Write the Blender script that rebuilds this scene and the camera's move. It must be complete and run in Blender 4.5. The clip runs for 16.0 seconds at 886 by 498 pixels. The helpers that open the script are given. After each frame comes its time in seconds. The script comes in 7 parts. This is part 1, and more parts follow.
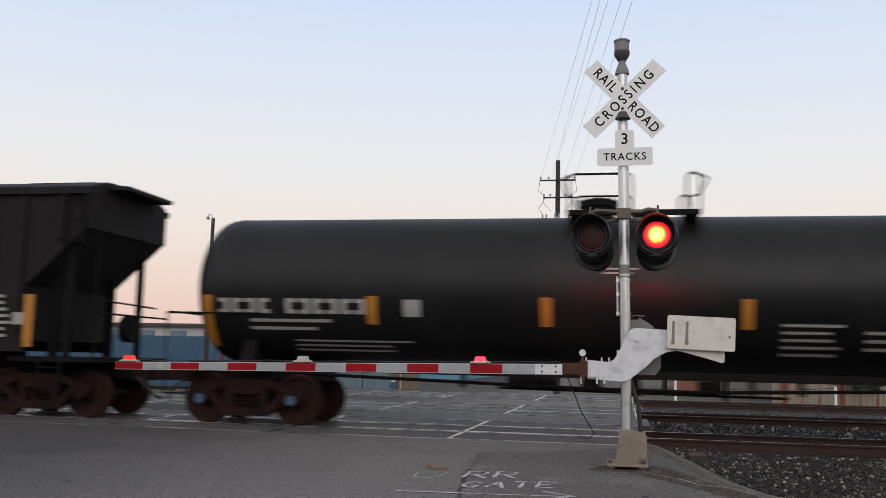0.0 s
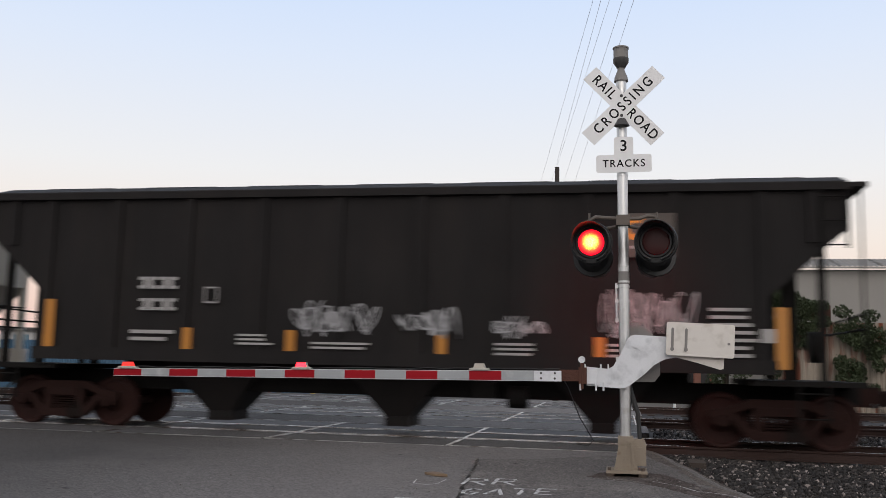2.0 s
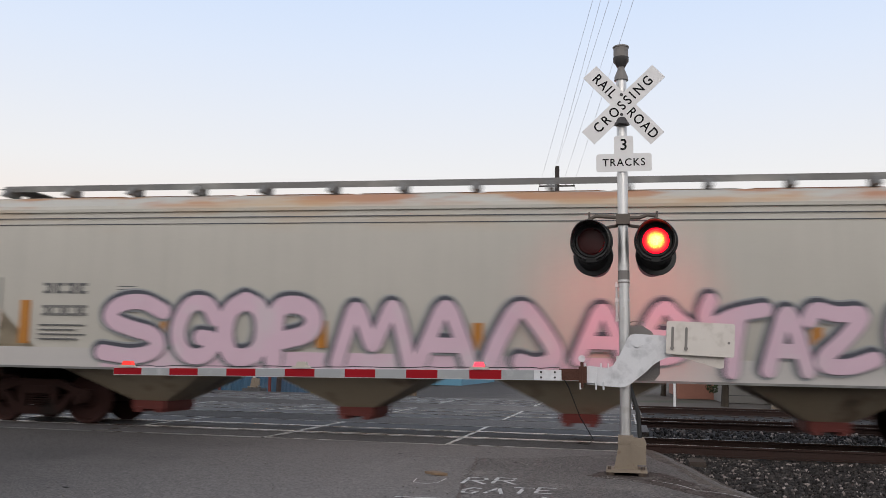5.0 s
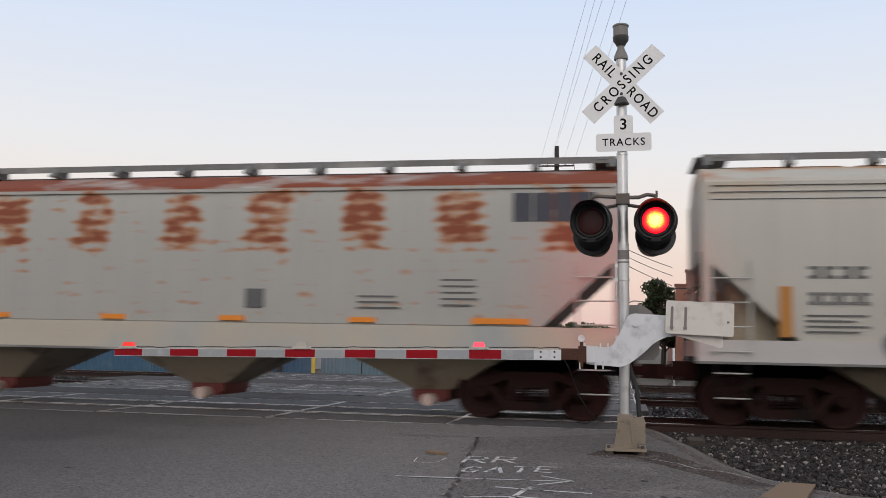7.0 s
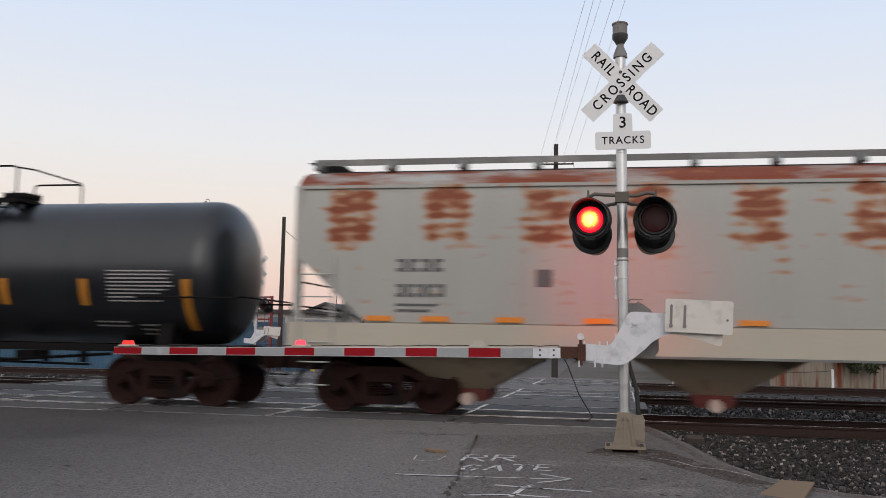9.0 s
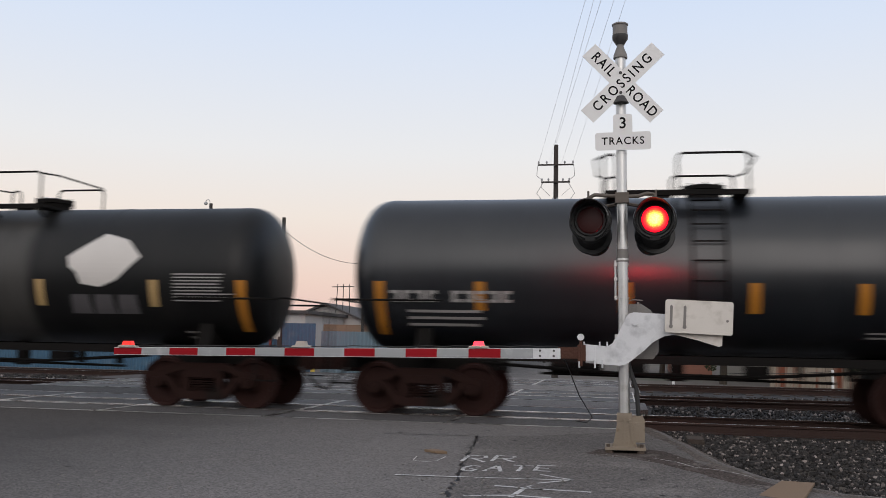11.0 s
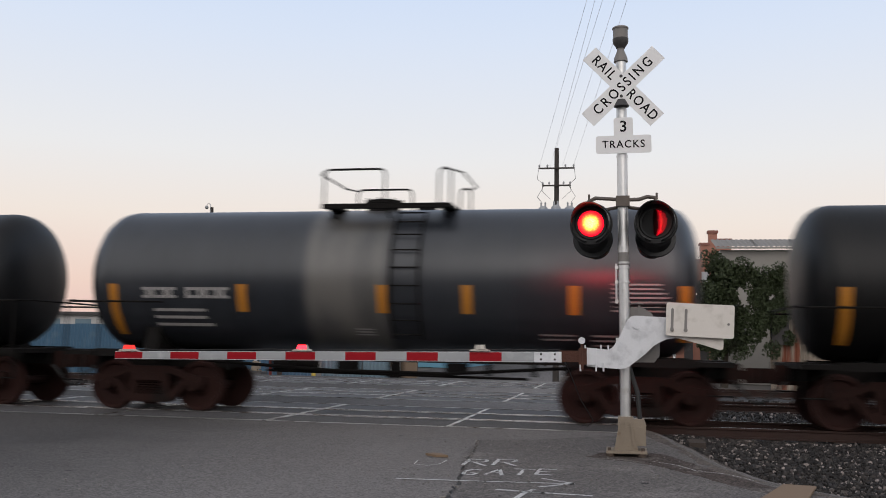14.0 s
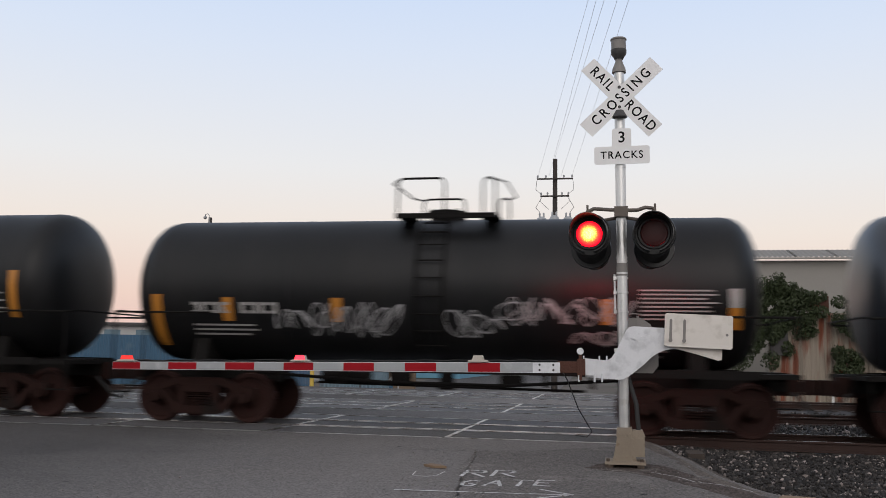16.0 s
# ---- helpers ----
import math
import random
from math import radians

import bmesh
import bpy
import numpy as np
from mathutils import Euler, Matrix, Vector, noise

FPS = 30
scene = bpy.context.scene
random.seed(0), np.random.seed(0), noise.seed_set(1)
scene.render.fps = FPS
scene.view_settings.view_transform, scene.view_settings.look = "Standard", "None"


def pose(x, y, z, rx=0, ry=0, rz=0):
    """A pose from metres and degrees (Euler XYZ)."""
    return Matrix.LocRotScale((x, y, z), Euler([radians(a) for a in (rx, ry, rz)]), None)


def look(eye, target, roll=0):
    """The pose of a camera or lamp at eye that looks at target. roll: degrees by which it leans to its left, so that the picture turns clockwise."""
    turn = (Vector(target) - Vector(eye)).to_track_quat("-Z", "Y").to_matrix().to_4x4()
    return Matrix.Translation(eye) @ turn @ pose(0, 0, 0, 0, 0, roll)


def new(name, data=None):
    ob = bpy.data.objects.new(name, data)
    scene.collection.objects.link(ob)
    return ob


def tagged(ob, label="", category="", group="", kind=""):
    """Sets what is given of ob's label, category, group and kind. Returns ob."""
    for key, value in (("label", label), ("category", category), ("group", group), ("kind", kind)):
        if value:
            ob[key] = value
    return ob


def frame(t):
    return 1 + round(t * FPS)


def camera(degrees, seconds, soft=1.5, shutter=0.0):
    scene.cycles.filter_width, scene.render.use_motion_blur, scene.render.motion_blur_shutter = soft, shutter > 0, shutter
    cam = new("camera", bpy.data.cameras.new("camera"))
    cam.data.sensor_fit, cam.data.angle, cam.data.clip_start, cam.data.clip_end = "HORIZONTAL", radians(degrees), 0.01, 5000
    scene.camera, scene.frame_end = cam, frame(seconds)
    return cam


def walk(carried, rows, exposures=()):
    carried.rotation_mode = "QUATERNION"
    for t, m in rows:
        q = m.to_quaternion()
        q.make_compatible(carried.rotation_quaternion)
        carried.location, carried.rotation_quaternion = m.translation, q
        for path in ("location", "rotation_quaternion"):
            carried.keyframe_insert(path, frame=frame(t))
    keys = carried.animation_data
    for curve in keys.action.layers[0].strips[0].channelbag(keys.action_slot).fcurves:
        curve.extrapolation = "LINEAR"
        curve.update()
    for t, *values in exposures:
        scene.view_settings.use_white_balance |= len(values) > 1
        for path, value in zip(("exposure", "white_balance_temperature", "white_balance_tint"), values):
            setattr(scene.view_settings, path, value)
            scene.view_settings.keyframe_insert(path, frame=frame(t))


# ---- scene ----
cam = camera(51.4, 16.0, soft=0.85, shutter=0.66)

# yaw, pitch and roll of the tripod head, hand-nudged a few times
HEAD = [
    (0.0, 10.97, 6.75, -1.23), (0.5, 11.01, 7.00, -1.24), (1.0, 10.91, 7.18, -1.29), (1.5, 10.91, 7.16, -1.27),
    (2.0, 10.91, 7.16, -1.27), (2.5, 11.01, 7.18, -1.27), (3.0, 11.00, 7.18, -1.22), (3.5, 10.81, 7.09, -1.24),
    (6.0, 10.97, 7.11, -1.27), (6.5, 10.95, 6.38, -1.20), (7.0, 10.91, 5.88, -1.09), (7.5, 10.88, 5.78, -1.04),
    (8.0, 10.88, 5.77, -1.04), (8.5, 10.87, 5.76, -1.06), (9.0, 10.87, 5.77, -1.06), (11.5, 10.87, 5.82, -1.08),
    (12.0, 10.87, 5.83, -1.08), (12.5, 10.87, 5.83, -1.08), (13.0, 10.87, 5.83, -1.08), (13.5, 10.87, 5.83, -1.08),
    (14.0, 10.93, 6.03, -1.00), (14.5, 10.93, 6.70, -1.12), (15.0, 10.90, 6.51, -1.06), (15.5, 10.86, 6.66, -1.03),
    (16.0, 10.83, 6.68, -1.04),
]
walk(cam, [(t, pose(0, 0, 1.25, 90 + p, r, y)) for t, y, p, r in HEAD], [(0, 0.0), (1.6, 0.0), (2.4, 0.17), (3.0, 0.21), (3.6, 0.23), (4.4, 0.16), (5.9, 0.0), (16, 0.0)])

# ---- light: dusk sky, the sun just gone down behind the camera ----
def make_world():
    w = bpy.data.worlds.new("dusk")
    w.use_nodes = True
    nt = w.node_tree
    bg = nt.nodes["Background"]
    tc = nt.nodes.new("ShaderNodeTexCoord")
    sep = nt.nodes.new("ShaderNodeSeparateXYZ")
    nt.links.new(tc.outputs["Generated"], sep.inputs[0])
    ramp = nt.nodes.new("ShaderNodeValToRGB")
    stops = [(0.0, (0.10, 0.09, 0.09)), (0.497, (0.30, 0.24, 0.24)), (0.503, (0.78, 0.53, 0.49)), (0.53, (0.87, 0.66, 0.57)),
             (0.565, (0.88, 0.79, 0.72)), (0.60, (0.83, 0.83, 0.84)), (0.66, (0.70, 0.78, 0.92)), (0.72, (0.56, 0.70, 0.95)), (0.80, (0.49, 0.56, 0.69)), (1.0, (0.45, 0.47, 0.54))]
    el = ramp.color_ramp.elements
    while len(el) < len(stops):
        el.new(0.5)
    for e, (p, c) in zip(el, stops):
        e.position, e.color = p, (*c, 1)
    half = nt.nodes.new("ShaderNodeMath")
    half.operation = "MULTIPLY_ADD"
    half.inputs[1].default_value = half.inputs[2].default_value = 0.5
    nt.links.new(sep.outputs["Z"], half.inputs[0])
    nt.links.new(half.outputs[0], ramp.inputs[0])
    # the sunset side of the sky, behind the camera, is brighter
    glow = nt.nodes.new("ShaderNodeMapRange")
    glow.inputs["From Min"].default_value, glow.inputs["From Max"].default_value = 0.1, -1.0
    glow.inputs["To Min"].default_value, glow.inputs["To Max"].default_value = 1.0, 1.7
    nt.links.new(sep.outputs["Y"], glow.inputs["Value"])
    warm = nt.nodes.new("ShaderNodeMapRange")
    warm.inputs["From Min"].default_value, warm.inputs["From Max"].default_value = 0.15, -0.6
    nt.links.new(sep.outputs["Y"], warm.inputs["Value"])
    mix = nt.nodes.new("ShaderNodeMix")
    mix.data_type = "RGBA"
    nt.links.new(warm.outputs[0], mix.inputs[0])
    nt.links.new(ramp.outputs[0], mix.inputs[6])
    mix.inputs[7].default_value = (0.69, 0.68, 0.69, 1)
    nt.links.new(mix.outputs[2], bg.inputs["Color"])
    nt.links.new(glow.outputs[0], bg.inputs["Strength"])
    scene.world = w


make_world()
glow_sun = new("sun", bpy.data.lights.new("sun", "SUN"))
glow_sun.data.energy, glow_sun.data.angle, glow_sun.data.color = 0.5, radians(40), (1.0, 0.89, 0.83)
glow_sun.matrix_world = look((0, 0, 10), (-3, 12, 4))

# ---- materials ----
def mat(name, col, rough=0.6, metal=0.0, vary=0.25, scale=3.0, fine=40.0, bump=0.15, stain=None, stain_at=(0.55, 0.7), stain_scale=1.2, stretch=(1, 1, 1), emit=None, spec=0.5):
    """A surface with broad blotches, fine grain and, if asked, stains."""
    m = bpy.data.materials.new(name)
    m.use_nodes = True
    nt = m.node_tree
    N, L = nt.nodes, nt.links
    b = N["Principled BSDF"]
    b.inputs["Roughness"].default_value, b.inputs["Metallic"].default_value = rough, metal
    b.inputs["Specular IOR Level"].default_value = spec
    tc = N.new("ShaderNodeTexCoord")
    mp = N.new("ShaderNodeMapping")
    mp.inputs["Scale"].default_value = stretch
    L.new(tc.outputs["Object"], mp.inputs[0])

    def noise_node(s, detail=4.0):
        n = N.new("ShaderNodeTexNoise")
        n.inputs["Scale"].default_value, n.inputs["Detail"].default_value = s, detail
        L.new(mp.outputs[0], n.inputs["Vector"])
        return n

    def mixed(fac, a, c):
        x = N.new("ShaderNodeMix")
        x.data_type = "RGBA"
        if isinstance(fac, float):
            x.inputs[0].default_value = fac
        else:
            L.new(fac, x.inputs[0])
        for sock, v in ((x.inputs[6], a), (x.inputs[7], c)):
            if isinstance(v, tuple):
                sock.default_value = (*v, 1)
            else:
                L.new(v, sock)
        return x.outputs[2]

    n1, n2 = noise_node(scale), noise_node(fine, 2.0)
    lo, hi = tuple(c * (1 - vary) for c in col), tuple(min(c * (1 + vary), 1) for c in col)
    c1 = mixed(n1.outputs["Fac"], lo, hi)
    c2 = mixed(n2.outputs["Fac"], tuple(c * (1 - vary * 0.7) for c in col), hi)
    out = mixed(0.4, c1, c2)
    if stain:
        n3 = noise_node(stain_scale, 6.0)
        r = N.new("ShaderNodeMapRange")
        r.inputs["From Min"].default_value, r.inputs["From Max"].default_value = stain_at
        L.new(n3.outputs["Fac"], r.inputs["Value"])
        out = mixed(r.outputs[0], out, stain)
    L.new(out, b.inputs["Base Color"])
    if bump:
        bp = N.new("ShaderNodeBump")
        bp.inputs["Strength"].default_value, bp.inputs["Distance"].default_value = bump, 0.02
        L.new(n2.outputs["Fac"], bp.inputs["Height"])
        L.new(bp.outputs[0], b.inputs["Normal"])
    rr = N.new("ShaderNodeMapRange")
    rr.inputs["To Min"].default_value, rr.inputs["To Max"].default_value = max(rough - 0.1, 0.03), min(rough + 0.1, 1)
    L.new(n1.outputs["Fac"], rr.inputs["Value"])
    L.new(rr.outputs[0], b.inputs["Roughness"])
    if emit:
        b.inputs["Emission Color"].default_value, b.inputs["Emission Strength"].default_value = (*emit[0], 1), emit[1]
    return m


M = dict(
    asphalt=mat("asphalt", (0.064, 0.058, 0.055), 0.9, spec=0.3, vary=0.45, scale=0.5, fine=70, bump=0.5, stain=(0.080, 0.075, 0.073), stain_scale=0.35),
    asphalt_dark=mat("dark_asphalt", (0.125, 0.113, 0.106), 0.85, spec=0.3, vary=0.35, scale=1.2, fine=70, bump=0.6, stain=(0.19, 0.172, 0.16), stain_scale=0.9),
    dirt=mat("dirt", (0.10, 0.085, 0.07), 0.95, vary=0.35, scale=0.5, fine=12, bump=0.6, stain=(0.05, 0.06, 0.03), stain_scale=0.15),
    ballast=mat("ballast", (0.024, 0.021, 0.020), 0.9, vary=0.45, scale=5, fine=24, bump=1.0),
    concrete=mat("crossing_concrete", (0.078, 0.073, 0.072), 0.75, vary=0.25, scale=1.5, fine=60, bump=0.3, stain=(0.06, 0.056, 0.054), stain_scale=0.8),
    steel_edge=mat("worn_steel", (0.50, 0.49, 0.48), 0.32, metal=0.9, vary=0.3, scale=4, fine=30, bump=0.1, stain=(0.10, 0.075, 0.06), stain_at=(0.44, 0.60), stain_scale=2.5),
    rail_top=mat("polished_rail", (0.7, 0.69, 0.68), 0.22, metal=1.0, vary=0.1, scale=2, fine=50, bump=0.02),
    rail_side=mat("rusty_rail", (0.032, 0.015, 0.011), 0.85, vary=0.35, scale=2, fine=30, bump=0.4),
    tie=mat("tie_wood", (0.06, 0.045, 0.036), 0.9, vary=0.4, scale=2, fine=20, bump=0.6, stretch=(6, 1, 6)),
    galv=mat("galvanised_steel", (0.62, 0.62, 0.61), 0.38, metal=0.85, vary=0.2, scale=7, fine=60, bump=0.06, stain=(0.4, 0.38, 0.35), stain_scale=3),
    alu=mat("white_painted_steel", (0.68, 0.69, 0.71), 0.4, vary=0.14, scale=6, fine=60, bump=0.06, stain=(0.46, 0.47, 0.49), stain_at=(0.5, 0.8), stain_scale=8),
    cream=mat("cream_paint", (0.66, 0.62, 0.57), 0.5, vary=0.08, scale=5, fine=60, bump=0.05, stain=(0.50, 0.46, 0.41), stain_at=(0.52, 0.85), stain_scale=9),
    tan=mat("weathered_tan_paint", (0.25, 0.205, 0.155), 0.65, vary=0.2, scale=6, fine=40, bump=0.2, stain=(0.16, 0.10, 0.06), stain_at=(0.58, 0.75), stain_scale=7),
    mech=mat("grey_painted_iron", (0.20, 0.187, 0.176), 0.6, vary=0.15, scale=8, fine=50, bump=0.15),
    pipe=mat("weathered_pipe", (0.105, 0.085, 0.07), 0.6, vary=0.3, scale=10, fine=60, bump=0.2),
    darkiron=mat("dark_iron", (0.045, 0.043, 0.043), 0.5, vary=0.25, scale=10, fine=60, bump=0.2),
    black=mat("black_enamel", (0.010, 0.0105, 0.011), 0.35, vary=0.2, scale=6, fine=50, bump=0.05, spec=0.3),
    sign=mat("white_sign_sheeting", (0.76, 0.755, 0.75), 0.45, vary=0.04, scale=4, fine=80, bump=0.02, stain=(0.66, 0.63, 0.60), stain_at=(0.6, 0.85), stain_scale=3),
    ink=mat("black_sign_ink", (0.008, 0.008, 0.009), 0.6, vary=0.1, bump=0.0, spec=0.1),
    red=mat("red_sheeting", (0.29, 0.0035, 0.010), 0.5, spec=0.2, vary=0.12, scale=8, fine=90, bump=0.05),
    silver=mat("grey_sheeting", (0.33, 0.345, 0.355), 0.4, vary=0.1, scale=8, fine=90, bump=0.05, stain=(0.44, 0.45, 0.46), stain_at=(0.55, 0.75), stain_scale=7),
    rust=mat("rust", (0.075, 0.030, 0.019), 0.9, vary=0.4, scale=6, fine=40, bump=0.4),
    lens_off=mat("dark_red_lens", (0.035, 0.003, 0.003), 0.35, vary=0.2, scale=40, fine=160, bump=0.2, spec=0.25),
    arm_lamp=mat("lit_red_lamp", (0.08, 0.002, 0.002), 0.3, bump=0, emit=((1.0, 0.012, 0.02), 9.0)),
    arm_lamp_dim=mat("red_lamp_glow", (0.12, 0.006, 0.006), 0.3, bump=0, emit=((1.0, 0.05, 0.04), 1.0)),
    lamp_case=mat("pale_lamp_case", (0.5, 0.46, 0.40), 0.5, vary=0.1),
    visor=mat("grey_black_visor", (0.03, 0.03, 0.031), 0.3, vary=0.3, scale=9, fine=50, bump=0.05, spec=0.6),
    rubber=mat("black_rubber", (0.02, 0.02, 0.02), 0.7, vary=0.2),
    wood=mat("creosoted_pole_wood", (0.045, 0.038, 0.034), 0.9, vary=0.4, scale=3, fine=30, bump=0.5, stretch=(8, 8, 1)),
    wheel=mat("rusty_wheel_steel", (0.030, 0.0125, 0.0105), 0.7, vary=0.5, scale=5, fine=30, bump=0.3, spec=0.15),
    truck=mat("dusty_cast_steel", (0.022, 0.0105, 0.0088), 0.9, vary=0.5, scale=4, fine=30, bump=0.4, spec=0.12, stain=(0.012, 0.009, 0.008), stain_scale=2.5),
    under=mat("underframe_black", (0.009, 0.008, 0.0075), 0.8, vary=0.3, scale=4, fine=30, bump=0.3, spec=0.12),
    orange=mat("yellow_reflector", (0.42, 0.17, 0.022), 0.4, vary=0.08, scale=6, fine=60, bump=0.03),
    pale_yellow=mat("sun_bleached_reflector", (0.40, 0.27, 0.12), 0.45, vary=0.1, scale=6, fine=60, bump=0.03),
    orange2=mat("orange_reflector", (0.75, 0.24, 0.02), 0.4, vary=0.06, scale=6, fine=60, bump=0.03),
    white=mat("white_stencil", (0.33, 0.315, 0.305), 0.6, vary=0.2, scale=8, fine=60, bump=0.0),
    greyink=mat("dark_stencil", (0.10, 0.10, 0.10), 0.6, vary=0.2, scale=8, fine=60, bump=0.0),
    spray=mat("white_spray_paint", (0.30, 0.295, 0.30), 0.7, vary=0.5, scale=6, fine=30, bump=0.0),
    pink=mat("pink_spray_paint", (0.60, 0.43, 0.51), 0.65, vary=0.12, scale=2, fine=30, bump=0.0, stain=(0.58, 0.48, 0.52), stain_scale=1.2),
    outline=mat("dark_spray_paint", (0.055, 0.058, 0.075), 0.7, vary=0.4, scale=2, fine=30, bump=0.0),
    halo=mat("thin_grey_overspray", (0.27, 0.28, 0.29), 0.7, vary=0.4, scale=3, fine=30, bump=0.0),
    bluepaint=mat("blue_hub_paint", (0.05, 0.09, 0.16), 0.6, vary=0.3),
    outlet=mat("pale_outlet_cap", (0.55, 0.42, 0.36), 0.6, vary=0.2),
    redgate=mat("red_oxide_gate", (0.14, 0.032, 0.026), 0.8, vary=0.4, scale=5),
)


def speckle(m, scale, amount, dark=0.5):
    """Adds stone-chip speckle to a surface."""
    N, L = m.node_tree.nodes, m.node_tree.links
    b = N["Principled BSDF"]
    src = b.inputs["Base Color"].links[0].from_socket
    tc = N.new("ShaderNodeTexCoord")
    v = N.new("ShaderNodeTexVoronoi")
    v.inputs["Scale"].default_value = scale
    L.new(tc.outputs["Object"], v.inputs["Vector"])
    g = N.new("ShaderNodeSeparateColor")
    L.new(v.outputs["Color"], g.inputs[0])
    r = N.new("ShaderNodeMapRange")
    r.inputs["To Min"].default_value, r.inputs["To Max"].default_value = dark, amount
    L.new(g.outputs[0], r.inputs["Value"])
    x = N.new("ShaderNodeMix")
    x.data_type, x.blend_type = "RGBA", "MULTIPLY"
    x.inputs[0].default_value = 1
    L.new(src, x.inputs[6])
    L.new(r.outputs[0], x.inputs[7])
    L.new(x.outputs[2], b.inputs["Base Color"])


def car_paint(name, col, rust_amount, rough=0.55, band=None, streak=True, patch=None):
    """Freight-car paint: grime, vertical streaks; rust low on the roof edge or in rows of patches; a spilt band round a tank."""
    m = mat(name, col, rough, vary=0.12, scale=0.9, fine=25, bump=0.05, spec=0.5 if max(col) > 0.2 else 0.28 if max(col) < 0.0145 else 0.7)
    nt = m.node_tree
    N, L = nt.nodes, nt.links
    b = N["Principled BSDF"]
    base = b.inputs["Base Color"].links[0].from_socket
    tc = N.new("ShaderNodeTexCoord")
    sep = N.new("ShaderNodeSeparateXYZ")
    L.new(tc.outputs["Object"], sep.inputs[0])

    def math_(op, a, c=None, d=None):
        x = N.new("ShaderNodeMath")
        x.operation = op
        for i, v in enumerate((a, c, d)):
            if v is None:
                continue
            if isinstance(v, (int, float)):
                x.inputs[i].default_value = v
            else:
                L.new(v, x.inputs[i])
        return x.outputs[0]

    def rng(v, a, c):
        x = N.new("ShaderNodeMapRange")
        x.inputs["From Min"].default_value, x.inputs["From Max"].default_value = a, c
        L.new(v, x.inputs["Value"])
        return x.outputs[0]

    def noise_(scale, vec=(1, 1, 1), detail=4):
        mp = N.new("ShaderNodeMapping")
        mp.inputs["Scale"].default_value = vec
        L.new(tc.outputs["Object"], mp.inputs[0])
        n = N.new("ShaderNodeTexNoise")
        n.inputs["Scale"].default_value, n.inputs["Detail"].default_value = scale, detail
        L.new(mp.outputs[0], n.inputs["Vector"])
        return n.outputs["Fac"]

    def over(fac, a, c):
        x = N.new("ShaderNodeMix")
        x.data_type = "RGBA"
        L.new(fac, x.inputs[0])
        L.new(a, x.inputs[6])
        x.inputs[7].default_value = (*c, 1)
        return x.outputs[2]

    out = base
    if streak:
        st = rng(noise_(1.0, (5, 5, 0.25)), 0.45, 0.75)
        out = over(math_("MULTIPLY", st, 0.12 if max(col) > 0.2 else 0.5), out, tuple(c * 0.55 for c in col))
        if max(col) < 0.2:
            dust = rng(noise_(1.0, (1.3, 1.3, 0.5), 6), 0.45, 0.7)
            out = over(math_("MULTIPLY", dust, 0.35), out, (col[0] * 1.8 + 0.005, col[1] * 1.7 + 0.004, col[2] * 1.6 + 0.003))
    if rust_amount:
        edge = math_("MULTIPLY", rng(sep.outputs["Z"], patch["edge"][0], patch["edge"][1]), rng(noise_(0.9, (0.8, 1, 3.0)), *patch.get("grip", (0.42, 0.56))))
        out = over(math_("MULTIPLY", edge, rust_amount), out, patch["col"])
        if "rows" in patch:
            # one blotch to each roof bay, broken into level streaks
            wave = math_("COSINE", math_("MULTIPLY", sep.outputs["X"], 6.2832 / patch["pitch"]))
            z0, z1 = patch["rows"]
            lump = noise_(0.55, (1, 0, 0), 1)
            zz = math_("MULTIPLY", rng(sep.outputs["Z"], z0 - 0.1, z0 + 0.3), rng(sep.outputs["Z"], z1 + 0.05, z1 - 0.08))
            grip = math_("MULTIPLY", rng(math_("ADD", wave, math_("MULTIPLY_ADD", lump, 2.0, -1.0)), -0.35, 0.6), zz)
            tiers = math_("COSINE", math_("MULTIPLY_ADD", noise_(0.8, (1, 1, 1.2), 3), 9.0, math_("MULTIPLY", sep.outputs["Z"], 33.0)))
            n = math_("MULTIPLY_ADD", grip, 0.36, noise_(1.0, (2.6, 1, 4.5), 5))
            n = math_("MULTIPLY_ADD", tiers, 0.075, n)
            out = over(math_("MULTIPLY", rng(n, 0.63, 0.80), 0.75), out, (0.42, 0.165, 0.04))
            out = over(math_("MULTIPLY", rng(n, 0.74, 0.92), 0.95), out, patch["col"])
        if "faint" in patch:
            z0, z1 = patch["faint"]
            zz = math_("MULTIPLY", rng(sep.outputs["Z"], z0, z1), rng(noise_(0.8, (0.5, 1, 3.5), 5), 0.48, 0.66))
            out = over(math_("MULTIPLY", zz, 0.5), out, (0.50, 0.30, 0.13))
    if band:
        x0, x1, c = band
        soft = 0.22
        f1, f2 = rng(sep.outputs["X"], x0, x0 + soft), rng(sep.outputs["X"], x1, x1 - soft)
        f = math_("MULTIPLY", math_("MULTIPLY", f1, f2), rng(noise_(0.8, (1.5, 1, 0.4)), 0.2, 0.6))
        out = over(math_("MULTIPLY", f, 0.75), out, c)
    L.new(out, b.inputs["Base Color"])
    return m


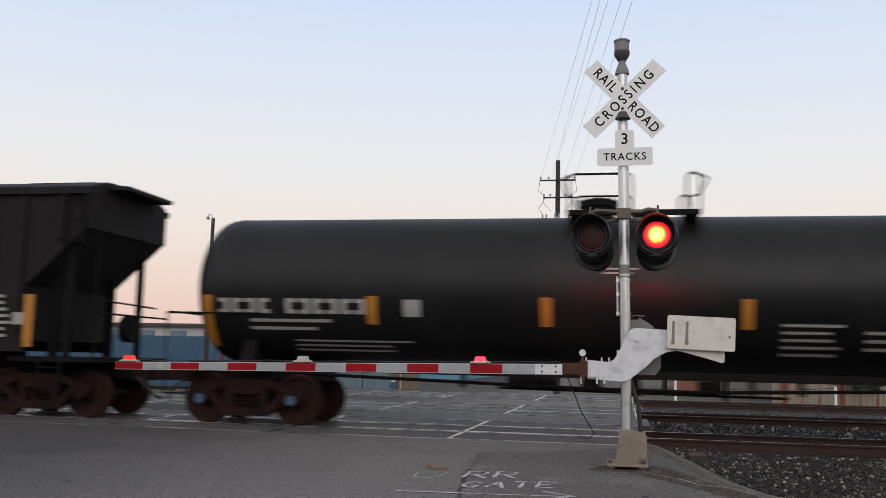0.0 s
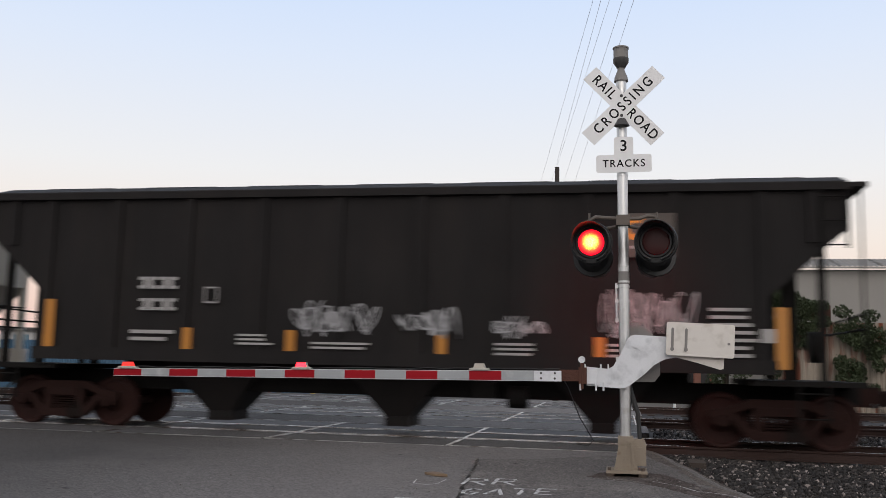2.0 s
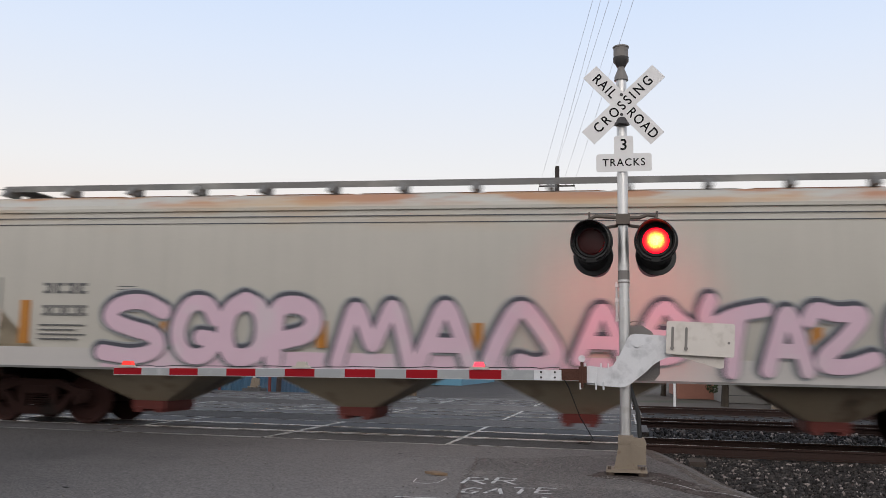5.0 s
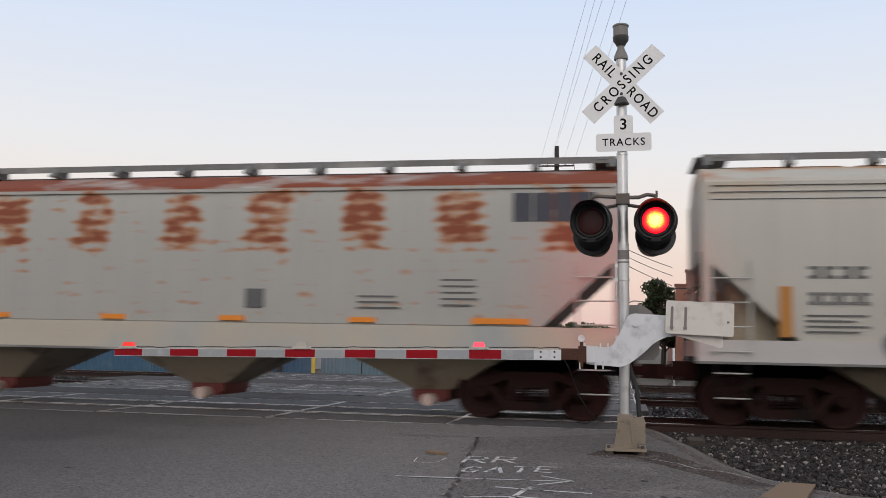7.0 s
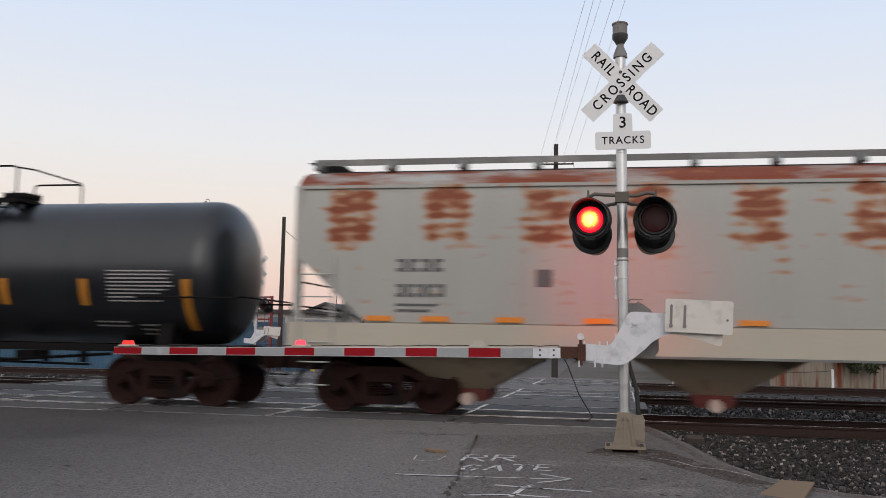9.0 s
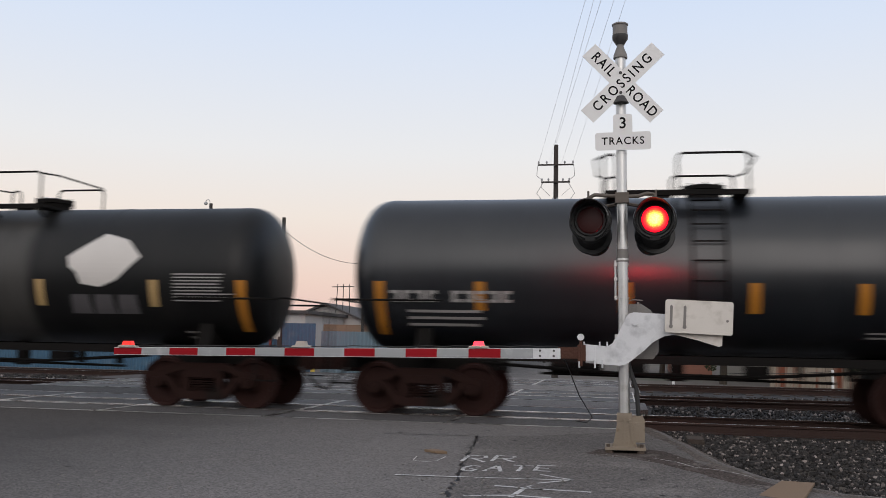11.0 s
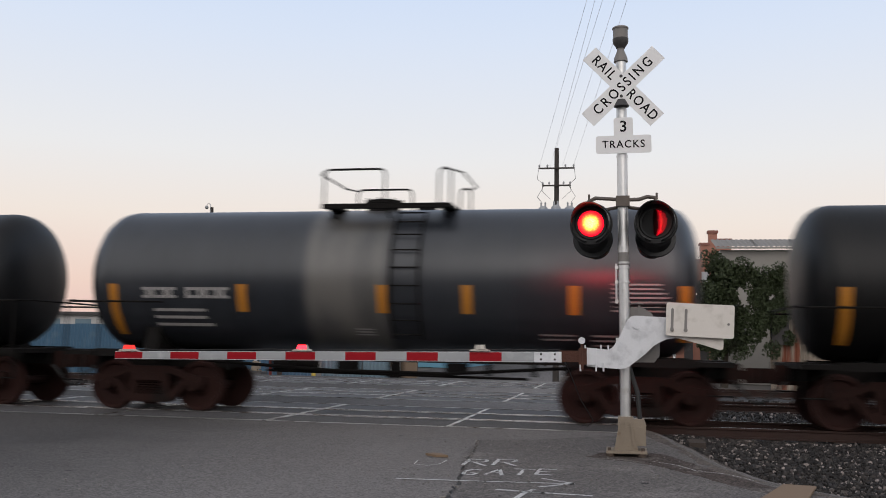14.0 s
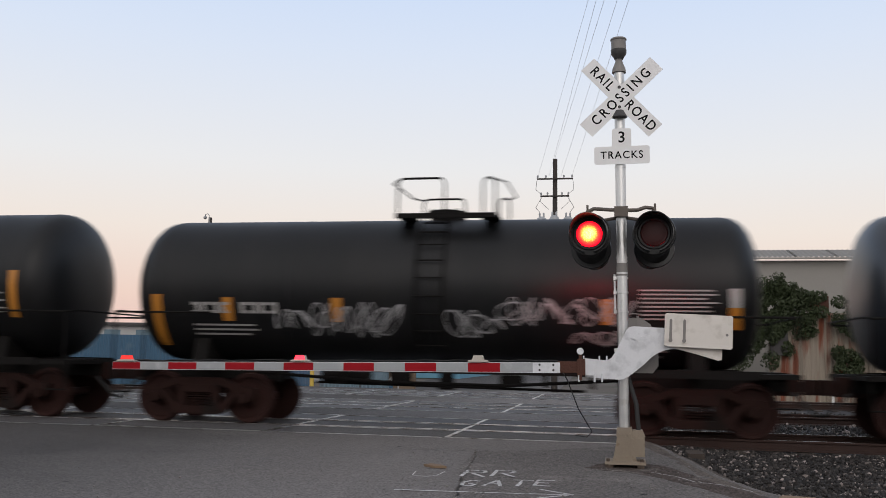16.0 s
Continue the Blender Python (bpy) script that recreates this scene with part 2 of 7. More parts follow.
def dusty_lane(m, x0, x1, col):
    """Pale dust trodden over the part of the road near the signal."""
    N, L = m.node_tree.nodes, m.node_tree.links
    b = N["Principled BSDF"]
    src = b.inputs["Base Color"].links[0].from_socket
    tc = N.new("ShaderNodeTexCoord")
    sep = N.new("ShaderNodeSeparateXYZ")
    L.new(tc.outputs["Object"], sep.inputs[0])
    n = N.new("ShaderNodeTexNoise")
    n.inputs["Scale"].default_value, n.inputs["Detail"].default_value = 0.5, 5
    L.new(tc.outputs["Object"], n.inputs["Vector"])
    wob = N.new("ShaderNodeMath")
    wob.operation = "MULTIPLY_ADD"
    wob.inputs[1].default_value = 3.0
    L.new(n.outputs["Fac"], wob.inputs[0])
    L.new(sep.outputs["X"], wob.inputs[2])
    r = N.new("ShaderNodeMapRange")
    r.inputs["From Min"].default_value, r.inputs["From Max"].default_value = x0 + 1.5, x1 + 1.5
    L.new(wob.outputs[0], r.inputs["Value"])
    x = N.new("ShaderNodeMix")
    x.data_type = "RGBA"
    L.new(r.outputs[0], x.inputs[0])
    L.new(src, x.inputs[6])
    x.inputs[7].default_value = (*col, 1)
    half = N.new("ShaderNodeMath")
    half.operation = "MULTIPLY"
    half.inputs[1].default_value = 0.85
    L.new(r.outputs[0], half.inputs[0])
    L.new(half.outputs[0], x.inputs[0])
    L.new(x.outputs[2], b.inputs["Base Color"])


dusty_lane(M["asphalt"], -7.5, -3.0, (0.185, 0.170, 0.161))
speckle(M["asphalt"], 60, 1.4, 0.6)
speckle(M["asphalt_dark"], 55, 1.5, 0.5)
speckle(M["concrete"], 60, 1.4)
M["tank_black"] = car_paint("black_tank_paint", (0.0068, 0.0070, 0.0078), 0, 0.45)
M["tank_black_adm"] = car_paint("black_tank_paint_with_spill", (0.0072, 0.0074, 0.0080), 0, 0.45, band=(-0.5, 1.05, (0.075, 0.072, 0.068)))
M["tank_grey"] = car_paint("dark_grey_tank_paint", (0.0095, 0.0115, 0.0150), 0, 0.34)
M["tank_grey_band"] = car_paint("grey_tank_paint_with_spill", (0.019, 0.022, 0.028), 0, 0.36, band=(-1.5, 0.2, (0.16, 0.15, 0.135)))
M["hop_dark"] = car_paint("dark_brown_hopper_paint", (0.0098, 0.0080, 0.0078), 0, 0.8)
M["hop_grey"] = car_paint("grey_hopper_paint", (0.465, 0.445, 0.395), 0.8, 0.6, patch=dict(edge=(4.04, 4.2), col=(0.40, 0.15, 0.05), faint=(3.55, 4.0)))
M["hop_rusty"] = car_paint("rusty_grey_hopper_paint", (0.385, 0.375, 0.345), 1.0, 0.6,
                           patch=dict(edge=(4.05, 4.08), grip=(0.33, 0.50), col=(0.20, 0.037, 0.007), rows=(2.85, 4.02), pitch=1.76))
M["sill_cream"] = mat("cream_sill_paint", (0.47, 0.42, 0.34), 0.6, vary=0.15, scale=0.8, fine=20, bump=0.05, stain=(0.36, 0.38, 0.38), stain_scale=0.4)
M["sill_grey"] = mat("pale_sill_paint", (0.47, 0.45, 0.43), 0.6, vary=0.15, scale=0.8, fine=20, bump=0.05)
M["bay_tan"] = mat("dusty_hopper_bay", (0.34, 0.285, 0.205), 0.7, vary=0.2, scale=1.5, fine=20, bump=0.1, stain=(0.16, 0.12, 0.09), stain_scale=1.5)


def lit_lens():
    """LED lamp face: hot centre, red rim, rings of small lenslets."""
    m = bpy.data.materials.new("lit_red_led_lens")
    m.use_nodes = True
    N, L = m.node_tree.nodes, m.node_tree.links
    b = N["Principled BSDF"]
    tc = N.new("ShaderNodeTexCoord")
    ln = N.new("ShaderNodeVectorMath")
    ln.operation = "LENGTH"
    mp = N.new("ShaderNodeMapping")
    mp.inputs["Scale"].default_value = (1, 0, 1)
    L.new(tc.outputs["Object"], mp.inputs[0])
    L.new(mp.outputs[0], ln.inputs[0])
    ramp = N.new("ShaderNodeValToRGB")
    e = ramp.color_ramp.elements
    e[0].position, e[0].color = 0.05, (1.0, 0.55, 0.12, 1)
    e[1].position, e[1].color = 0.145, (0.55, 0.002, 0.01, 1)
    for at, col in ((0.085, (1.0, 0.26, 0.035, 1)), (0.115, (1.0, 0.03, 0.015, 1))):
        e.new(at).color = col
    L.new(ln.outputs["Value"], ramp.inputs[0])
    v = N.new("ShaderNodeTexVoronoi")
    v.inputs["Scale"].default_value = 55
    L.new(tc.outputs["Object"], v.inputs["Vector"])
    s = N.new("ShaderNodeMapRange")
    s.inputs["From Max"].default_value = 0.6
    s.inputs["To Min"].default_value, s.inputs["To Max"].default_value = 8.0, 2.6
    L.new(v.outputs["Distance"], s.inputs["Value"])
    b.inputs["Base Color"].default_value = (0.4, 0.02, 0.02, 1)
    L.new(ramp.outputs[0], b.inputs["Emission Color"])
    L.new(s.outputs[0], b.inputs["Emission Strength"])
    return m


M["lens_on"] = lit_lens()
M["rear_lens"] = mat("lit_red_rear_lens", (0.3, 0.01, 0.01), 0.3, bump=0, emit=((1.0, 0.02, 0.035), 1100.0))

# ---- mesh tools ----
def box(bm, x0, x1, y0, y1, z0, z1):
    v = [bm.verts.new((x, y, z)) for x in (x0, x1) for y in (y0, y1) for z in (z0, z1)]
    for f in ((0, 1, 3, 2), (4, 6, 7, 5), (0, 4, 5, 1), (2, 3, 7, 6), (0, 2, 6, 4), (1, 5, 7, 3)):
        bm.faces.new([v[i] for i in f])


def cyl(bm, p, q, r, n=12, r2=None):
    p, q = Vector(p), Vector(q)
    a = (q - p).normalized()
    u = a.orthogonal().normalized()
    w = a.cross(u)
    r2 = r if r2 is None else r2
    rings = []
    for c, rad in ((p, r), (q, r2)):
        rings.append([bm.verts.new(c + rad * (math.cos(2 * math.pi * i / n) * u + math.sin(2 * math.pi * i / n) * w)) for i in range(n)])
    for i in range(n):
        j = (i + 1) % n
        bm.faces.new((rings[0][i], rings[0][j], rings[1][j], rings[1][i]))
    bm.faces.new(rings[0][::-1])
    bm.faces.new(rings[1])


def tube(bm, pts, r, n=8):
    """One bent tube through the points, mitred at its corners."""
    pts = [Vector(p) for p in pts]
    dirs = [(q - p).normalized() for p, q in zip(pts, pts[1:])]
    u = dirs[0].orthogonal().normalized()
    rings = []
    for i, p in enumerate(pts):
        d = dirs[0] if i == 0 else dirs[-1] if i == len(pts) - 1 else (dirs[i - 1] + dirs[i]).normalized()
        u = (u - d * u.dot(d)).normalized()
        w = d.cross(u)
        k = 1.0
        if 0 < i < len(pts) - 1:
            k = min(1.6, 1 / max(0.3, d.dot(dirs[i])))
        rings.append([bm.verts.new(p + r * (math.cos(2 * math.pi * a / n) * u + math.sin(2 * math.pi * a / n) * w * 1.0) * (1 + (k - 1) * 0.5)) for a in range(n)])
    for r0, r1 in zip(rings, rings[1:]):
        for a in range(n):
            c = (a + 1) % n
            bm.faces.new((r0[a], r0[c], r1[c], r1[a]))
    bm.faces.new(rings[0][::-1])
    bm.faces.new(rings[-1])


def prism(bm, pts, axis, a, c):
    """A polygon pushed along an axis: points are (x, z) for y, (y, z) for x, (x, y) for z."""
    at = {"y": lambda p, k: (p[0], k, p[1]), "x": lambda p, k: (k, p[0], p[1]), "z": lambda p, k: (p[0], p[1], k)}[axis]
    lo, hi = [bm.verts.new(at(p, a)) for p in pts], [bm.verts.new(at(p, c)) for p in pts]
    bm.faces.new(lo)
    bm.faces.new(hi[::-1])
    for i in range(len(pts)):
        j = (i + 1) % len(pts)
        bm.faces.new((lo[i], hi[i], hi[j], lo[j]))


def lathe(bm, prof, axis, n=32, centre=(0, 0, 0)):
    """Turns (along, radius) pairs about an axis through centre."""
    rings = []
    for a, r in prof:
        ring = []
        for i in range(n):
            c, s = r * math.cos(2 * math.pi * i / n), r * math.sin(2 * math.pi * i / n)
            p = {"x": (a, c, s), "y": (c, a, s), "z": (c, s, a)}[axis]
            ring.append(bm.verts.new(Vector(p) + Vector(centre)))
        rings.append(ring)
    for r0, r1 in zip(rings, rings[1:]):
        for i in range(n):
            j = (i + 1) % n
            bm.faces.new((r0[i], r0[j], r1[j], r1[i]))
    bm.faces.new(rings[0][::-1])
    bm.faces.new(rings[-1])


def finish(bm, name, smooth=35, mats=()):
    bmesh.ops.recalc_face_normals(bm, faces=bm.faces)
    me = bpy.data.meshes.new(name)
    bm.to_mesh(me)
    bm.free()
    for m in mats:
        me.materials.append(m)
    if smooth:
        me.polygons.foreach_set("use_smooth", [True] * len(me.polygons))
        me.set_sharp_from_angle(angle=radians(smooth))
    return me


def part(name, bm, material, parent, label="", at=None, smooth=35):
    mats = material if isinstance(material, (list, tuple)) else (material,)
    ob = new(name, finish(bm, name, smooth, mats))
    ob.parent = parent
    if at is not None:
        ob.matrix_basis = at
    return tagged(ob, label)


def thing(name, m, label, category, group=""):
    ob = new(name)
    ob.empty_display_size = 0.3
    ob.matrix_basis = m
    return tagged(ob, label, category, group)


def each(name, fills, material, parent, label="", smooth=0, kind=""):
    """One part for each fill function."""
    for fill in fills:
        bm = bmesh.new()
        fill(bm)
        tagged(part(name, bm, material, parent, label, smooth=smooth), kind=kind)


def boxes(*dims):
    return [lambda bm, d=d: box(bm, *d) for d in dims]


def structure(name, bm, material, label, smooth=0):
    mats = material if isinstance(material, (list, tuple)) else (material,)
    return tagged(new(name, finish(bm, name, smooth, mats)), label, kind="structure")


def text_mesh(bm, words, size, place, bold=0.0, squeeze=1.0, spacing=1.0, depth=0.0):
    """Built-in font letters as mesh, centred, added to bm under the given matrix."""
    cu = bpy.data.curves.new("letters", "FONT")
    cu.body, cu.size, cu.align_x, cu.align_y, cu.offset, cu.space_character = words, size, "CENTER", "CENTER", bold, spacing
    cu.extrude, cu.resolution_u = depth, 4
    ob = new("letters", cu)
    dg = bpy.context.evaluated_depsgraph_get()
    dg.update()
    me = bpy.data.meshes.new_from_object(ob.evaluated_get(dg))
    bpy.data.objects.remove(ob)
    me.transform(place @ Matrix.Diagonal((squeeze, 1, 1, 1)))
    bm.from_mesh(me)
    bpy.data.meshes.remove(me)
    bpy.data.curves.remove(cu)


UPRIGHT = pose(0, 0, 0, 90)
# ---- ground, road and tracks ----
RAIL_Z, TRACK_Y = -0.04, (17.25, 24.4, 32.3)
ROAD_L, ROAD_R = -16.6, 0.45


def ground():
    bm = bmesh.new()
    ys = [(-400, -0.30), (-60, -0.30), (35.5, -0.30), (44, -0.52), (120, -0.6), (2500, -0.6)]
    xs = (-2500, -60, 60, 2500)
    grid = [[bm.verts.new((x, y, z)) for x in xs] for y, z in ys]
    for r0, r1 in zip(grid, grid[1:]):
        for i in range(3):
            bm.faces.new((r0[i], r0[i + 1], r1[i + 1], r1[i]))
    structure("ground", bm, M["dirt"], "bare dirt and weeds along the railway")


def unseen_walls_behind():
    """Unseen walls added on the side away from the tracks: close the place, darken tank reflections."""
    for i, (x0, x1, y, h) in enumerate(((-75, -30, -26, 6.2), (-29.8, 4, -24, 7.0), (4.2, 34, -27, 5.8), (34.2, 75, -24, 6.6))):
        bm = bmesh.new()
        box(bm, x0, x1, y - 0.4, y, -0.3, h)
        structure("unseen_wall_%d" % (i + 1), bm, M["front"], "plain unseen wall added behind the camera to block low sky")


# plain grey-brown of the added walls that block low sky behind the camera
M["front"] = mat("plain_unseen_wall", (0.13, 0.115, 0.10), 0.9, vary=0.2, scale=0.4, fine=8, bump=0.1)


def pad_edge():
    """Plan of the road's ragged right edge, flaring round the signal."""
    pts = [(0.44, 15.6), (0.62, 14.6), (0.80, 13.4), (0.95, 12.3), (1.12, 11.2), (1.33, 10.3), (1.62, 9.55), (2.0, 9.1), (2.6, 8.75), (4.0, 8.35), (7, 8.0), (14, 7.7), (40, 7.4)]
    out = []
    for (x0, y0), (x1, y1) in zip(pts, pts[1:]):
        for k in range(4):
            f = k / 4
            j = 0.05 * noise.noise(Vector((3 * x0 + f * 2, 3 * y0, 3.1)))
            out.append((x0 + (x1 - x0) * f + j, y0 + (y1 - y0) * f + j))
    return out + [pts[-1]]


def road():
    bm = bmesh.new()
    edge = pad_edge()
    pts = [(ROAD_L, 14.95), (ROAD_R, 14.95)] + [p for p in edge if p[1] < 14.9] + [(40, -60), (-40, -60), (-40, 6), (-22, 10)]
    prism(bm, pts, "z", -0.34, -0.05)
    r = structure("road", bm, M["asphalt"], "worn grey asphalt road up to the crossing")
    # strips of road between the tracks, and the road going on beyond them
    bm = bmesh.new()
    for y0, y1 in ((19.65, 22.0), (26.75, 29.9), (34.7, 36.5)):
        box(bm, ROAD_L, ROAD_R + 0.1, y0, y1, -0.33, -0.052)
    a = [bm.verts.new(p) for p in ((ROAD_L, 36.5, -0.052), (ROAD_R - 1, 36.5, -0.052), (ROAD_R - 3.5, 46, -0.5), (ROAD_L, 46, -0.5))]
    bm.faces.new(a)
    a = [bm.verts.new(p) for p in ((-13, 46, -0.5), (-3.2, 46, -0.5), (-11, 300, -0.5), (-26, 300, -0.5))]
    bm.faces.new(a)
    part("road_strip", bm, M["asphalt"], r, smooth=0)
    # darker patch of newer asphalt about the signal
    bm = bmesh.new()
    pts = [(-1.95, 12.99), (-1.9, 11.2), (-1.62, 9.4), (-1.45, 7.8), (-1.2, 5.5), (2.5, 5.5), (2.3, 8.7)] + [(x - 0.03, y - 0.03) for x, y in edge[::-1] if 8.8 < y < 13.9 and x < 2.2] + [(0.0, 14.4), (-1.2, 13.3)]
    prism(bm, pts, "z", -0.06, -0.045)
    part("asphalt_patch", bm, M["asphalt_dark"], r, "dark patched asphalt with chipped edges", smooth=0)
    # dusty shoulder that falls from the road's edge to the ballast
    bm = bmesh.new()
    e = [p for p in edge if p[0] < 8]
    rows = []
    for i, (x, y) in enumerate(e):
        x1, y1 = e[min(i + 1, len(e) - 1)]
        x0, y0 = e[max(i - 1, 0)]
        d = Vector((x1 - x0, y1 - y0)).normalized()
        n = Vector((-d.y, d.x))
        wob = noise.noise(Vector((x * 2.0, y * 2.0, 7)))
        rows.append([bm.verts.new((x + n.x * k * (1 + 0.3 * wob), y + n.y * k * (1 + 0.3 * wob), z)) for k, z in ((-0.28, -0.046), (-0.1, -0.044 + 0.01 * wob), (0.04, -0.07), (0.25, -0.17 + 0.03 * wob), (0.5, -0.27))])
    for r0, r1 in zip(rows, rows[1:]):
        for a in range(4):
            bm.faces.new((r0[a], r1[a], r1[a + 1], r0[a + 1]))
    part("shoulder", bm, M["shoulder"], r, "dusty sloping edge of the asphalt", smooth=60)
    rnd = random.Random(4)
    # brown earth washed round the mast's foot and down the edge
    bm = bmesh.new()
    run_ = [(-0.42, 11.45), (-0.25, 11.95), (0.1, 12.25), (0.5, 12.0), (0.72, 11.4), (0.9, 10.8), (1.08, 10.25), (1.3, 9.75), (1.5, 9.35), (1.35, 9.05), (1.1, 9.35), (0.85, 9.9), (0.62, 10.35), (0.38, 10.8), (0.1, 11.1), (-0.2, 11.2)]
    ring = []
    for (x0, y0), (x1, y1) in zip(run_, run_[1:] + run_[:1]):
        for k in range(5):
            f = k / 5
            j = 0.07 * noise.noise(Vector((7 * (x0 + (x1 - x0) * f), 7 * (y0 + (y1 - y0) * f), 1.7)))
            ring.append((x0 + (x1 - x0) * f + j, y0 + (y1 - y0) * f - j))
    prism(bm, ring, "z", -0.06, -0.0425)
    part("earth_patch", bm, M["earth"], r, "dark brown earth washed over the asphalt", smooth=0)
    # chipped seam of the patch and a long crack
    bm = bmesh.new()
    for a, c, n in (((-3.3, 12.9), (-1.95, 13.0), 22), ((-1.97, 13.0), (-1.45, 7.8), 40)):
        p = Vector((*a, -0.0435))
        for i in range(n):
            q = Vector((a[0] + (c[0] - a[0]) * (i + 1) / n + rnd.uniform(-0.03, 0.03), a[1] + (c[1] - a[1]) * (i + 1) / n + rnd.uniform(-0.03, 0.03), -0.0435))
            w = rnd.uniform(0.006, 0.022)
            v = [bm.verts.new(k) for k in (p + Vector((-w, -w, 0)), p + Vector((w, w, 0)), q + Vector((w, w, 0)), q + Vector((-w, -w, 0)))]
            bm.faces.new(v)
            p = q
    part("crack", bm, M["black"], r, "crack in the asphalt", smooth=0)
    # dark pits and tar flecks worn into the surface
    bm = bmesh.new()
    for i in range(170):
        x, y = (rnd.uniform(-9, -1), rnd.uniform(5.5, 14)) if i < 90 else (rnd.uniform(-2.6, 0.9), rnd.uniform(6.5, 12.5))
        s, e, turn = rnd.uniform(0.004, 0.024) * rnd.uniform(0.4, 1.0), rnd.uniform(0.4, 1.0), rnd.uniform(0, 3)
        n = 7
        bm.faces.new([bm.verts.new((x + s * rnd.uniform(1.2, 2.6) * math.cos(k * 6.283 / n), y + s * 2 * e * rnd.uniform(0.6, 1.2) * math.sin(k * 6.283 / n), -0.0432)) for k in range(n)])
    tagged(part("asphalt_pits", bm, M["pit"], r, smooth=0), kind="stuff")
    # loose chips on the surface
    bm = bmesh.new()
    for i in range(420):
        if i < 260:
            x, y = rnd.uniform(-2.0, 1.1), rnd.uniform(7.4, 13)
        else:
            x, y = rnd.uniform(-6, -1), rnd.uniform(6.5, 13)
        s = rnd.uniform(0.004, 0.016)
        bmesh.ops.create_icosphere(bm, subdivisions=1, radius=s, matrix=Matrix.Translation((x, y, -0.045 + s * 0.5)) @ Matrix.Diagonal((1, 1, 0.6, 1)))
    chips = part("loose_chips", bm, M["loose"], r, smooth=0)
    tagged(chips, kind="stuff")


M["shoulder"] = mat("dusty_shoulder", (0.115, 0.096, 0.084), 0.95, vary=0.35, scale=2.5, fine=45, bump=0.6, stain=(0.055, 0.045, 0.038), stain_scale=1.6, spec=0.2)
speckle(M["shoulder"], 50, 1.5)
M["earth"] = mat("dark_brown_earth", (0.062, 0.049, 0.043), 0.95, vary=0.4, scale=4, fine=45, bump=0.7, stain=(0.13, 0.115, 0.105), stain_scale=2.2, spec=0.2)
speckle(M["earth"], 45, 1.9, 0.4)
M["plate"] = mat("dark_rusty_plate", (0.075, 0.055, 0.042), 0.85, vary=0.4, scale=8, fine=50, bump=0.3)
M["pit"] = mat("dark_asphalt_pit", (0.035, 0.033, 0.033), 0.9, vary=0.4, scale=8, fine=60, bump=0.3, spec=0.2)
M["loose"] = mat("pale_stone_chips", (0.20, 0.185, 0.17), 0.8, vary=0.6, scale=6, fine=30, bump=0.1)


def rails(y, name, label):
    root = None
    prof = [(-0.075, -0.175), (0.075, -0.175), (0.075, -0.16), (0.012, -0.145), (0.010, -0.045), (0.034, -0.035), (0.036, -0.006), (0.030, 0.0), (-0.030, 0.0), (-0.036, -0.006), (-0.034, -0.035), (-0.010, -0.045), (-0.012, -0.145), (-0.075, -0.16)]
    for s in (-0.7525, 0.7525):
        bm = bmesh.new()
        prism(bm, [(y + s + a, RAIL_Z + b) for a, b in prof], "x", -160, 160)
        head = structure(name, bm, (M["rail_side"], M["rail_top"]), label) if root is None else part("rail", bm, (M["rail_side"], M["rail_top"]), root, smooth=0)
        root = root or head
        for p in head.data.polygons:
            if p.normal.z > 0.9 and p.center.z > RAIL_Z - 0.01:
                p.material_index = 1
    return root


def ties(root, y, x0, x1):
    bm = bmesh.new()
    box(bm, -0.115, 0.115, -1.3, 1.3, -0.2, 0)
    bmesh.ops.bevel(bm, geom=bm.edges[:], offset=0.012, segments=1)
    me = finish(bm, "tie", 0, (M["tie"],))
    x = x0
    rnd = random.Random(int(y * 10))
    while x < x1:
        ob = new("tie", me)
        ob.parent = root
        ob.matrix_basis = pose(x, y + rnd.uniform(-0.04, 0.04), RAIL_Z - 0.178 + rnd.uniform(-0.008, 0), 0, 0, rnd.uniform(-1.5, 1.5))
        x += 0.52


def stones(root, name, area, n, size, seed, z):
    """Crushed stone, one joined heap."""
    rnd = np.random.RandomState(seed)
    t = (1 + 5 ** 0.5) / 2
    base = np.array([(-1, t, 0), (1, t, 0), (-1, -t, 0), (1, -t, 0), (0, -1, t), (0, 1, t), (0, -1, -t), (0, 1, -t), (t, 0, -1), (t, 0, 1), (-t, 0, -1), (-t, 0, 1)]) / 1.9
    tri = np.array([(0, 11, 5), (0, 5, 1), (0, 1, 7), (0, 7, 10), (0, 10, 11), (1, 5, 9), (5, 11, 4), (11, 10, 2), (10, 7, 6), (7, 1, 8), (3, 9, 4), (3, 4, 2), (3, 2, 6), (3, 6, 8), (3, 8, 9), (4, 9, 5), (2, 4, 11), (6, 2, 10), (8, 6, 7), (9, 8, 1)])
    xs, ys = area(rnd, n)
    n = len(xs)
    sc = rnd.uniform(*size, n)
    verts = base[None] * (1 + rnd.uniform(-0.35, 0.35, (n, 12, 1))) * (sc[:, None, None] * rnd.uniform(0.6, 1.2, (n, 1, 3)))
    verts += np.stack([xs, ys, z(xs, ys) + rnd.uniform(-0.6, 0.35, n) * sc], 1)[:, None, :]
    faces = tri[None] + 12 * np.arange(n)[:, None, None]
    me = bpy.data.meshes.new(name)
    me.from_pydata(verts.reshape(-1, 3).tolist(), [], faces.reshape(-1, 3).tolist())
    me.materials.append(M["stone"])
    ob = new(name, me)
    ob.parent = root
    return tagged(ob, "dark crushed ballast stone", kind="stuff")


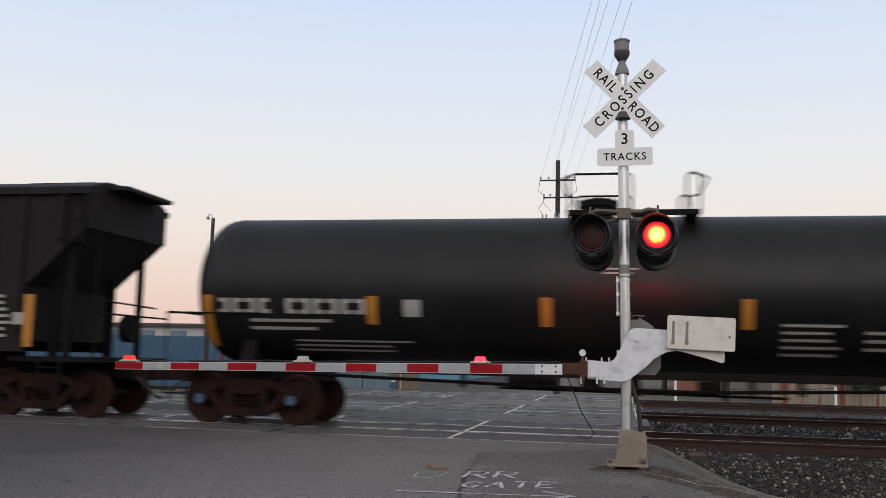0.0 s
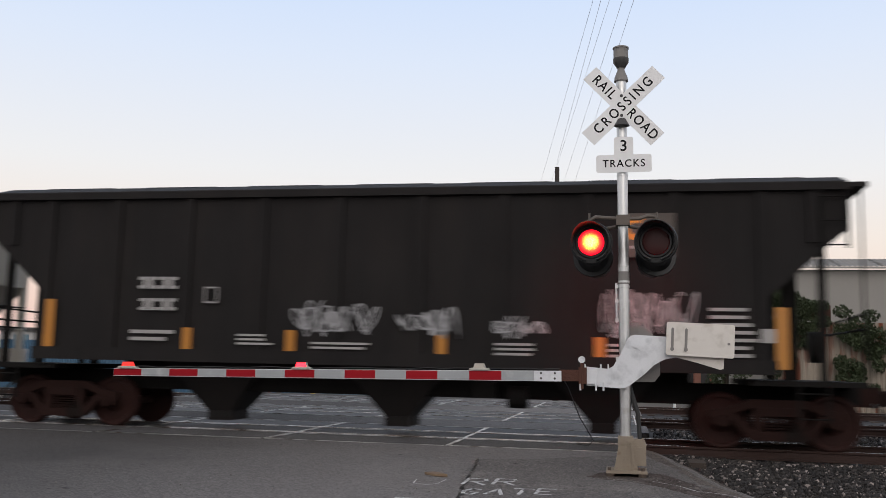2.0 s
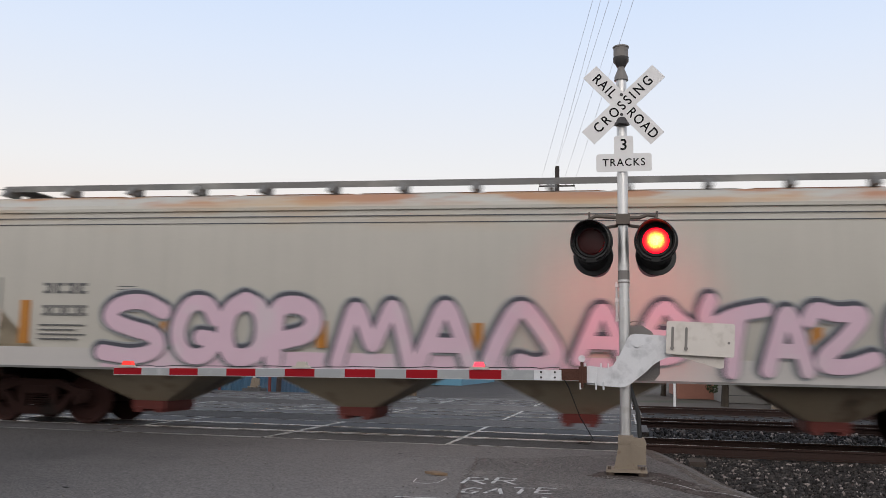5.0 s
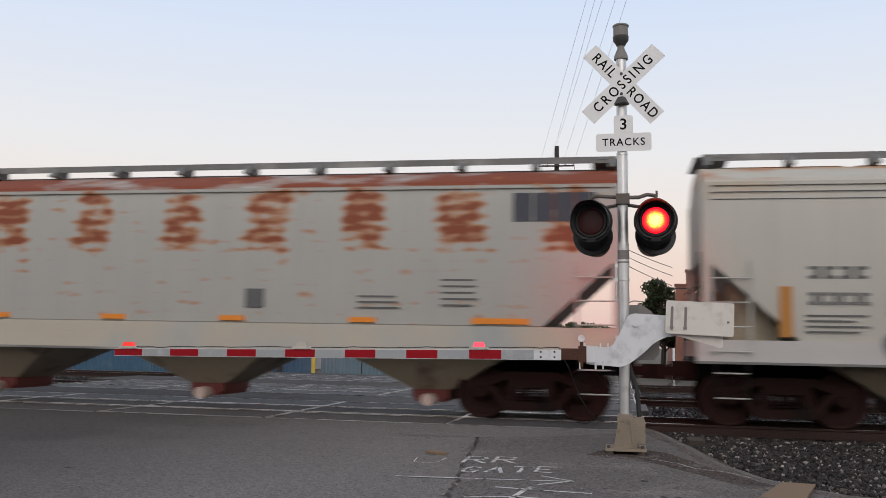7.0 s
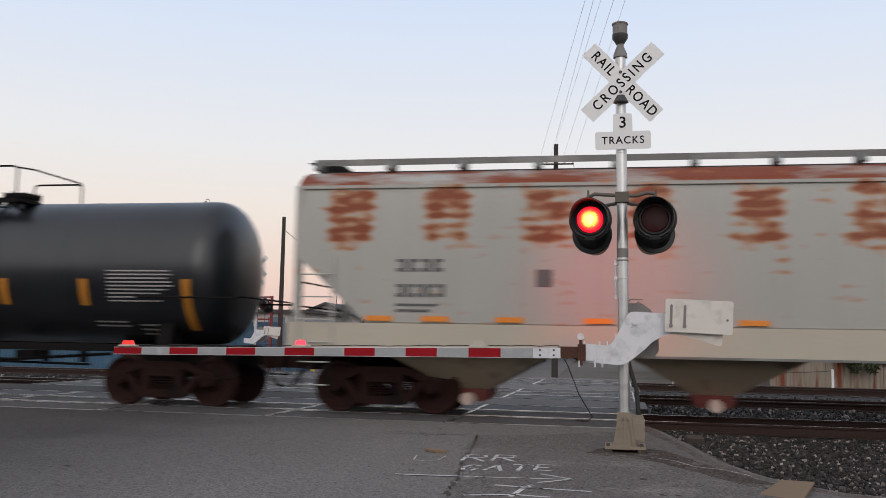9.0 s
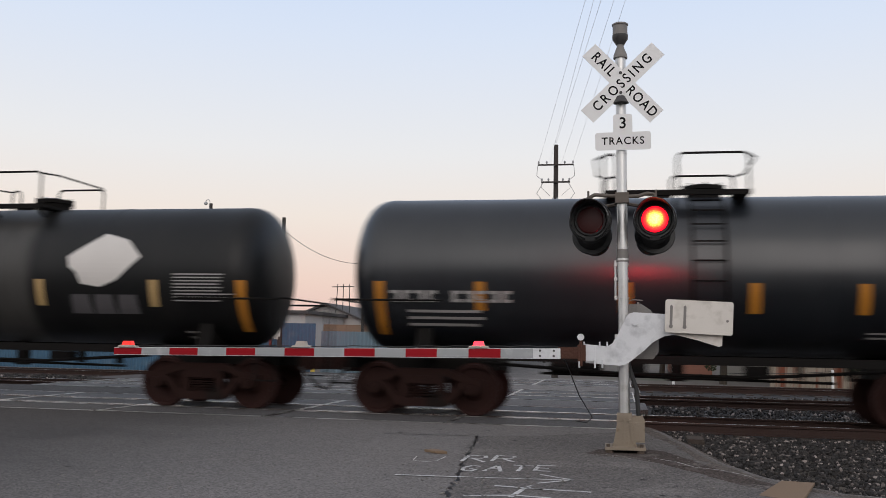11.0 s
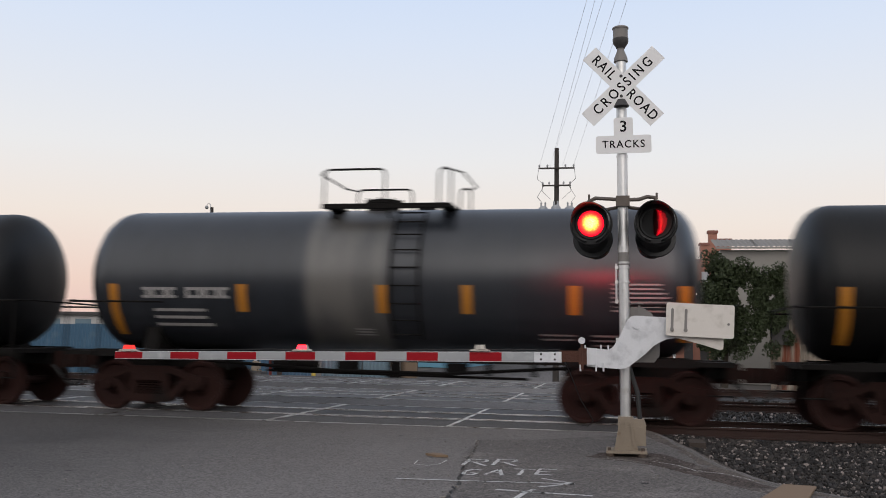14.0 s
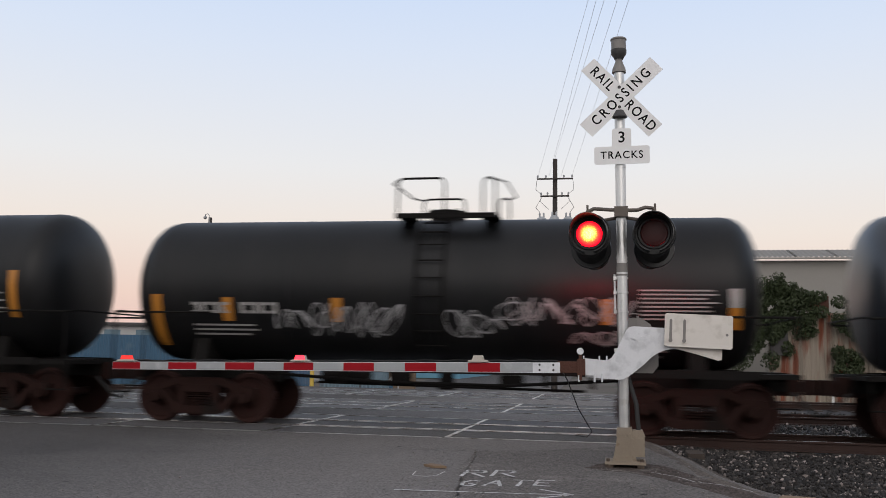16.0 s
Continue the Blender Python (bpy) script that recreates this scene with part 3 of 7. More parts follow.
def stone_material():
    m = mat("ballast_stone", (0.026, 0.023, 0.022), 0.8, vary=0.3, scale=8, fine=60, bump=0.3)
    N, L = m.node_tree.nodes, m.node_tree.links
    b = N["Principled BSDF"]
    src = b.inputs["Base Color"].links[0].from_socket
    geo = N.new("ShaderNodeNewGeometry")
    ramp = N.new("ShaderNodeValToRGB")
    e = ramp.color_ramp.elements
    e[0].color, e[1].color = (0.25, 0.23, 0.21, 1), (14.0, 13.5, 13.0, 1)
    k = e.new(0.6)
    k.color = (1.0, 0.96, 0.93, 1)
    k = e.new(0.90)
    k.color = (1.9, 1.8, 1.7, 1)
    L.new(geo.outputs["Random Per Island"], ramp.inputs[0])
    mul = N.new("ShaderNodeMix")
    mul.data_type, mul.blend_type = "RGBA", "MULTIPLY"
    mul.inputs[0].default_value = 1
    L.new(src, mul.inputs[6])
    L.new(ramp.outputs[0], mul.inputs[7])
    L.new(mul.outputs[2], b.inputs["Base Color"])
    return m


M["stone"] = stone_material()


def trackside():
    for i, y in enumerate(TRACK_Y):
        root = rails(y, "track_%d" % (i + 1), "rusty steel railway track with polished rail tops")
        # ballast bed on either side of the road
        for x0, x1 in ((-160, ROAD_L - 0.1), (ROAD_R + 0.15, 160)):
            bm = bmesh.new()
            y0, y1 = y - 3.2, y + 3.2
            prism(bm, [(y0 - 0.6, -0.34), (y0 + 0.4, -0.265), (y - 1.2, -0.245), (y + 1.2, -0.245), (y1 - 0.4, -0.265), (y1 + 0.6, -0.34)], "x", x0, x1)
            part("ballast_bed", bm, M["ballast"], root, smooth=0)
        ties(root, y, 0.95, 14 + 4 * i)
        ties(root, y, -27 - 2 * i, -17.0)
        if i == 0:
            edge = np.array(pad_edge())

            def near(rnd, n):
                x, yy = rnd.uniform(0.3, 6.5, n), rnd.uniform(8.2, 16.4, n)
                lim = np.interp(x, edge[:, 0], edge[:, 1])
                ok = (yy > lim + 0.03) & (x > 0.5) & ((yy < 16.3))
                return x[ok], yy[ok]
            stones(root, "ballast_stones", near, 19000, (0.012, 0.034), 3, lambda x, yy: -0.23 - 0.05 * np.clip((14.5 - yy) / 4, 0, 1) + 0.05 * np.exp(-((x - 0.9) ** 2) * 3))
            stones(root, "ballast_stones", lambda rnd, n: (rnd.uniform(0.7, 12, n), rnd.uniform(18.3, 21, n)), 3500, (0.025, 0.05), 5, lambda x, yy: -0.22 + 0 * x)
        if i == 1:
            stones(root, "ballast_stones", lambda rnd, n: (rnd.uniform(0.7, 14, n), rnd.uniform(21, 29, n)), 5000, (0.025, 0.055), 6, lambda x, yy: -0.22 + 0 * x)
        stones(root, "ballast_stones", lambda rnd, n: (rnd.uniform(-27, -17, n), rnd.uniform(y - 3, y + 3, n)), 2500, (0.025, 0.055), 7 + i, lambda x, yy: -0.23 + 0 * x)
        crossing_panels(root, y)


def crossing_panels(root, y):
    """Concrete crossing slabs with steel edge angles, in a row across the road."""
    for y0, y1, nm in ((y - 2.3, y - 0.84, "a"), (y - 0.64, y + 0.64, "b"), (y + 0.84, y + 2.3, "c")):
        bm = bmesh.new()
        box(bm, 0.02, 3.10, y0, y1, -0.30, -0.052)
        slab = finish(bm, "crossing_panel", 0, (M["concrete"],))
        bm = bmesh.new()
        w = 0.035
        for a in ((0.0, 3.12, y0 - w, y0 + 0.012), (0.0, 3.12, y1 - 0.012, y1 + w), (0.0, w, y0 + 0.012, y1 - 0.012), (3.12 - w, 3.12, y0 + 0.012, y1 - 0.012)):
            box(bm, *a, -0.16, -0.043)
        rim = finish(bm, "steel_edge", 0, (M["steel_edge"],))
        k = 0
        x = 0.35 - 3.13
        while x > ROAD_L - 1.5:
            s = new("crossing_panel", slab)
            s.parent = root
            s.matrix_basis = pose(x, 0, random.Random(k).uniform(-0.004, 0.002))
            e = new("steel_edge", rim)
            e.parent = s
            x -= 3.13
            k += 1


# ---- the crossing signal and its gate ----
def lamp_head(parent, x, y, z, turn):
    bm = bmesh.new()
    lathe(bm, [(-0.02, 0.262), (0.0, 0.27), (0.02, 0.262)], "y", 40)
    lathe(bm, [(0.02, 0.2), (0.10, 0.19), (0.16, 0.12), (0.17, 0.03)], "y", 28)
    lathe(bm, [(-0.022, 0.205), (-0.036, 0.195), (-0.036, 0.172), (-0.022, 0.172)], "y", 32)
    head = part("lamp_head", bm, M["black"], parent, "black round lamp background and housing", at=pose(x, y, z, 0, 0, turn))
    # visor: deep open hood, longer above than below
    bm = bmesh.new()
    n = 36
    outer, inner = [], []
    for i in range(n + 1):
        a = radians(-75 + 330 * i / n)
        long = 0.08 + 0.24 * max(0.0, 0.35 + 0.65 * math.sin(a))
        for ring, r in ((outer, 0.245), (inner, 0.236)):
            ring.append((bm.verts.new((r * math.cos(a), -0.01, r * math.sin(a))), bm.verts.new((r * 0.96 * math.cos(a), -0.03 - long, r * 0.96 * math.sin(a)))))
    for ring in (outer, inner):
        for p, q in zip(ring, ring[1:]):
            bm.faces.new((p[0], q[0], q[1], p[1]))
    for p, q, u, v in zip(outer, outer[1:], inner, inner[1:]):
        bm.faces.new((p[1], q[1], v[1], u[1]))
    part("visor", bm, M["visor"], head)
    # the LED unit turns in its housing: lit face, dark back
    bm = bmesh.new()
    lathe(bm, [(-0.062, 0.05), (-0.050, 0.11), (-0.026, 0.155), (0.0, 0.165)], "y", 36)
    n_front = len(bm.faces)
    lathe(bm, [(0.001, 0.165), (0.012, 0.160), (0.020, 0.11), (0.022, 0.05)], "y", 36)
    lens = part("lens", bm, (M["lens_on"], M["lens_off"]), head, "round red LED lens")
    for p in lens.data.polygons:
        if p.center.y > 0:
            p.material_index = 1
    lens.matrix_basis = pose(0, -0.03, 0)
    return lens


def crossing_signal(m, label, lean=0.0, near=True):
    root = thing("crossing_signal", m @ pose(0, 0, 0, 0, lean, 0), label, "railroad signal", "crossing signals")
    lenses, rear_lenses = [], []
    # base: flared junction case on a plate
    bm = bmesh.new()
    box(bm, -0.19, 0.19, -0.17, 0.19, 0.03, 0.05)
    prism(bm, [(-0.15, 0.03), (0.15, 0.03), (0.085, 0.36), (-0.085, 0.36)], "y", -0.13, 0.15)
    prism(bm, [(-0.19, 0.03), (-0.12, 0.03), (-0.10, 0.20), (-0.155, 0.06)], "y", -0.06, 0.06)
    box(bm, 0.06, 0.24, -0.10, 0.10, 0.12, 0.36)
    prism(bm, [(0.08, 0.36), (0.25, 0.36), (0.22, 0.44), (0.10, 0.44)], "y", -0.09, 0.09)
    box(bm, -0.012, 0.012, -0.145, -0.12, 0.03, 0.42)
    prism(bm, [(-0.10, 0.36), (0.10, 0.36), (0.09, 0.47), (-0.09, 0.47)], "y", -0.10, 0.10)
    for sx in (-0.17, 0.17):
        for sy in (-0.15, 0.15):
            cyl(bm, (sx, sy, -0.06), (sx, sy, 0.06), 0.016, 6)
    base = part("base", bm, M["tan"], root, "weathered tan cast base with junction case")
    each("base_plate", boxes((-0.24, 0.25, -0.22, 0.24, 0.036, 0.07)), M["tan"], base, "tan steel base plate")
    each("base_foot", [lambda bm, x=x, y=y: cyl(bm, (x, y, -0.01), (x, y, 0.036), 0.05, 8) for x in (-0.19, 0.19) for y in (-0.17, 0.19)], M["plate"], base, "dark rusty anchor foot")
    each("base_rib", [lambda bm, x=x: prism(bm, [(x * 1.7 - 0.012, 0.045), (x * 1.7 + 0.012, 0.045), (x + 0.010, 0.40), (x - 0.010, 0.40)], "y", -0.15, -0.11) for x in (-0.075, 0.062)], M["tan"], base)
    each("case_door", boxes((0.085, 0.215, -0.108, -0.098, 0.14, 0.345)), M["tan"], base)
    each("base_nut", [lambda bm, x=x: cyl(bm, (x, -0.19, 0.07), (x, -0.19, 0.105), 0.022, 6) for x in (-0.2, 0.2)], M["plate"], base)
    bm = bmesh.new()
    cyl(bm, (0, 0, 0.44), (0, 0, 4.97), 0.066, 24)
    for z in (2.52, 2.56, 2.36, 3.72):
        cyl(bm, (0, 0, z), (0, 0, z + 0.025), 0.072, 24)
    part("pole", bm, M["galv"], root, "galvanised steel pole")
    each("pole_clamp", [lambda bm, z=z: (lathe(bm, [(z, 0.066), (z, 0.076), (z + 0.022, 0.076), (z + 0.022, 0.066)], "z", 20), box(bm, -0.108, -0.07, -0.03, 0.03, z - 0.012, z + 0.034)) for z in (2.30, 2.12, 1.88, 1.40)], M["galv"], root)
    each("pole_conduit", [lambda bm: cyl(bm, (-0.092, 0, 1.86), (-0.092, 0, 2.36), 0.014, 8)], M["galv"], root, smooth=35)
    each("pole_sleeve", [lambda bm: lathe(bm, [(2.34, 0.066), (2.34, 0.071), (2.50, 0.071), (2.50, 0.066)], "z", 24)], M["mech"], root, smooth=35)
    # bell on top
    bm = bmesh.new()
    lathe(bm, [(4.95, 0.09), (5.0, 0.085), (5.10, 0.045), (5.14, 0.045), (5.20, 0.075), (5.22, 0.094), (5.38, 0.094), (5.385, 0.104), (5.40, 0.104), (5.41, 0.09)], "z", 24)
    bell = part("bell", bm, M["mech"], root, "grey crossing bell", at=pose(0, 0, 0.02))
    bm = bmesh.new()
    lathe(bm, [(5.13, 0.055), (5.16, 0.07), (5.20, 0.098), (5.255, 0.101), (5.26, 0.09)], "z", 24)
    part("gong", bm, M["darkiron"], bell, "dark iron gong bowl")
    # crossbuck
    for sgn, words in ((-1, (("RAIL", -0.345), ("ROAD", 0.345))), (1, (("CROSSING", 0.0),))):
        y = -0.10 if sgn < 0 else -0.108
        bm = bmesh.new()
        rot = pose(0.022, y, 4.62, 0, -43.4 if sgn > 0 else 47.0, 0)
        box(bm, -0.615, 0.615, -0.0035, 0.0035, -0.1145, 0.1145)
        bmesh.ops.transform(bm, matrix=rot, verts=bm.verts)
        blade = part("crossbuck_blade", bm, M["sign"], root, "white crossbuck blade with black letters", smooth=0)
        for w, off in words:
            bm = bmesh.new()
            size = 0.178
            text_mesh(bm, w, size, rot @ pose(off, -0.006, 0, 90), bold=0.0025, squeeze=0.86, spacing=1.42 if w == "CROSSING" else 1.22)
            part("lettering", bm, M["ink"], blade, "black capital letters", smooth=0)
    each("crossbuck_bolt", [lambda bm, z=z: cyl(bm, (0.0, -0.12, z), (0.0, -0.06, z), 0.02, 12) for z in (4.75, 4.49)], M["darkiron"], root, smooth=35)
    bm = bmesh.new()
    cyl(bm, (0, -0.09, 4.36), (0, -0.09, 4.45), 0.1, 16, 0.05)
    part("crossbuck_bracket", bm, M["darkiron"], root)
    # track-count plate
    bm = bmesh.new()

    def rounded(x0, x1, z0, z1, r):
        return [(cx + r * math.cos(radians(a)), cz + r * math.sin(radians(a))) for cx, cz, a0 in ((x1 - r, z0 + r, -90), (x1 - r, z1 - r, 0), (x0 + r, z1 - r, 90), (x0 + r, z0 + r, 180)) for a in range(a0, a0 + 91, 30)]
    prism(bm, rounded(-0.325, 0.365, 3.755, 3.985, 0.03), "y", -0.093, -0.087)
    prism(bm, rounded(-0.10, 0.14, 3.99, 4.215, 0.03), "y", -0.093, -0.087)
    box(bm, -0.10, 0.14, -0.0925, -0.0875, 3.9, 4.02)
    plate = part("track_count_sign", bm, M["sign"], root, "white track-count plate", smooth=0)
    bm = bmesh.new()
    text_mesh(bm, "TRACKS", 0.135, pose(0.02, -0.0955, 3.868, 90), bold=0.0018, spacing=1.18, squeeze=0.95)
    part("lettering", bm, M["ink"], plate, "black capital letters", smooth=0)
    bm = bmesh.new()
    text_mesh(bm, "3", 0.2, pose(0.02, -0.0955, 4.095, 90), bold=0.003)
    part("lettering", bm, M["ink"], plate, "black numeral", smooth=0)
    # cross-arm and lamps
    bm = bmesh.new()
    tube(bm, [(-0.42, -0.02, 3.08), (-0.42, -0.02, 3.16), (-0.34, -0.02, 3.2), (0, -0.09, 3.16), (0.2, -0.09, 3.16), (0.3, -0.04, 3.2), (0.40, -0.02, 3.19), (0.42, -0.02, 3.08)], 0.024, 8)
    tube(bm, [(-0.40, 0.05, 3.03), (0, 0.08, 3.10), (0.40, 0.05, 3.03)], 0.022, 8)
    box(bm, -0.085, 0.085, -0.12, 0.09, 3.08, 3.21)
    for x in (-0.42, 0.42):
        cyl(bm, (x, -0.12, 3.12), (x, 0.2, 3.0), 0.02, 8)
        cyl(bm, (x, -0.02, 3.17), (x, -0.02, 3.25), 0.014, 8)
    part("cross_arm", bm, M["pipe"], root, "weathered brown-grey pipe cross-arm")
    for x, turn in ((-0.395, -4), (0.40, -4)):
        lenses.append(lamp_head(root, x, -0.10, 2.86, turn))
        bm = bmesh.new()
        lathe(bm, [(-0.02, 0.252), (0.0, 0.26), (0.02, 0.252)], "y", 36)
        lathe(bm, [(-0.16, 0.05), (-0.12, 0.15), (-0.02, 0.2)], "y", 24)
        lathe(bm, [(0.02, 0.195), (0.39, 0.192), (0.50, 0.130), (0.50, 0.122), (0.385, 0.182), (0.03, 0.184)], "y", 28)
        rear = part("rear_lamp_head", bm, M["black"], root, "black lamp head facing the tracks", at=pose(x + 0.01, 0.30, 2.72, -7, 0, 6 if x > 0 else -5))
        bm = bmesh.new()
        lathe(bm, [(0.012, 0.06), (0.012, 0.165), (-0.012, 0.165), (-0.014, 0.06)], "y", 28)
        unit = part("lens", bm, (M["lens_off"], M["rear_lens"]), rear, "round red LED lens", smooth=20)
        for p in unit.data.polygons:
            if p.center.y > 0.011 and len(p.vertices) > 4:
                p.material_index = 1
        unit.matrix_basis = pose(0, 0.205, 0)
        rear_lenses.append(unit)
    # conduit down to the base
    bm = bmesh.new()
    tube(bm, [(0.05, 0.09, 1.10), (0.09, 0.02, 0.95), (0.15, -0.02, 0.75), (0.17, -0.02, 0.44)], 0.028, 10)
    part("conduit", bm, M["rubber"], root)
    # gate mechanism
    bm = bmesh.new()
    prism(bm, [(0.02, 1.18), (0.10, 1.13), (0.36, 1.13), (0.43, 1.22), (0.43, 1.55), (0.34, 1.74), (0.22, 1.82), (0.05, 1.82), (0.0, 1.7)], "y", 0.10, 0.48)
    box(bm, 0.17, 0.20, 0.08, 0.12, 1.5, 1.84)
    tube(bm, [(0.03, 0.08, 1.84), (0.12, 0.06, 1.87), (0.24, 0.06, 1.86)], 0.007, 6)
    bmesh.ops.bevel(bm, geom=[e for e in bm.edges if e.calc_length() > 0.2], offset=0.012, segments=1)
    part("gate_motor_case", bm, M["mech"], root, "grey gate motor case")
    bm = bmesh.new()
    prism(bm, [(-0.47, 1.31), (-0.465, 1.08), (-0.275, 1.065), (-0.06, 1.05), (0.0, 1.06), (0.06, 1.09), (0.15, 1.16), (0.25, 1.24), (0.34, 1.33), (0.42, 1.38), (0.5, 1.415), (0.60, 1.43), (0.95, 1.39), (0.98, 1.42), (0.95, 1.47), (0.56, 1.68), (0.13, 1.705), (0.08, 1.695), (0.04, 1.66), (-0.06, 1.45), (-0.14, 1.32), (-0.20, 1.285)], "y", -0.16, -0.13)
    box(bm, -0.47, -0.34, -0.20, -0.10, 1.10, 1.30)
    for a in range(8):
        cyl(bm, (0.14 + 0.075 * math.cos(a * math.pi / 4), -0.17, 1.575 + 0.075 * math.sin(a * math.pi / 4)), (0.14 + 0.075 * math.cos(a * math.pi / 4), -0.155, 1.575 + 0.075 * math.sin(a * math.pi / 4)), 0.012, 6)
    cyl(bm, (0.14, -0.19, 1.575), (0.14, -0.155, 1.575), 0.035, 12)
    part("arm_bracket", bm, M["alu"], root, "white steel gate-arm bracket")
    bm = bmesh.new()
    tilt = Matrix.Translation((0.892, -0.24, 1.642)) @ pose(0, 0, 0, 0, 2.9, 0)
    prism(bm, rounded(-0.396, 0.396, -0.20, 0.20, 0.025), "y", -0.03, 0.03)
    bmesh.ops.transform(bm, matrix=tilt, verts=bm.verts)
    cover = part("counterweight_cover", bm, M["cream"], root, "cream steel counterweight plate with two slots", smooth=20)
    for x in (-0.325, -0.165):
        bm = bmesh.new()
        prism(bm, [(x - 0.016, -0.14), (x + 0.016, -0.14), (x + 0.016, 0.12), (x, 0.135), (x - 0.016, 0.12)], "y", -0.034, -0.028)
        bmesh.ops.transform(bm, matrix=tilt, verts=bm.verts)
        part("slot", bm, M["mech"], cover)
        bm = bmesh.new()
        cyl(bm, (x, -0.05, -0.125), (x, -0.03, -0.125), 0.024, 10)
        bmesh.ops.transform(bm, matrix=tilt, verts=bm.verts)
        part("slot_bolt", bm, M["mech"], cover)
    bm = bmesh.new()
    cyl(bm, (0.33, -0.04, -0.03), (0.33, -0.028, -0.03), 0.016, 10)
    bmesh.ops.transform(bm, matrix=tilt, verts=bm.verts)
    part("cover_bolt", bm, M["mech"], cover)
    bm = bmesh.new()
    prism(bm, [(0.55, 1.48), (1.17, 1.46), (1.16, 1.30), (1.12, 1.29), (0.86, 1.37), (0.55, 1.45)], "y", -0.20, -0.17)
    part("counterweight", bm, M["cream"], root)
    if not near:
        return root, lenses
    # arm: adapter, striped board, lamps and cable
    bm = bmesh.new()
    box(bm, -0.80, -0.46, -0.195, -0.125, 1.13, 1.27)
    cyl(bm, (-0.52, -0.2, 1.04), (-0.52, -0.2, 1.36), 0.02, 8)
    box(bm, -0.56, -0.46, -0.215, -0.11, 1.10, 1.30)
    part("arm_adapter", bm, M["rust"], root, "rusty steel arm adapter")
    each("pivot_bolt", [lambda bm: cyl(bm, (-0.52, -0.24, 1.395), (-0.52, -0.18, 1.395), 0.042, 16)], M["alu"], root, smooth=35)
    each("arm_bolt", [lambda bm, x=x: cyl(bm, (x, -0.2, 1.02), (x, -0.2, 1.12), 0.012, 6) for x in (-0.54, -0.35, -0.26)], M["alu"], root, smooth=35)
    each("arm_bolt", [lambda bm, x=x: cyl(bm, (x, -0.2, 1.28), (x, -0.2, 1.34), 0.010, 6) for x in (-0.48, -0.29, -0.20)], M["alu"], root, smooth=35)
    bm = bmesh.new()
    x0, x1 = -6.80, -0.77
    prism(bm, [(x0, 1.115), (x1, 1.125), (x1, 1.255), (x0, 1.215)], "y", -0.235, -0.205)
    arm = part("gate_arm", bm, M["alu"], root, "lowered gate arm with red and white stripes", smooth=0)
    L = 0.4065
    for k in range(14):
        a = x0 + 0.003 + k * L
        c = a + L
        bm = bmesh.new()
        zt = lambda x: 1.209 + 0.04 * (x - x0) / (x1 - x0)
        zb = lambda x: 1.122 + 0.01 * (x - x0) / (x1 - x0)
        prism(bm, [(a, zb(a)), (c, zb(c)), (c, zt(c)), (a, zt(a))], "y", -0.239, -0.234)
        part("stripe", bm, M["red"] if k % 2 == 0 else M["silver"], arm, smooth=0)
    each("bolt", [lambda bm, x=x, z=z: cyl(bm, (x, -0.245, z), (x, -0.235, z), 0.014, 8) for x in (-0.85, -1.02) for z in (1.16, 1.225)], M["darkiron"], arm)
    bm = bmesh.new()
    rnd = random.Random(2)
    pts = [(-6.55, -0.22, 1.235)]
    while pts[-1][0] < -0.9:
        x = pts[-1][0] + 0.12
        pts.append((x, -0.22, 1.232 + 0.038 * (x - x0) / 6 + rnd.uniform(0, 0.014)))
    tube(bm, pts, 0.006, 5)
    part("lamp_cable", bm, M["rubber"], arm)
    arm_lenses = []
    for x, lit in ((-6.60, 0), (-4.13, 1), (-1.79, 2)):
        z = 1.222 + 0.04 * (x - x0) / (x1 - x0)
        bm = bmesh.new()
        prism(bm, [(x - 0.13, z), (x + 0.13, z), (x + 0.12, z + 0.018), (x + 0.085, z + 0.025), (x - 0.085, z + 0.025), (x - 0.12, z + 0.018)], "y", -0.27, -0.17)
        case = part("arm_lamp", bm, M["lamp_case"], root, "small gate-arm lamp")
        bm = bmesh.new()
        prism(bm, [(-0.075, 0.0), (0.075, 0.0), (0.055, 0.055), (-0.055, 0.055)], "y", -0.045, 0.045)
        unit = part("lens", bm, (M["arm_lamp_dim"] if lit == 0 else M["arm_lamp"], M["lamp_case"]), case, "red lamp lens", smooth=0)
        unit.matrix_basis = pose(x, -0.22, z + 0.025)
        if lit:
            for p in unit.data.polygons:
                if p.center.y > -0.02:
                    p.material_index = 1
            arm_lenses.append(unit)
    return root, lenses, arm_lenses, rear_lenses


# ---- freight cars; each car's space has x ahead, z up from the rail tops ----
def make_wheelset():
    bm = bmesh.new()
    cyl(bm, (0, -0.95, 0), (0, 0.95, 0), 0.08, 14)
    for s in (-1, 1):
        lathe(bm, [(s * 0.665, 0.12), (s * 0.665, 0.40), (s * 0.675, 0.482), (s * 0.695, 0.485), (s * 0.715, 0.462), (s * 0.81, 0.455), (s * 0.815, 0.445), (s * 0.812, 0.395), (s * 0.765, 0.37), (s * 0.755, 0.2), (s * 0.80, 0.13), (s * 0.86, 0.125), (s * 0.87, 0.11)], "y", 36)
    me = finish(bm, "wheelset", 30, (M["wheel"],))
    bearings = []
    for s in (-1, 1):
        bm = bmesh.new()
        lathe(bm, [(s * 0.86, 0.10), (s * 1.10, 0.105), (s * 1.13, 0.09), (s * 1.14, 0.02)], "y", 18)
        for a in range(3):
            c = (0.055 * math.cos(a * 2.0944), s * 1.15, 0.055 * math.sin(a * 2.0944))
            cyl(bm, (c[0], s * 1.10, c[2]), c, 0.018, 6)
        bearings.append(finish(bm, "bearing", 30, (M["truck"],)))
    return me, bearings


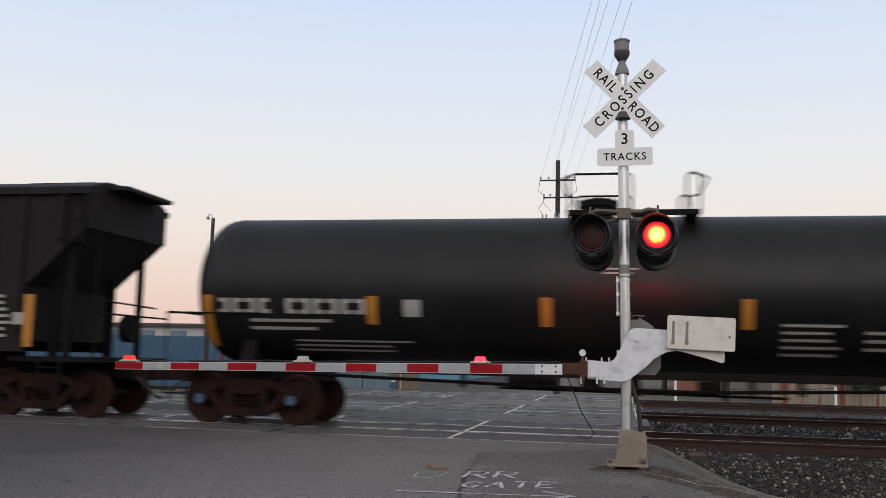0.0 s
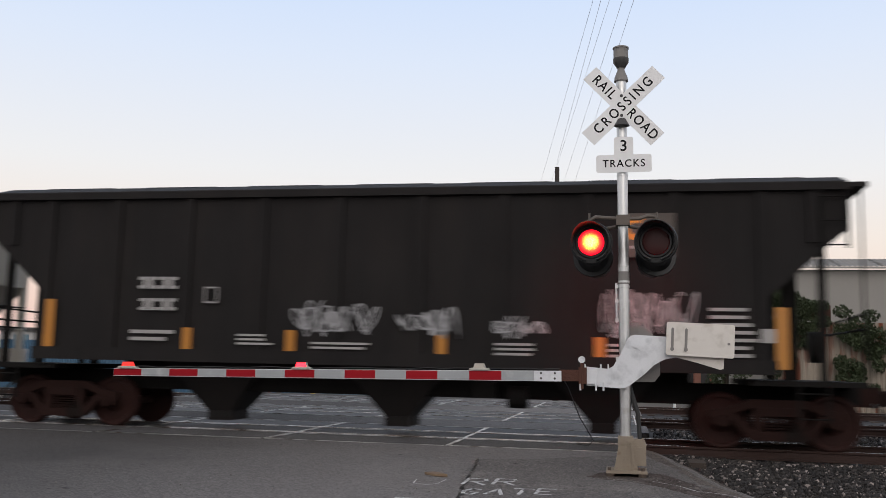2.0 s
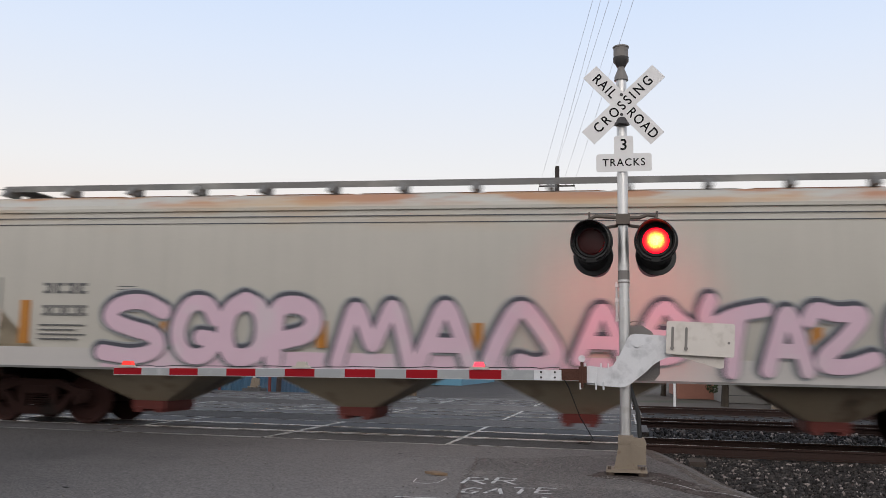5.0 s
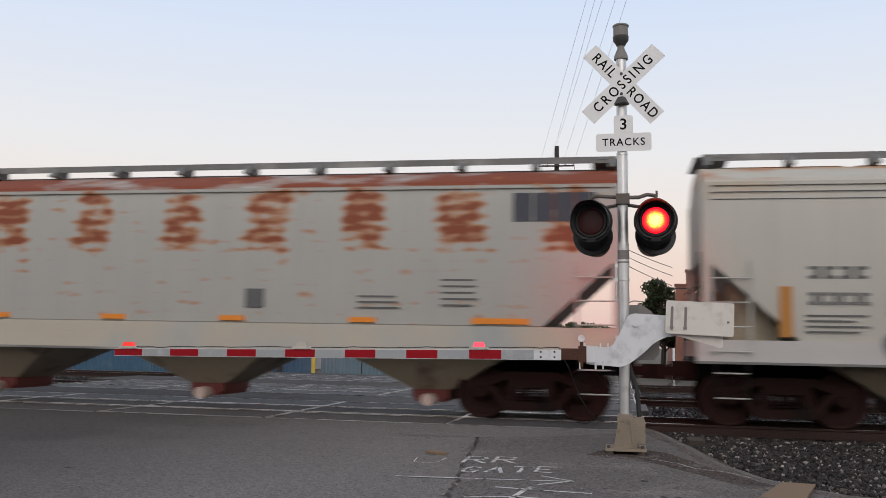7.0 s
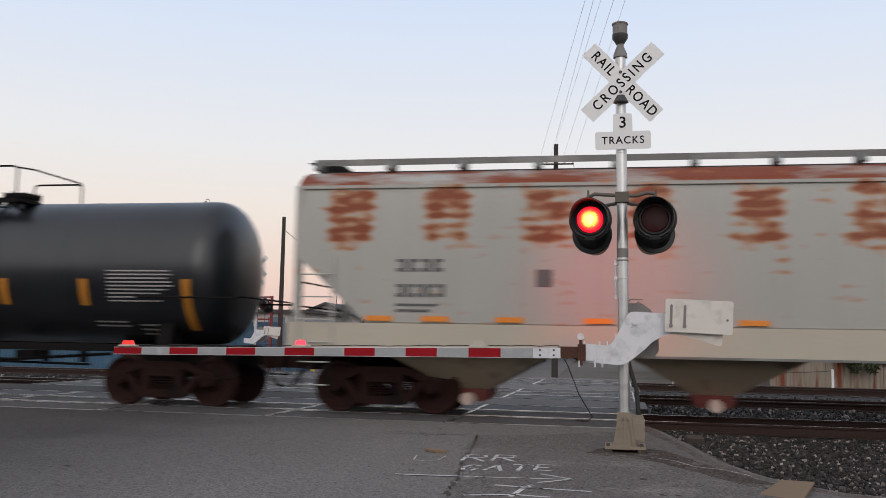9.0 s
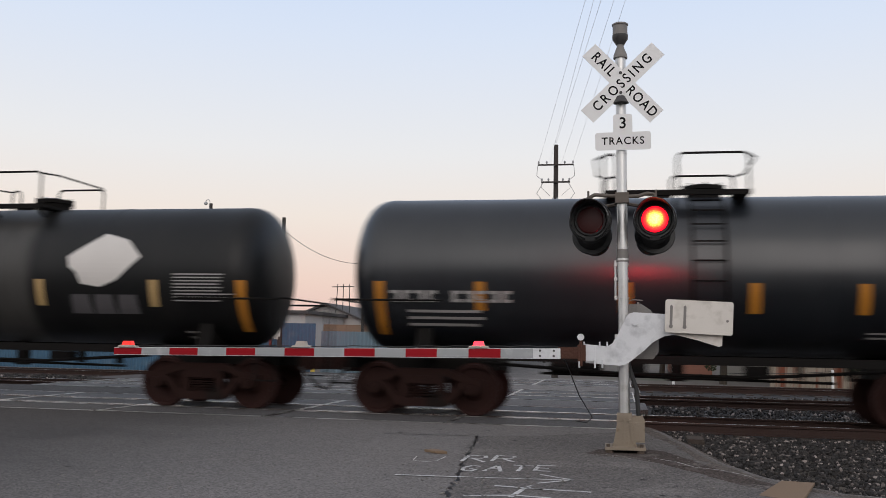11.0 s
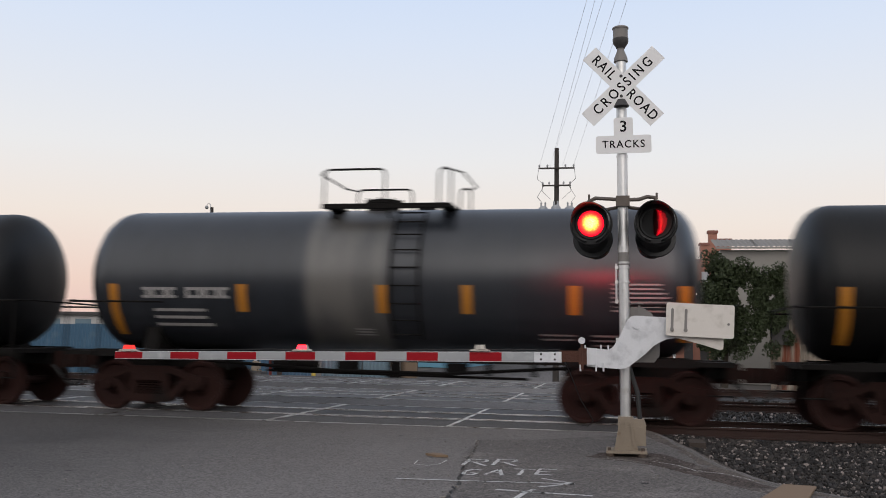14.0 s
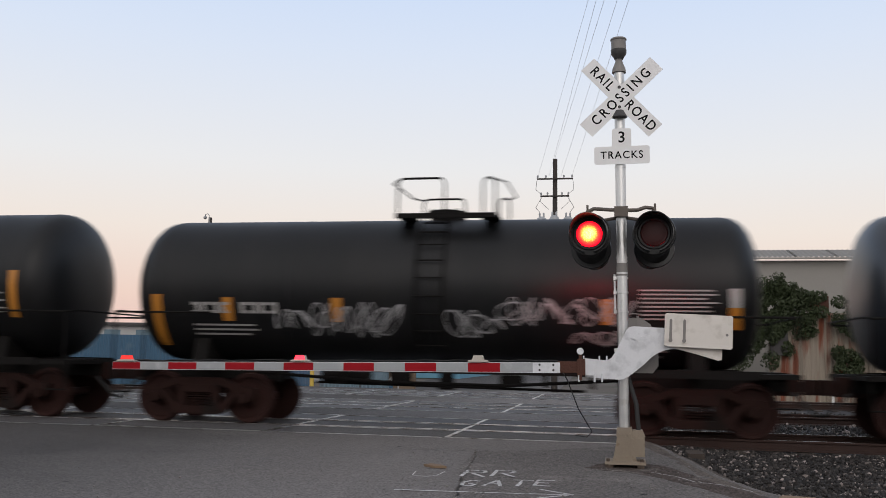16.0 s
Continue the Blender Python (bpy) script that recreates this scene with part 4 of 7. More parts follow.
def make_truck_mesh():
    bm = bmesh.new()
    for s in (-1, 1):
        y0, y1 = (s * 0.96, s * 1.09) if s > 0 else (s * 1.09, s * 0.96)
        prism(bm, [(-1.10, 0.50), (-1.12, 0.64), (-0.80, 0.68), (-0.45, 0.83), (0.45, 0.83), (0.80, 0.68), (1.12, 0.64), (1.10, 0.50), (0.78, 0.57), (0.42, 0.70), (-0.42, 0.70), (-0.78, 0.57)], "y", y0, y1)
        prism(bm, [(-0.80, 0.58), (-0.66, 0.58), (-0.38, 0.30), (0.38, 0.30), (0.66, 0.58), (0.80, 0.58), (0.50, 0.19), (0.40, 0.16), (-0.40, 0.16), (-0.50, 0.19)], "y", y0, y1)
        for sx in (-1, 1):
            prism(bm, [(sx * 0.26, 0.28), (sx * 0.40, 0.28), (sx * 0.40, 0.74), (sx * 0.26, 0.74)], "y", y0, y1)
            prism(bm, [(sx * 0.76, 0.40), (sx * 1.04, 0.40), (sx * 1.10, 0.56), (sx * 0.74, 0.62)], "y", y0 + 0.02, y1 - 0.02)
        for sx in (-0.16, 0.0, 0.16):
            for k in range(6):
                cyl(bm, (sx, s * 1.02, 0.30 + k * 0.045), (sx, s * 1.02, 0.325 + k * 0.045), 0.068, 10)
        box(bm, -0.28, 0.28, min(s * 0.9, s * 1.12), max(s * 0.9, s * 1.12), 0.56, 0.70)
    box(bm, -0.2, 0.2, -1.0, 1.0, 0.52, 0.78)
    box(bm, -0.75, -0.55, -0.72, 0.72, 0.34, 0.44)
    box(bm, 0.55, 0.75, -0.72, 0.72, 0.34, 0.44)
    cyl(bm, (0, 0, 0.7), (0, 0, 0.98), 0.22, 16)
    bm.verts.ensure_lookup_table()
    return finish(bm, "truck", 30, (M["truck"],))


WHEEL_MESH, BEARING_MESH = make_wheelset()
TRUCK_MESH = make_truck_mesh()
WHEELS = []


def add_trucks(car, half, hub=None):
    for x in (-half, half):
        tr = new("truck", TRUCK_MESH)
        tr.parent = car
        tr.matrix_basis = pose(x, 0, 0)
        tagged(tr, "rusty dusty cast-steel truck")
        for w in (-0.889, 0.889):
            ws = new("wheelset", WHEEL_MESH)
            ws.parent = tr
            ws.matrix_basis = pose(w, 0, 0.457)
            WHEELS.append((ws, w))
            if hub:
                bm = bmesh.new()
                cyl(bm, (w, -1.145, 0.457), (w, -1.16, 0.457), 0.09, 14)
                part("hub_cap", bm, hub, tr, "blue painted bearing cap")
            for side in BEARING_MESH:
                b = new("bearing", side)
                b.parent = tr
                b.matrix_basis = pose(w, 0, 0.457)


def add_coupler(car, x, face, s):
    """Draft sill, coupler and air hose at one end; s: +1 ahead, -1 behind."""
    bm = bmesh.new()
    a, c = sorted((s * x, s * (face - 0.28)))
    box(bm, a, c, -0.17, 0.17, 0.72, 1.06)
    a, c = sorted((s * (face - 0.55), s * (face - 0.1)))
    box(bm, a, c, -0.085, 0.085, 0.80, 0.95)
    prism(bm, [(s * (face - 0.24), -0.15), (s * (face - 0.02), -0.17), (s * (face + 0.05), -0.02), (s * (face - 0.04), 0.04), (s * (face - 0.02), 0.17), (s * (face - 0.2), 0.15)], "z", 0.74, 1.0)
    part("coupler", bm, M["truck"], car, "rusty knuckle coupler")
    bm = bmesh.new()
    tube(bm, [(s * (face - 0.45), -0.28, 0.78), (s * (face - 0.25), -0.30, 0.60), (s * (face - 0.1), -0.24, 0.42), (s * (face - 0.01), -0.1, 0.38)], 0.028, 8)
    part("air_hose", bm, M["rubber"], car)


def char_bars(bm, x, z, n, w, h, y, gap=0.22, skip=(), solid=False):
    """A line of unreadable characters: level bars above and below with a plain upright between."""
    for i in range(n):
        if i in skip:
            continue
        x0, x1 = x + i * w, x + i * w + w * (1 - gap)
        z0, z1 = z - h / 2, z + h / 2
        if solid or h < 0.15 or n == 1:
            box(bm, x0, x1, y - 0.003, y + 0.004, z0, z1)
            continue
        t, k = h * 0.26, (x1 - x0) * 0.5
        u = x0 if i % 2 else x1 - k
        box(bm, x0, x1, y - 0.003, y + 0.004, z0, z0 + t)
        box(bm, x0, x1, y - 0.003, y + 0.004, z1 - t, z1)
        box(bm, u, u + k, y - 0.003, y + 0.004, z0 + t, z1 - t)


def line_bars(bm, x0, x1, z0, z1, n, y, seed=0, thick=0.4):
    rnd = random.Random(seed)
    for i in range(n):
        z = z1 - (z1 - z0) * (i + 0.5) / n
        h = (z1 - z0) / n * thick / 2
        a, c = x0, x1 - (x1 - x0) * rnd.uniform(0, 0.25)
        box(bm, a, c, y - 0.003, y + 0.004, z - h, z + h)


def scribble(bm, x0, x1, z0, z1, y, n, seed, width=0.013):
    """Spray-can strokes: looping flat ribbons."""
    rnd = random.Random(seed)
    n *= 2
    for k in range(n):
        cx, cz = x0 + (x1 - x0) * (k + 0.5) / n, (z0 + z1) / 2
        rx, rz = (x1 - x0) / n * rnd.uniform(0.7, 1.3), (z1 - z0) / 2 * rnd.uniform(0.35, 1.05)
        ph, fa, fb = rnd.uniform(0, 6), rnd.uniform(1.6, 3.4), rnd.uniform(2.6, 5.2)
        prev = None
        yy = y - 0.0006 * k
        for i in range(26):
            t = i / 25 * 3.4
            p = Vector((cx + rx * math.sin(fa * t + ph), yy, cz + rz * math.cos(fb * t + ph * 1.7)))
            w = width * (0.7 + 0.5 * math.sin(t * 2 + ph) ** 2)
            d = Vector((math.cos(fa * t + ph) * rx * fa, 0, -math.sin(fb * t + ph * 1.7) * rz * fb))
            nrm = Vector((-d.z, 0, d.x)).normalized() * w if d.length > 1e-6 else Vector((0, 0, w))
            cur = (bm.verts.new(p + nrm), bm.verts.new(p - nrm))
            if prev:
                bm.faces.new((prev[0], cur[0], cur[1], prev[1]))
            prev = cur


def wrap(bm, r, zc):
    """Bends flat marks, given at y = 0, onto the near side of a tank."""
    for v in bm.verts:
        d = max(-r, min(r, v.co.z - zc))
        v.co.y = -math.sqrt(r * r - d * d) - 0.005 + v.co.y


def cut_rows(bm, step=0.09):
    z0, z1 = min(v.co.z for v in bm.verts), max(v.co.z for v in bm.verts)
    z = z0 + step
    while z < z1:
        bmesh.ops.bisect_plane(bm, geom=bm.verts[:] + bm.edges[:] + bm.faces[:], plane_co=(0, 0, z), plane_no=(0, 0, 1))
        z += step


def tank_mark(car, name, fill, material, r, zc, label="", cut=True, kind=""):
    bm = bmesh.new()
    fill(bm)
    if cut:
        cut_rows(bm)
    wrap(bm, r, zc)
    return tagged(part(name, bm, material, car, label, smooth=0), kind=kind)


def tank_car(label, half, shell, r, zc, paint, marks, ladder, plat, seed, hub=None, placards=(), shift=0.0, flip=False, dome=(0.0, 0.2), yellow="orange"):
    """half: truck centre from mid-car; shell: half length of the straight barrel; plat: top platform's ends."""
    car = thing("tank_car", pose(0, TRACK_Y[0], RAIL_Z), label, "tank car", "freight train")
    bm = bmesh.new()
    prof = []
    for s in (-1, 1):
        seg = [(s * (shell + 0.70 * math.sin(a) ** 0.74), r * max(math.cos(a), 0.01) ** 0.74) for a in [radians(d) for d in (0, 2, 6, 12, 20, 30, 42, 54, 66, 76, 84, 89.5)]]
        prof += seg[::-1] if s < 0 else seg
    lathe(bm, prof, "x", 64, (shift, 0, zc))
    body = part("tank", bm, paint, car, "welded steel tank barrel with domed ends")
    each("weld_seam", [lambda bm, x=x: lathe(bm, [(x - 0.012, r + 0.0), (x - 0.008, r + 0.005), (x + 0.008, r + 0.005), (x + 0.012, r + 0.0)], "x", 64, (shift, 0, zc)) for x in (-shell, -shell * 0.5, 0.0, shell * 0.5, shell)], paint, body, smooth=35)
    end, face = shell + 0.72, half + 2.08
    # saddles, stub sills, end platforms
    for s in (-1, 1):
        bm = bmesh.new()
        a, c = sorted((s * (half - 1.3), s * (end + 0.25)))
        box(bm, a, c, -0.32, 0.32, 0.80, 1.12)
        a, c = sorted((s * (end - 0.35), s * (end + 0.28)))
        box(bm, a, c, -1.45, 1.45, 1.02, 1.10)
        prism(bm, [(-1.15, 1.0), (1.15, 1.0), (0.95, zc - r * 0.62), (-0.95, zc - r * 0.62)], "x", s * half - 0.14, s * half + 0.14)
        a, c = sorted((s * (end - 0.5), s * (end + 0.28)))
        for yy in (-1.42, 1.42):
            tube(bm, [(s * (end + 0.25), yy, 1.06), (s * (end + 0.25), yy, 0.55), (s * (end - 0.15), yy, 0.55), (s * (end - 0.15), yy, 1.06)], 0.018, 6)
        part("end_sill", bm, M["under"], car, "black end sill with steps")
        bm = bmesh.new()
        tube(bm, [(s * (half - 0.4), -1.5, 2.02), (s * (end + 0.22), -1.5, 2.02), (s * (end + 0.30), -1.2, 2.05), (s * (end + 0.30), 1.2, 2.05), (s * (end + 0.22), 1.5, 2.02), (s * (half - 0.4), 1.5, 2.02)], 0.019, 6)
        for yy in (-1.48, 1.48):
            tube(bm, [(s * (end + 0.22), yy, 2.02), (s * (end + 0.22), yy, 1.08)], 0.018, 6)
        part("hand_rail", bm, M["under"], car)
        add_coupler(car, end, face, s)
    # side running pipe and underbody gear
    bm = bmesh.new()
    each("side_rail", boxes(*[(-half - 1.0, half + 1.0, yy - 0.035, yy + 0.035, 1.0, 1.14) for yy in (-1.36, 1.36)]), M["under"], car)
    tube(bm, [(-half + 1.1, -1.0, 0.95), (-1.0, -1.0, 0.82), (1.2, -1.0, 0.80), (half - 1.1, -1.0, 0.95)], 0.03, 8)
    part("brake_pipe", bm, M["under"], car)
    each("air_reservoir", [lambda bm: cyl(bm, (-2.2, -0.7, 0.92), (-1.3, -0.7, 0.92), 0.14, 14)], M["under"], car, smooth=35)
    each("brake_valve", boxes((-0.9, -0.55, -0.9, -0.5, 0.78, 1.02), (1.1, 1.5, -0.75, -0.45, 0.80, 0.98)), M["under"], car)
    each("bottom_outlet", [lambda bm: lathe(bm, [(0.68, 0.17), (0.80, 0.19), (0.81, 0.14), (1.2, 0.14)], "z", 14)], M["under"], car, smooth=35)
    each("hanger", boxes(*[(x, x + 0.08, -1.05, -0.9, 0.78, 1.1) for x in (-3.0, -1.8, 1.9, 2.7)]), M["under"], car)
    each("brake_rod", [lambda bm: tube(bm, [(-2.4, -0.5, 0.78), (2.6, -0.5, 0.72)], 0.025, 6)], M["under"], car, smooth=35)
    # platform on top
    p0, p1 = plat
    zt = zc + r
    wide = 1.12
    bm = bmesh.new()
    for yy in (-wide, wide - 0.30):
        box(bm, p0, p1, yy, yy + 0.30, zt - 0.075, zt - 0.03)
    for x in (p0, p1 - 0.28):
        box(bm, x, x + 0.28, -wide + 0.3, wide - 0.3, zt - 0.075, zt - 0.03)
    box(bm, p0, p1, -wide - 0.02, -wide + 0.01, zt - 0.11, zt - 0.02)
    box(bm, p0, p1, wide - 0.01, wide + 0.02, zt - 0.11, zt - 0.02)
    part("top_platform", bm, M["under"], car, "black steel walkway on the tank top")
    each("platform_brace", [lambda bm, x=x, s=s: tube(bm, [(x, s * (wide - 0.05), zt - 0.09), (x, s * 0.75, zc + math.sqrt(r * r - 0.75 ** 2) - 0.03)], 0.025, 6) for x in (p0 + 0.15, (p0 + p1) / 2, p1 - 0.15) for s in (-1, 1)], M["under"], car, smooth=35)
    dx, dh = dome
    bm = bmesh.new()
    lathe(bm, [(zt - 0.06, 0.33), (zt + dh * 0.5, 0.32), (zt + dh * 0.55, 0.37), (zt + dh * 0.85, 0.37), (zt + dh, 0.2)], "z", 20, (dx, 0, 0))
    for a in range(8):
        cyl(bm, (dx + 0.36 * math.cos(a * 0.785), 0.36 * math.sin(a * 0.785), zt + dh * 0.3), (dx + 0.36 * math.cos(a * 0.785), 0.36 * math.sin(a * 0.785), zt + dh), 0.022, 6)
    part("manway", bm, M["under"], car, "bolted manway dome")
    each("valve_housing", [lambda bm: cyl(bm, (dx + (-0.75 if flip else 0.85), 0.1, zt - 0.05), (dx + (-0.75 if flip else 0.85), 0.1, zt + 0.07), 0.2, 12)], M["under"], car, smooth=35)
    # a long hoop either side of the manway and a short one beyond the ladder gap, each pair joined across the end
    rt, long_ = zt + 0.62, (p1 - p0) * 0.49
    spans = ((p1 - long_, p1 - 0.04, 1), (p0 + 0.02, p0 + 0.24, -1)) if flip else ((p0 + 0.04, p0 + long_, -1), (p1 - 0.24, p1 - 0.02, 1))
    for x0, x1, out in spans:
        for yy in (-wide, wide):
            bm = bmesh.new()
            tube(bm, [(x0, yy, zt - 0.08), (x0, yy, rt - 0.10), (x0 + 0.03, yy, rt - 0.03), (x0 + 0.09, yy, rt), (x1 - 0.09, yy, rt), (x1 - 0.03, yy, rt - 0.03), (x1, yy, rt - 0.10), (x1, yy, zt - 0.08)], 0.021, 8)
            part("platform_railing", bm, M["under"], car, "black tube safety railing")
        e = x1 if out > 0 else x0
        each("end_rail", [lambda bm: tube(bm, [(e, -wide, rt - 0.03), (e + out * 0.16, -wide * 0.7, rt - 0.03), (e + out * 0.16, wide * 0.7, rt - 0.03), (e, wide, rt - 0.03)], 0.019, 6)], M["under"], car, smooth=35)
    # side ladder following the barrel
    if ladder:
        path = [(-(r + 0.07) * math.cos(radians(d)), zc + (r + 0.07) * math.sin(radians(d))) for d in (-50, -30, -12, 6, 24, 42, 58)]
        bm = bmesh.new()
        tube(bm, [(ladder[0], *p) for p in path], 0.022, 6)
        frame_ = part("ladder", bm, M["under"], car, "black side ladder following the barrel")
        each("stile", [lambda bm: tube(bm, [(ladder[1], *p) for p in path], 0.022, 6)], M["under"], frame_, smooth=35)
        steps = [(-(r + 0.07) * math.cos(radians(d)), zc + (r + 0.07) * math.sin(radians(d))) for d in range(-46, 60, 13)]
        each("rung", [lambda bm, q=q: tube(bm, [(ladder[0], *q), (ladder[1], *q)], 0.014, 6) for q in steps], M["under"], frame_, smooth=35)
    # reflectors and stencils
    for x, z0, z1, w in marks["reflectors"]:
        tank_mark(car, "reflector", lambda bm: box(bm, x - w / 2, x + w / 2, -0.003, 0.003, z0, z1), M[yellow] if z0 > 1.5 else M["orange"], r, zc, "yellow reflective marker")
    for kind, a in marks["stencils"]:
        if kind == "chars":
            tank_mark(car, "stencil", lambda bm: char_bars(bm, a[0], a[1], a[2], a[3], a[4], 0, skip=a[5] if len(a) > 5 else ()), M["white"], r, zc, "faded white car lettering, unreadable", kind="stuff")
        else:
            tank_mark(car, "stencil", lambda bm: line_bars(bm, a[0], a[1], a[2], a[3], a[4], 0, seed), M["white"], r, zc, "small white data lines, unreadable", kind="stuff")
    for k, (a, m2) in enumerate(marks.get("tags", ())):
        tank_mark(car, "spray_tag", lambda bm: scribble(bm, a[0], a[1], a[2], a[3], -0.001, a[4], seed + k), m2, r, zc, "white spray-painted tag", cut=False, kind="stuff")
    for pts, m2, lb in placards:
        tank_mark(car, "emblem", lambda bm: prism(bm, pts, "y", -0.004, 0.002), m2, r, zc, lb)
    add_trucks(car, half, hub)
    return car


def hopper_side(profile, xm, bm):
    """Skin between mirrored (y, z) profile points, each with its own half length xm(z); closes the ends."""
    full = profile + [(-y, z) for y, z in profile[::-1]]
    lines = [(bm.verts.new((-xm(z), y, z)), bm.verts.new((xm(z), y, z))) for y, z in full]
    n = len(lines)
    for i in range(n):
        j = (i + 1) % n
        bm.faces.new((lines[i][0], lines[i][1], lines[j][1], lines[j][0]))
    h = n // 2
    for e in (0, 1):
        for i in range(h - 1):
            bm.faces.new((lines[i][e], lines[i + 1][e], lines[n - 2 - i][e], lines[n - 1 - i][e]))
    return lines


def bay(bm, x, z0, z1, top, low, yt, yl):
    """One tapering discharge hopper."""
    v = []
    for z, hx, hy in ((z1, top, yt), (z0, low, yl)):
        v.append([bm.verts.new((x + sx * hx, sy * hy, z)) for sx, sy in ((-1, -1), (1, -1), (1, 1), (-1, 1))])
    for i in range(4):
        j = (i + 1) % 4
        bm.faces.new((v[0][i], v[0][j], v[1][j], v[1][i]))
    bm.faces.new(v[0])
    bm.faces.new(v[1][::-1])


def end_ladder(car, x, z0, z1, mat_, width=0.42, y=-1.55, rung=None):
    bm = bmesh.new()
    box(bm, x - width / 2 - 0.02, x - width / 2 + 0.02, y - 0.02, y + 0.02, z0, z1)
    ladder = part("ladder", bm, mat_, car)
    each("stile", boxes((x + width / 2 - 0.02, x + width / 2 + 0.02, y - 0.02, y + 0.02, z0, z1)), mat_, ladder)
    n = int((z1 - z0) / 0.40)
    each("rung", [lambda bm, z=z0 + 0.05 + i * 0.40: cyl(bm, (x - width / 2, y - 0.02, z), (x + width / 2, y - 0.02, z), 0.013, 6) for i in range(n + 1)], rung or mat_, ladder, smooth=35)


def running_boards(car, half, z, mat_, dark, pitch):
    for s in (-1, 1):
        a = -0.78 if s < 0 else 0.50
        each("running_board", boxes(*[(-half, half, a + k * 0.07, a + k * 0.07 + 0.045, z - 0.03, z) for k in range(4)]), dark, car)
        each("walkway_edge", boxes((-half, half, a - 0.012 if s < 0 else a + 0.27, a if s < 0 else a + 0.282, z - 0.10, z + 0.02)), dark, car)
    each("end_walkway", boxes(*[(x, x + 0.6, -0.8, 0.8, z - 0.036, z - 0.031) for x in (-half - 0.12, half - 0.48)]), dark, car)
    n = int(2 * half / pitch)
    for i in range(n + 1):
        x = -half + 0.1 + i * (2 * half - 0.2) / n
        each("walkway_bracket", [lambda bm, s=s: prism(bm, [(s * 0.45, z - 0.03), (s * 0.80, z - 0.03), (s * 0.98, z - 0.2), (s * 0.45, z - 0.2)], "x", x - 0.06, x + 0.06) for s in (-1, 1)], dark, car)


BUBBLE = {
    "S": [[(0.95, 0.80), (0.62, 1.0), (0.22, 0.92), (0.10, 0.66), (0.45, 0.50), (0.85, 0.40), (0.92, 0.14), (0.55, 0.0), (0.05, 0.08)]],
    "C": [[(0.95, 0.70), (0.75, 0.98), (0.30, 0.98), (0.05, 0.62), (0.05, 0.25), (0.35, 0.0), (0.80, 0.04), (1.0, 0.32), (0.62, 0.36)]],
    "O": [[(0.5, 1.0), (0.12, 0.85), (0.0, 0.45), (0.15, 0.06), (0.5, 0.0), (0.88, 0.12), (1.0, 0.5), (0.88, 0.88), (0.5, 1.0)]],
    "P": [[(0.05, 0.0), (0.05, 0.55), (0.1, 0.95), (0.6, 1.0), (1.0, 0.82), (0.92, 0.48), (0.3, 0.36)]],
    "M": [[(0.0, 0.0), (0.12, 0.5), (0.25, 1.0), (0.42, 0.45), (0.50, 0.25), (0.62, 0.6), (0.76, 1.02), (0.90, 0.5), (1.0, 0.0)]],
    "A": [[(0.0, 0.0), (0.25, 0.5), (0.52, 1.0), (0.78, 0.5), (1.0, 0.0)], [(0.22, 0.30), (0.80, 0.30)]],
    "N": [[(0.0, 0.0), (0.18, 0.5), (0.45, 1.0), (0.75, 0.6), (1.0, 0.15), (0.7, 0.0), (0.45, 0.08)]],
    "E": [[(0.0, 0.0), (0.12, 0.5), (0.50, 1.0), (0.80, 0.72), (1.0, 0.62)], [(0.15, 0.42), (0.65, 0.40)], [(0.0, 0.0), (0.6, 0.02), (0.95, 0.16)]],
    "T": [[(0.12, 1.05), (0.0, 0.80), (0.12, 0.66), (0.5, 0.84), (1.0, 0.92)], [(0.60, 0.84), (0.5, 0.4), (0.45, 0.0)]],
    "Z": [[(0.0, 0.78), (0.10, 0.98), (0.45, 0.85), (0.90, 0.92), (0.62, 0.52), (0.10, 0.08), (0.55, 0.0), (1.0, 0.16)]],
    "D": [[(0.22, 0.08), (0.12, 0.55), (0.22, 1.02), (0.60, 0.80), (0.95, 0.48), (0.88, 0.16), (0.55, 0.0), (0.22, 0.04)]],
}


def fat_stroke(bm, pts, r, y):
    """A sprayed stroke of even width with round joints, each piece a hair over the last."""
    fine = [Vector((x, 0, z)) for x, z in pts]
    for _ in range(2):
        cut = [fine[0]]
        for p, q in zip(fine, fine[1:]):
            cut += [p.lerp(q, 0.25), p.lerp(q, 0.75)]
        fine = cut + [fine[-1]]
    for k, p in enumerate(fine):
        yy = y - 0.0002 * k
        bm.faces.new([bm.verts.new((p.x + r * math.cos(a * math.pi / 7), yy, p.z + r * math.sin(a * math.pi / 7))) for a in range(14)])
        if k:
            o = fine[k - 1]
            d = p - o
            if d.length > 1e-4:
                n = Vector((-d.z, 0, d.x)).normalized() * r
                up = Vector((0, yy - 0.0001, 0))
                bm.faces.new([bm.verts.new(c + up) for c in (o + n, o - n, p - n, p + n)])


def graffiti(car, ch, x0, x1, z0, z1, y, r):
    """One fat bubble letter: pink fill over a dark outline over grey overspray."""
    a = None
    for name, fill, dr, dx, dz, dy, label in (("graffiti_letter", M["halo"], 0.075, -0.04, 0.03, 0.0, "dark outlined graffiti letter"), ("outline", M["outline"], 0.04, -0.026, 0.032, 0.014, "dark sprayed outline"), ("letter_fill", M["pink"], 0.0, 0.0, 0.0, 0.028, "fat pink graffiti fill")):
        bm = bmesh.new()
        for i, stroke in enumerate(BUBBLE[ch]):
            fat_stroke(bm, [(x0 + r + (x1 - x0 - 2 * r) * u + dx, z0 + r + (z1 - z0 - 2 * r) * v + dz) for u, v in stroke], r + dr, y - dy - 0.0045 * i)
        ob = part(name, bm, fill, a or car, label, smooth=0)
        a = a or ob


